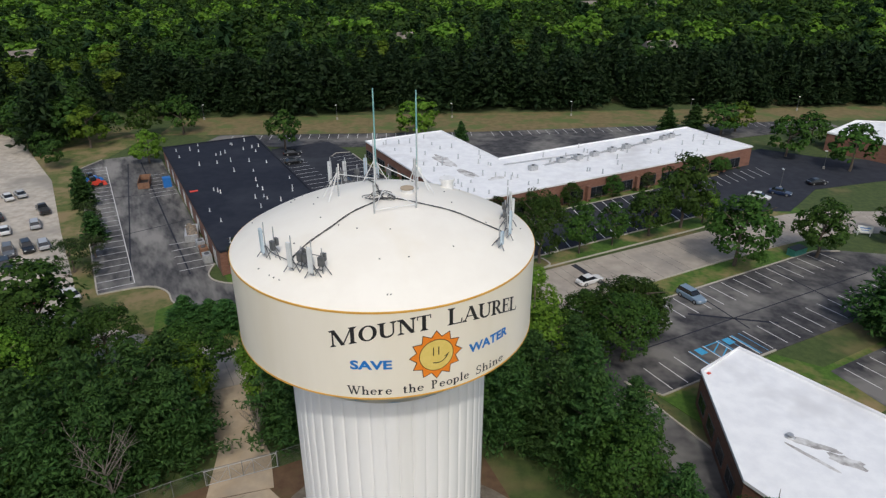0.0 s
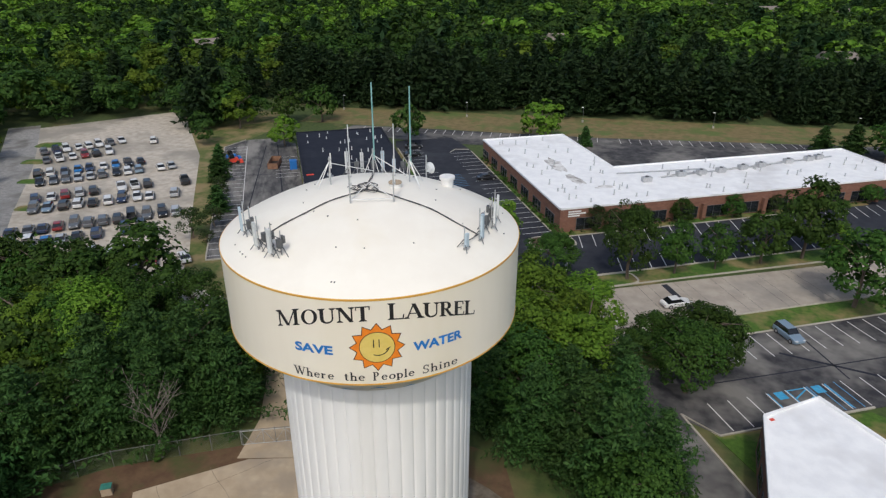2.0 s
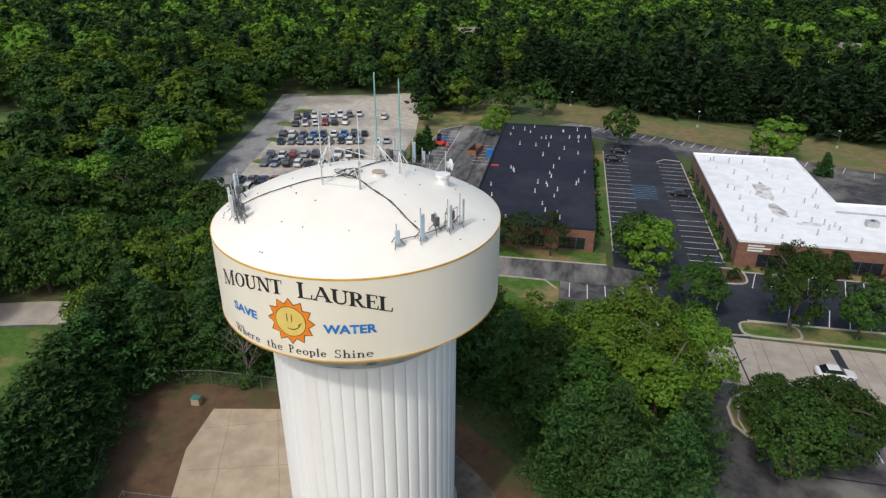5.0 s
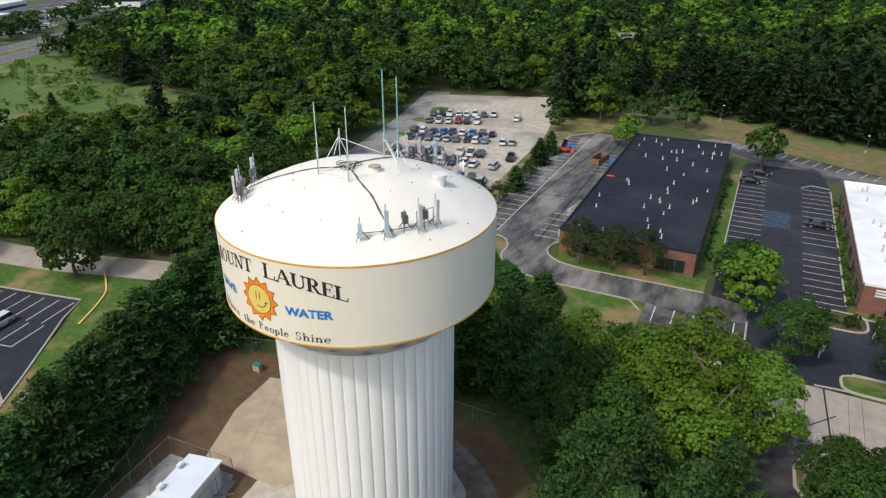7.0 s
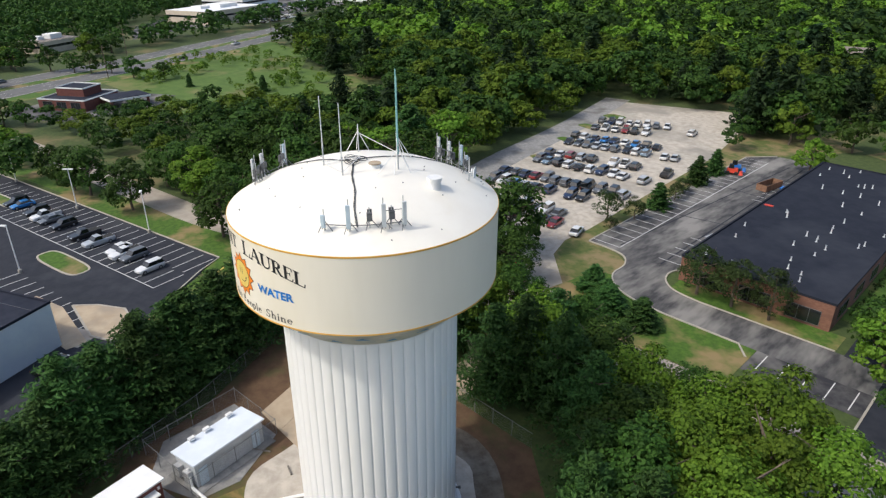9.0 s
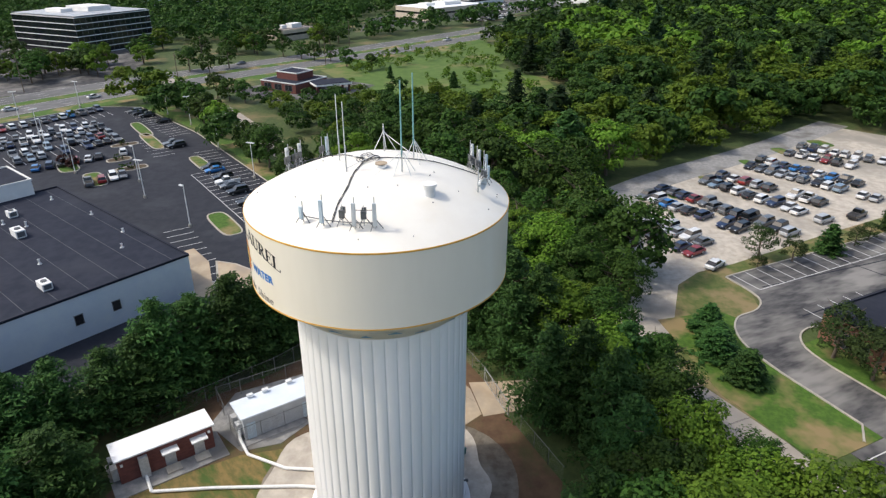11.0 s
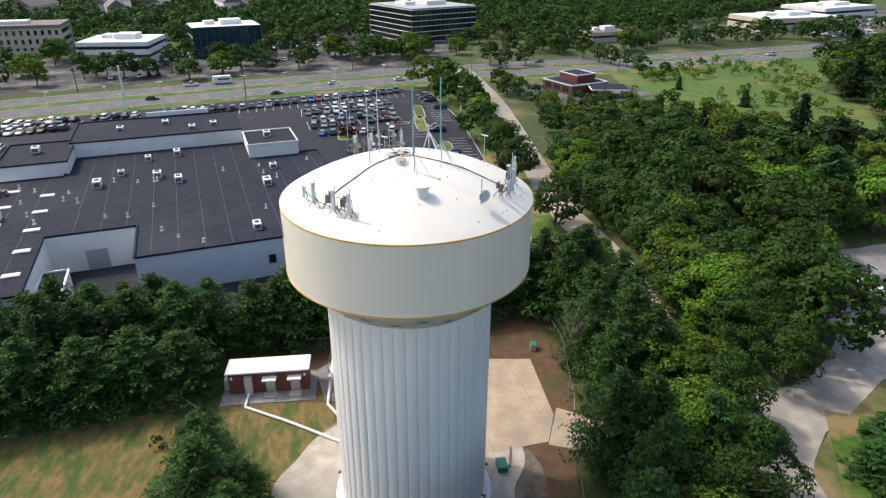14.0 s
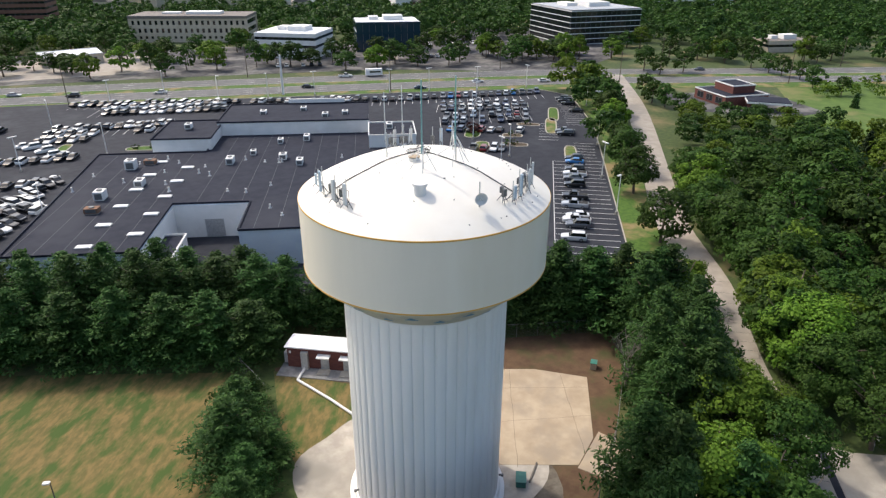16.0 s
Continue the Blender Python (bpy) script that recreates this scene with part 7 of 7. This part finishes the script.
# office park
for x, y, kind, colour, turn in ((68.7, 134.1, "sedan", "white", -35), (74.4, 136.6, "sedan", "dark blue", -35), (86, 143.4, "sedan", "black", 10), (38.7, 89.6, "suv", "pale blue", -62), (-39.3, 165.6, "sedan", "black", 20), (23.9, 94.9, "sedan", "white", 28.5)):
    car(x, y, radians(turn), kind, colour, "on the office car park" if colour != "white" or x > 60 else "on the concrete road", "parked cars")
car(*UV(55.8, 135), A_UV, "sedan", "black", "between the offices")
car(*UV(42.6, 157), A_UV, "sedan", "black", "between the offices")
car(*UV(69, 23.5), A_UV, "sedan", "grey", "on the lower lot")
for x, y, a, k, c in ((-135, -108, 147, "sedan", "dark blue"), (-160, -102, 147, "sedan", "white"), (-105, -138, 147, "sedan", "black"), (-60, -165, -33, "sedan", "white"), (-35, -180, -33, "suv", "black"), (-128, -146, 147, "pickup", "white"), (-180, -85, 147, "sedan", "white"), (-290, 8, 140, "sedan", "black"), (-330, 32, 140, "pickup", "white"), (-250, -56, -40, "sedan", "grey"), (-20, -195, 147, "sedan", "silver"), (5, -205, -33, "suv", "black"), (-385, 62, 145, "sedan", "black"), (-440, 94, 145, "sedan", "white")):
    car(x, y, radians(a), k, c, "on the highway", "cars on the highway")
camper = thing("camper_van", "white camper van on the highway", "camper van", (-138, -140, 0.05), radians(147))
part("body", MB().box((0, 0, 0.5), (7.0, 2.4, 2.5), 0, None, 0.96), M_WHITEMETAL, camper)
part("window", MB().box((0.5, 0, 1.6), (4.5, 2.44, 0.6)), M_GLASS, camper)
for px in (2.4, -2.2):
    part("wheel", MB().tube((px, -1.1, 0.42), (px, 1.1, 0.42), 0.42, 14), M_TYRE, camper)
far_cars = {"pale": MB(), "dark": MB()}


def far_row(a, b, step, fill, face):
    """Cars too far off to be told apart, joined into two masses."""
    d = Vector((b[0] - a[0], b[1] - a[1]))
    n = max(1, round(d.length / step))
    for i in range(n + 1):
        if rnd.random() < fill:
            m = Matrix.Translation((a[0] + d.x * i / n, a[1] + d.y * i / n, 0.1)) @ Matrix.Rotation(radians(face + rnd.choice((0, 180))), 4, "Z")
            mb = far_cars[rnd.choice(("pale", "dark"))]
            st = CARS[rnd.choice(("sedan", "suv"))]
            mb.add([m @ v.co for v in st["body"].vertices], [tuple(p.vertices) for p in st["body"].polygons])
            mb.add([m @ v.co for v in st["roof"].vertices], [tuple(p.vertices) for p in st["roof"].polygons])
            far_cars["dark"].add([m @ v.co for v in st["cab"].vertices], [tuple(p.vertices) for p in st["cab"].polygons])


for a, b in (((-470, 50), (-600, 120)), ((-480, 40), (-620, 112)), ((-450, 30), (-560, 60)), ((-455, 18), (-600, 70)), ((-470, 0), (-620, 60)), ((-420, 48), (-455, 72)), ((-425, 40), (-470, 70)), ((-160, -170), (-190, -158)), ((-210, -190), (-250, -170)), ((-120, -185), (-135, -175))):
    far_row(a, b, 3.4, 0.8, 60)
for a, b, f in FAR_ROWS:
    far_row(a, b, 2.9, f, math.degrees(math.atan2(b[1] - a[1], b[0] - a[0])) + 75)
one("far_pale_cars", far_cars["pale"], M_WHITEMETAL, "rows of pale cars on far dealer lots", "cars", kind="stuff")
one("far_dark_cars", far_cars["dark"], M_CARGLASS, "rows of dark cars on far dealer lots", "cars", kind="stuff")

# skips, containers and bins on the west car park
sk = thing("skip", "open rust-edged black steel skip", "skip", (*UV(8, 157.6), 0.05), A_UV + radians(80))
part("floor", MB().box((0, 0, 0.1), (6.2, 2.2, 0.1)), M_BLACK, sk)
for c, s in (((0, 1.15, 0.1), (6.4, 0.12, 1.4)), ((0, -1.15, 0.1), (6.4, 0.12, 1.4)), ((3.15, 0, 0.1), (0.12, 2.2, 1.4)), ((-3.15, 0, 0.1), (0.12, 2.2, 1.4))):
    part("side", MB().box(c, s), M_RUST, sk)
sk2 = thing("skip", "grey steel skip filled with debris", "skip", (*UV(12.5, 122), 0.05), A_UV + radians(80))
part("body", MB().box((0, 0, 0.1), (5.6, 2.3, 1.3), 0, None, 1.03), M_STEEL, sk2)
part("debris", MB().box((0, 0, 1.4), (5.0, 1.9, 0.4), 0.1, None, 0.5).box((1, 0.3, 1.4), (1.6, 1.2, 0.9), 0.5, None, 0.4), M_JUNK, sk2, "heaped mixed debris")
bin_ = thing("blue_container", "bright blue plastic container by the wall", "container", (*UV(12.4, 154), 0.05), A_UV)
part("body", MB().box((0, 0, 0), (1.7, 1.7, 2.0), 0, None, 0.96), M_BLUEPLASTIC, bin_)
part("lid", MB().box((0, 0, 2.002), (1.75, 1.75, 0.15)), M_BLUEPLASTIC, bin_)
for u, v, m, lab in ((-2.0, 161.6, M_RED, "red orange skid loader on the west lot"), (-2.5, 164.6, M_BLUEPLASTIC, "blue machine on the west lot")):
    ob = thing("loader", lab, "loader", (*UV(u, v), 0.05), A_UV + 0.3)
    part("body", MB().box((0, 0, 0.5), (2.6, 1.6, 1.0), 0, None, 0.85), m, ob)
    part("cab", MB().box((-0.3, 0, 1.5), (1.2, 1.2, 0.9), 0, None, 0.85), M_CARGLASS, ob)
    for px in (0.9, -0.9):
        part("wheel", MB().tube((px, -0.95, 0.45), (px, 0.95, 0.45), 0.45, 12), M_TYRE, ob)
    part("bucket", MB().box((1.9, 0, 0.15), (0.9, 1.7, 0.7), 0, None, 0.7), m, ob)
for i in range(3):
    rooftop_unit(*UV(13.0, 116 - 3.2 * i), 0.05, A_UV, (1.4, 2.0, 1.4), "weathered ground air unit beside the brick wall", M_RUST if i == 1 else M_STEEL)
bx = thing("utility_box", "dark green dumpster on the car park island", "dumpster", (*UV(106, 63), 0.05), A_UV)
part("body", MB().box((0, 0, 0), (3.2, 1.6, 1.3)), M_GREENBOX, bx)
part("lid", MB().box((0, 0, 1.302), (3.2, 1.65, 0.1)), M_BLACK, bx)
for x, y, turn, w in ((79.9, 114.2, -20, 2.6), (6.6, 103, 100, 2.4)):
    ob = thing("sign_board", "white two-post sign board on the lawn", "sign", (x, y, 0.05), radians(turn))
    part("board", MB().box((0, 0, 0.6), (w, 0.14, 1.4)), M_WHITEMETAL, ob)
    part("bars", MB().box((0, 0, 1.5), (w * 0.7, 0.16, 0.18)).box((0, 0, 1.1), (w * 0.5, 0.16, 0.12)), M_BLUE, ob, "blue lettering as plain bars")
    for s in (-1, 1):
        part("post", MB().box((s * w * 0.4, 0, 0), (0.12, 0.12, 1.2)), M_WHITEMETAL, ob)


st = thing("stop_sign", "red stop sign on a thin post by the road", "sign", (-45.2, 72.4, 0.05), radians(60))
part("post", MB().tube((0, 0, 0), (0, 0, 2.6), 0.04, 6), M_STEEL, st)
part("plate", MB().tube((0, 0.05, 2.3), (0, 0.09, 2.3), 0.40, 8), M_RED, st, "red eight-sided plate")
for x, y in ((-43.2, 71.0), (15.2, 84.6)):
    st = thing("road_sign", "small white road sign on a thin post", "sign", (x, y, 0.05), radians(60))
    part("post", MB().tube((0, 0, 0), (0, 0, 2.0), 0.04, 6), M_STEEL, st)
    part("plate", MB().box((0, 0.07, 1.4), (0.6, 0.04, 0.6)), M_WHITEMETAL, st)


# ---------------------------------------------------------------- poles
def light_pole(x, y, h, turn=0.0, heads=1, label="white lamp post with a flat head"):
    ob = thing("street_lamp", label, "street lamp", (x, y, 0), turn, "lamp posts")
    part("base", MB().tube((0, 0, 0), (0, 0, 0.7), 0.3, 10), M_KERB, ob)
    slim = label.startswith("dark")
    part("pole", MB().tube((0, 0, 0.6), (0, 0, h), 0.07 if slim else 0.11, 8, 0.05 if slim else 0.07), M_DARKSTEEL if slim else M_WHITEMETAL, ob)
    for s in range(heads):
        k = 1 if s == 0 else -1
        part("lamp_head", MB().box((0.3 * k, 0, h - 0.05), (0.6, 0.34, 0.16)) if slim else MB().box((0.55 * k, 0, h - 0.05), (1.0, 0.42, 0.18)), M_WHITEMETAL, ob)
    return ob


for x, y in ((-81.6, 12.9), (-99, -2.5), (-121, -19), (-145.9, -36.6), (-158, -49), (-16.8, -137.1), (-19.8, -100), (-60.6, -163), (-70.1, -140), (-85.4, -133), (-99.2, -124.5), (-122, -110), (-134.2, -102), (-149.3, -92), (-165.7, -82), (-40, -157), (-118, -64), (-100, -46), (-112, -55), (-128, -72), (-70, -6), (-85, -22), (-95, -28), (0, -100), (5, -60)):
    light_pole(x, y, 8.5, rnd.uniform(0, 6.28), 2 if rnd.random() < 0.5 else 1)
for x, y in ((-33.2, 203.6), (2.8, 206), (41, 209), (-74.7, 203), (80.5, 213), (117.3, 217), (76.1, 140.3), (93.5, 154.7), (24.9, 22.1)):
    light_pole(x, y, 4.6 if y > 100 else 6.0, rnd.uniform(0, 6.28), 1, "dark lamp post with a pale head")
for i, p in enumerate(HIGHWAY[5:28:2]):
    q = HIGHWAY[6 + 2 * i]
    d = Vector((q[0] - p[0], q[1] - p[1])).normalized()
    for side in (-1, 1):
        if (i + (side > 0)) % 2:
            continue
        ob = thing("utility_pole", "tall brown wooden utility pole with cross arm", "utility pole", (p[0] - d.y * 19 * side, p[1] + d.x * 19 * side, 0), math.atan2(d.y, d.x), "utility poles")
        part("pole", MB().tube((0, 0, -0.1), (0, 0, 13), 0.17, 8, 0.11), M_BARK, ob)
        part("cross_arm", MB().box((0, 0, 12), (0.12, 2.4, 0.14)), M_BARK, ob)
pyl = thing("pole_sign", "tall white pole sign in front of the dealership", "sign", (-92, -134, 0))
part("pole", MB().box((0, 0, 0), (0.8, 0.8, 14), radians(55), None, 0.7), M_WHITEMETAL, pyl)
marks_h = MB()
for line_off in (-9.2, 9.2):
    for i in range(len(HIGHWAY) - 1):
        a, b = Vector(HIGHWAY[i]), Vector(HIGHWAY[i + 1])
        d = (b - a).normalized()
        n = Vector((-d.y, d.x))
        for off in (-1.8, 1.8):
            m = int((b - a).length / 12)
            for j in range(m):
                s = a + d * (12 * j) + n * (line_off + off)
                stripe(marks_h, s, s + d * 3.5, 0.09, 0.056)
        for off in (-5.7, 5.7):
            stripe(marks_h, a + n * (line_off + off), b + n * (line_off + off), 0.08, 0.056)
one("lane_lines", marks_h, M_LINE, "white dashed and edge lines of the highway", "road marking", kind="structure")
tar = MB()
for (x1, y1), (x2, y2), w in (((22.5, 101.5), (27.6, 91.6), 0.55), ((10.5, 96), (16.5, 86), 0.1), ((14, 92), (12, 84), 0.08), ((-39.6, 66.6), (-26.4, 75.8), 0.4), ((51, 115), (56, 104), 0.1)):
    stripe(tar, (x1, y1), (x2, y2), w, 0.112)
one("tar_seams", tar, M_ASPHALT_NEW, "dark tar repair strips across the concrete road", "road marking", kind="structure")
# dealership and far stall lines
line_row("stall_lines_8", [((-66.3, 24.6), (-109, -9.5), 6.2, 2.74, 0), ((-61.5, 20), (-104, -13.8), 5.6, 2.74, 0, True), ((-50, 9), (-70, -6), 5.0), ((-110.5, -12), (-121, -20), 5.5), ((-117, -29), (-131, -40), 5.6), ((-137, -33), (-165, -60), 6.5)])
line_row("stall_lines_9", [((-160, -70), (-108, -102), 5.4, 2.74, 1), ((-143, -62), (-118, -80), 5.2, 2.74, 1), ((-143, -62), (-118, -80), -5.2, 2.74, -1), ((-132, -52), (-107, -67), 5.2, 2.74, 1), ((-132, -52), (-107, -67), -5.2, 2.74, -1)])
line_row("stall_lines_10", [((-68, -130), (-32, -149), 5.2, 2.74, 1), ((-68, -130), (-32, -149), -5.2, 2.74, -1), ((-43, -117), (-13, -131), 5.2, 2.74, 1), ((-43, -117), (-13, -131), -5.2, 2.74, -1), ((16, -58), (0, -82), 5, 2.74, 0), ((-108, -106), (-31, -164), 5, 2.74, 1)])
line_row("stall_lines_11", [(UV(71, 45), UV(75, 45), 5, 1.2), (UV(45.9, 140), UV(45.9, 132), 5.0, 1.2)], M_BLUE_LINE, "blue painted accessible stall lines")


# ---------------------------------------------------------------- far buildings
def banded_office(name, label, at, turn, size, floors, wall, glass, roof, share=0.5, pier=0.14, pier_mat=None):
    L, W, H = size
    ob = thing(name, label, "building", at, turn)
    part("core", MB().box((0, 0, 0), (L - 0.6, W - 0.6, H - 0.1)), glass, ob, "dark glazing")
    fh = H / floors
    for i in range(floors + 1):
        z = i * fh - (fh * share * 0.5 if i else 0)
        part("spandrel", MB().box((0, 0, max(z, 0)), (L, W, min(fh * share, H - z + 0.6))), wall, ob)
    part("roof", MB().box((0, 0, H + 0.604), (L - 0.8, W - 0.8, 0.1)), roof, ob)
    part("plant_room", MB().box((L * 0.1, 0, H + 0.7), (L * 0.3, W * 0.35, 2.2)).box((-L * 0.2, W * 0.1, H + 0.7), (L * 0.15, W * 0.25, 1.6)), M_WALLWHITE, ob)
    for i in range(int(L / 3) + 1):
        x = -L / 2 + 0.2 + i * (L - 0.4) / int(L / 3)
        for s in (-1, 1):
            part("mullion", MB().box((x, s * (W / 2 - 0.28), 0), (pier, 0.1 if pier < 1 else 0.5, H)), pier_mat or M_DARKSTEEL, ob)
    return ob


ht = radians(147)
banded_office("office_block", "white three-storey office with ribbon windows", (-146, -212, 0), ht + radians(-20), (30, 26, 10.5), 3, M_WALLWHITE, M_GLASS, M_ROOFWHITE, 0.62)
banded_office("glass_office", "dark blue glass office with a white roof", (-190, -196, 0), ht, (32, 22, 13.5), 3, M_GLASSBLUE, M_GLASSBLUE, M_ROOFWHITE, 0.2)
banded_office("black_office", "dark six-storey office with white floor bands", (-298, -152, 0), ht + radians(10), (44, 46, 17), 6, M_WHITEMETAL, M_GLASS, M_STEEL, 0.11)
hotel = banded_office("hotel", "tan four-storey hotel with a brown roof band", (-133, -294, 0), ht + radians(-8), (62, 24, 12), 3, M_TAN, M_GLASS, M_SHINGLE, 0.45, 1.7, M_TAN)
part("roof_band", MB().box((0, 0, 12.2), (63, 25, 1.4)), M_SHINGLE, hotel)
rest = parapet_building("restaurant", "low tan restaurant with a pale roof", [(-43, -250), (-68, -248), (-71, -266), (-46, -268)], 4.5, M_TAN, M_ROOFWHITE, M_ROOFWHITE)
for t_ in (0.2, 0.5, 0.8):
    wall_window(rest, Vector((-68, -248)).lerp(Vector((-43, -250)), t_), Vector((-25, 2)), 5, 2.4, 0.4)
bk = [(-190, -16), (-198, -31), (-213, -23), (-205, -8)]
bank = parapet_building("bank_building", "red brick bank with a dark flat roof", bk, 3.7, M_REDBRICK, M_ROOFDARK2, M_WHITEMETAL)
parapet_building("bank_building", "raised brick centre of the bank with white trim", [(-197, -17), (-202, -26), (-210, -22), (-205, -13)], 6.2, M_REDBRICK, M_ROOFDARK2, M_WHITEMETAL)
for t_ in (0.2, 0.5, 0.8):
    wall_window(bank, Vector(bk[0]).lerp(Vector(bk[1]), t_), Vector(bk[0]) - Vector(bk[1]), 3.4, 2.0, 0.8)
cp = thing("bank_canopy", "drive-through canopy with dark roof and white edge", "canopy", (-197, -5, 0), radians(30))
part("roof", MB().box((0, 0, 3.3), (9, 13, 0.2)), M_ROOFDARK2, cp)
part("fascia", MB().box((0, 0, 2.7), (9.4, 13.4, 0.6)), M_WHITEMETAL, cp)
for sx in (-3.8, 3.8):
    for sy in (-6, 6):
        part("column", MB().box((sx, sy, 0), (0.7, 0.7, 2.7)), M_REDBRICK, cp)
banded_office("showroom", "tan car showroom with a white roof", (-455, 22, 0), radians(140), (58, 34, 7.5), 1, M_TAN, M_GLASS, M_ROOFWHITE, 0.55)
banded_office("showroom", "white car showroom far along the highway", (-600, 150, 0), radians(150), (70, 36, 8), 1, M_WALLWHITE, M_GLASS, M_ROOFWHITE, 0.5)
banded_office("showroom", "white low showroom far along the highway", (-560, 40, 0), radians(150), (60, 36, 7), 1, M_WALLWHITE, M_GLASS, M_ROOFWHITE, 0.5)
banded_office("diner", "small dark diner with a pale roof band", (-336, -56, 0), radians(147), (24, 14, 5), 1, M_TAN, M_GLASS, M_SHINGLE, 0.5)
banded_office("brick_block", "orange brick five-storey block", (-80, -420, 0), radians(150), (30, 24, 17), 5, M_BRICK, M_GLASS, M_ROOFWHITE, 0.6)
banded_office("office_block", "pale long office block beyond the trees", (-520, -205, 0), radians(150), (70, 20, 14), 4, M_WALLWHITE, M_GLASS, M_ROOFWHITE, 0.6)


def house(x, y, turn, L, W, H, wall, label="two-storey house with a gabled shingle roof"):
    ob = thing("house", label, "house", (x, y, 0), radians(turn), "far houses")
    part("wall", MB().box((0, 0, 0), (L, W, H)), wall, ob)
    r = W * 0.38
    part("roof", MB().add([(-L / 2 - 0.4, -W / 2 - 0.4, H), (L / 2 + 0.4, -W / 2 - 0.4, H), (L / 2 + 0.4, W / 2 + 0.4, H), (-L / 2 - 0.4, W / 2 + 0.4, H), (-L / 2 - 0.4, 0, H + r), (L / 2 + 0.4, 0, H + r)], [(0, 1, 5, 4), (2, 3, 4, 5), (1, 2, 5), (3, 0, 4), (0, 3, 2, 1)]), M_SHINGLE, ob)
    for s in (-1, 1):
        for i in range(int(L / 4)):
            for z in (1.0, 3.8):
                if z < H - 1.4:
                    part("window", MB().box((-L / 2 + 2 + 4 * i, s * (W / 2 + 0.02), z), (1.4, 0.08, 1.4)), M_GLASS, ob)
    return ob


for x, y, t_, L in ((96, 302, 20, 14), (112, 520, 30, 30), (70, 540, 10, 26), (-167, 270, 40, 12), (150, 505, 60, 24), (-20, 330, 10, 10), (-60, 380, 70, 10)):
    house(x, y, t_, L, 10, 7.5, M_TAN if y > 500 else M_WALLWHITE)
for x, y, t_ in ((-150, -462, 30), (-185, -455, 20), (-225, -425, 30), (-250, -372, 60), (-265, -400, 30), (-292, -385, 40), (-210, -470, 10), (-320, -340, 60)):
    house(x, y, t_, 34, 13, 10, M_TAN if x > -260 else M_WALLWHITE, "long pale townhouse row with gabled roof")
house(-330, -330, 20, 30, 14, 8, M_BRICK)

# trees across the highway, kept off the buildings
BLOCKS = [(-146, -212, 26), (-190, -196, 24), (-298, -152, 36), (-133, -294, 38), (-57, -258, 20), (-455, 22, 36), (-336, -56, 16), (-80, -420, 22), (-520, -205, 40), (-150, -462, 20), (-185, -455, 20), (-225, -425, 20), (-250, -372, 20), (-265, -400, 20), (-292, -385, 20), (-600, 150, 40), (-560, 40, 36), (-320, -340, 18), (-210, -470, 18)]
spots = []
for p in south:
    if any(math.hypot(p[0] - a, p[1] - b) < r for a, b, r in BLOCKS):
        continue
    d = math.hypot(p[0], p[1] - 35)
    keep = 0.24 if d < 330 else 0.72
    if p[0] > -30 and d < 330:
        keep = 0.1
    if rnd.random() < keep:
        if d < 330:
            tree(rnd.choice(("broad", "broad", "bright")), p[0], p[1], rnd.uniform(8, 12), rnd.uniform(4.0, 6.0))
        else:
            spots.append((p[0], p[1], rnd.uniform(0.6, 1.1)))
mass("street_trees", spots, 1, "broad", M_WOODS, "scattered trees round the far offices")
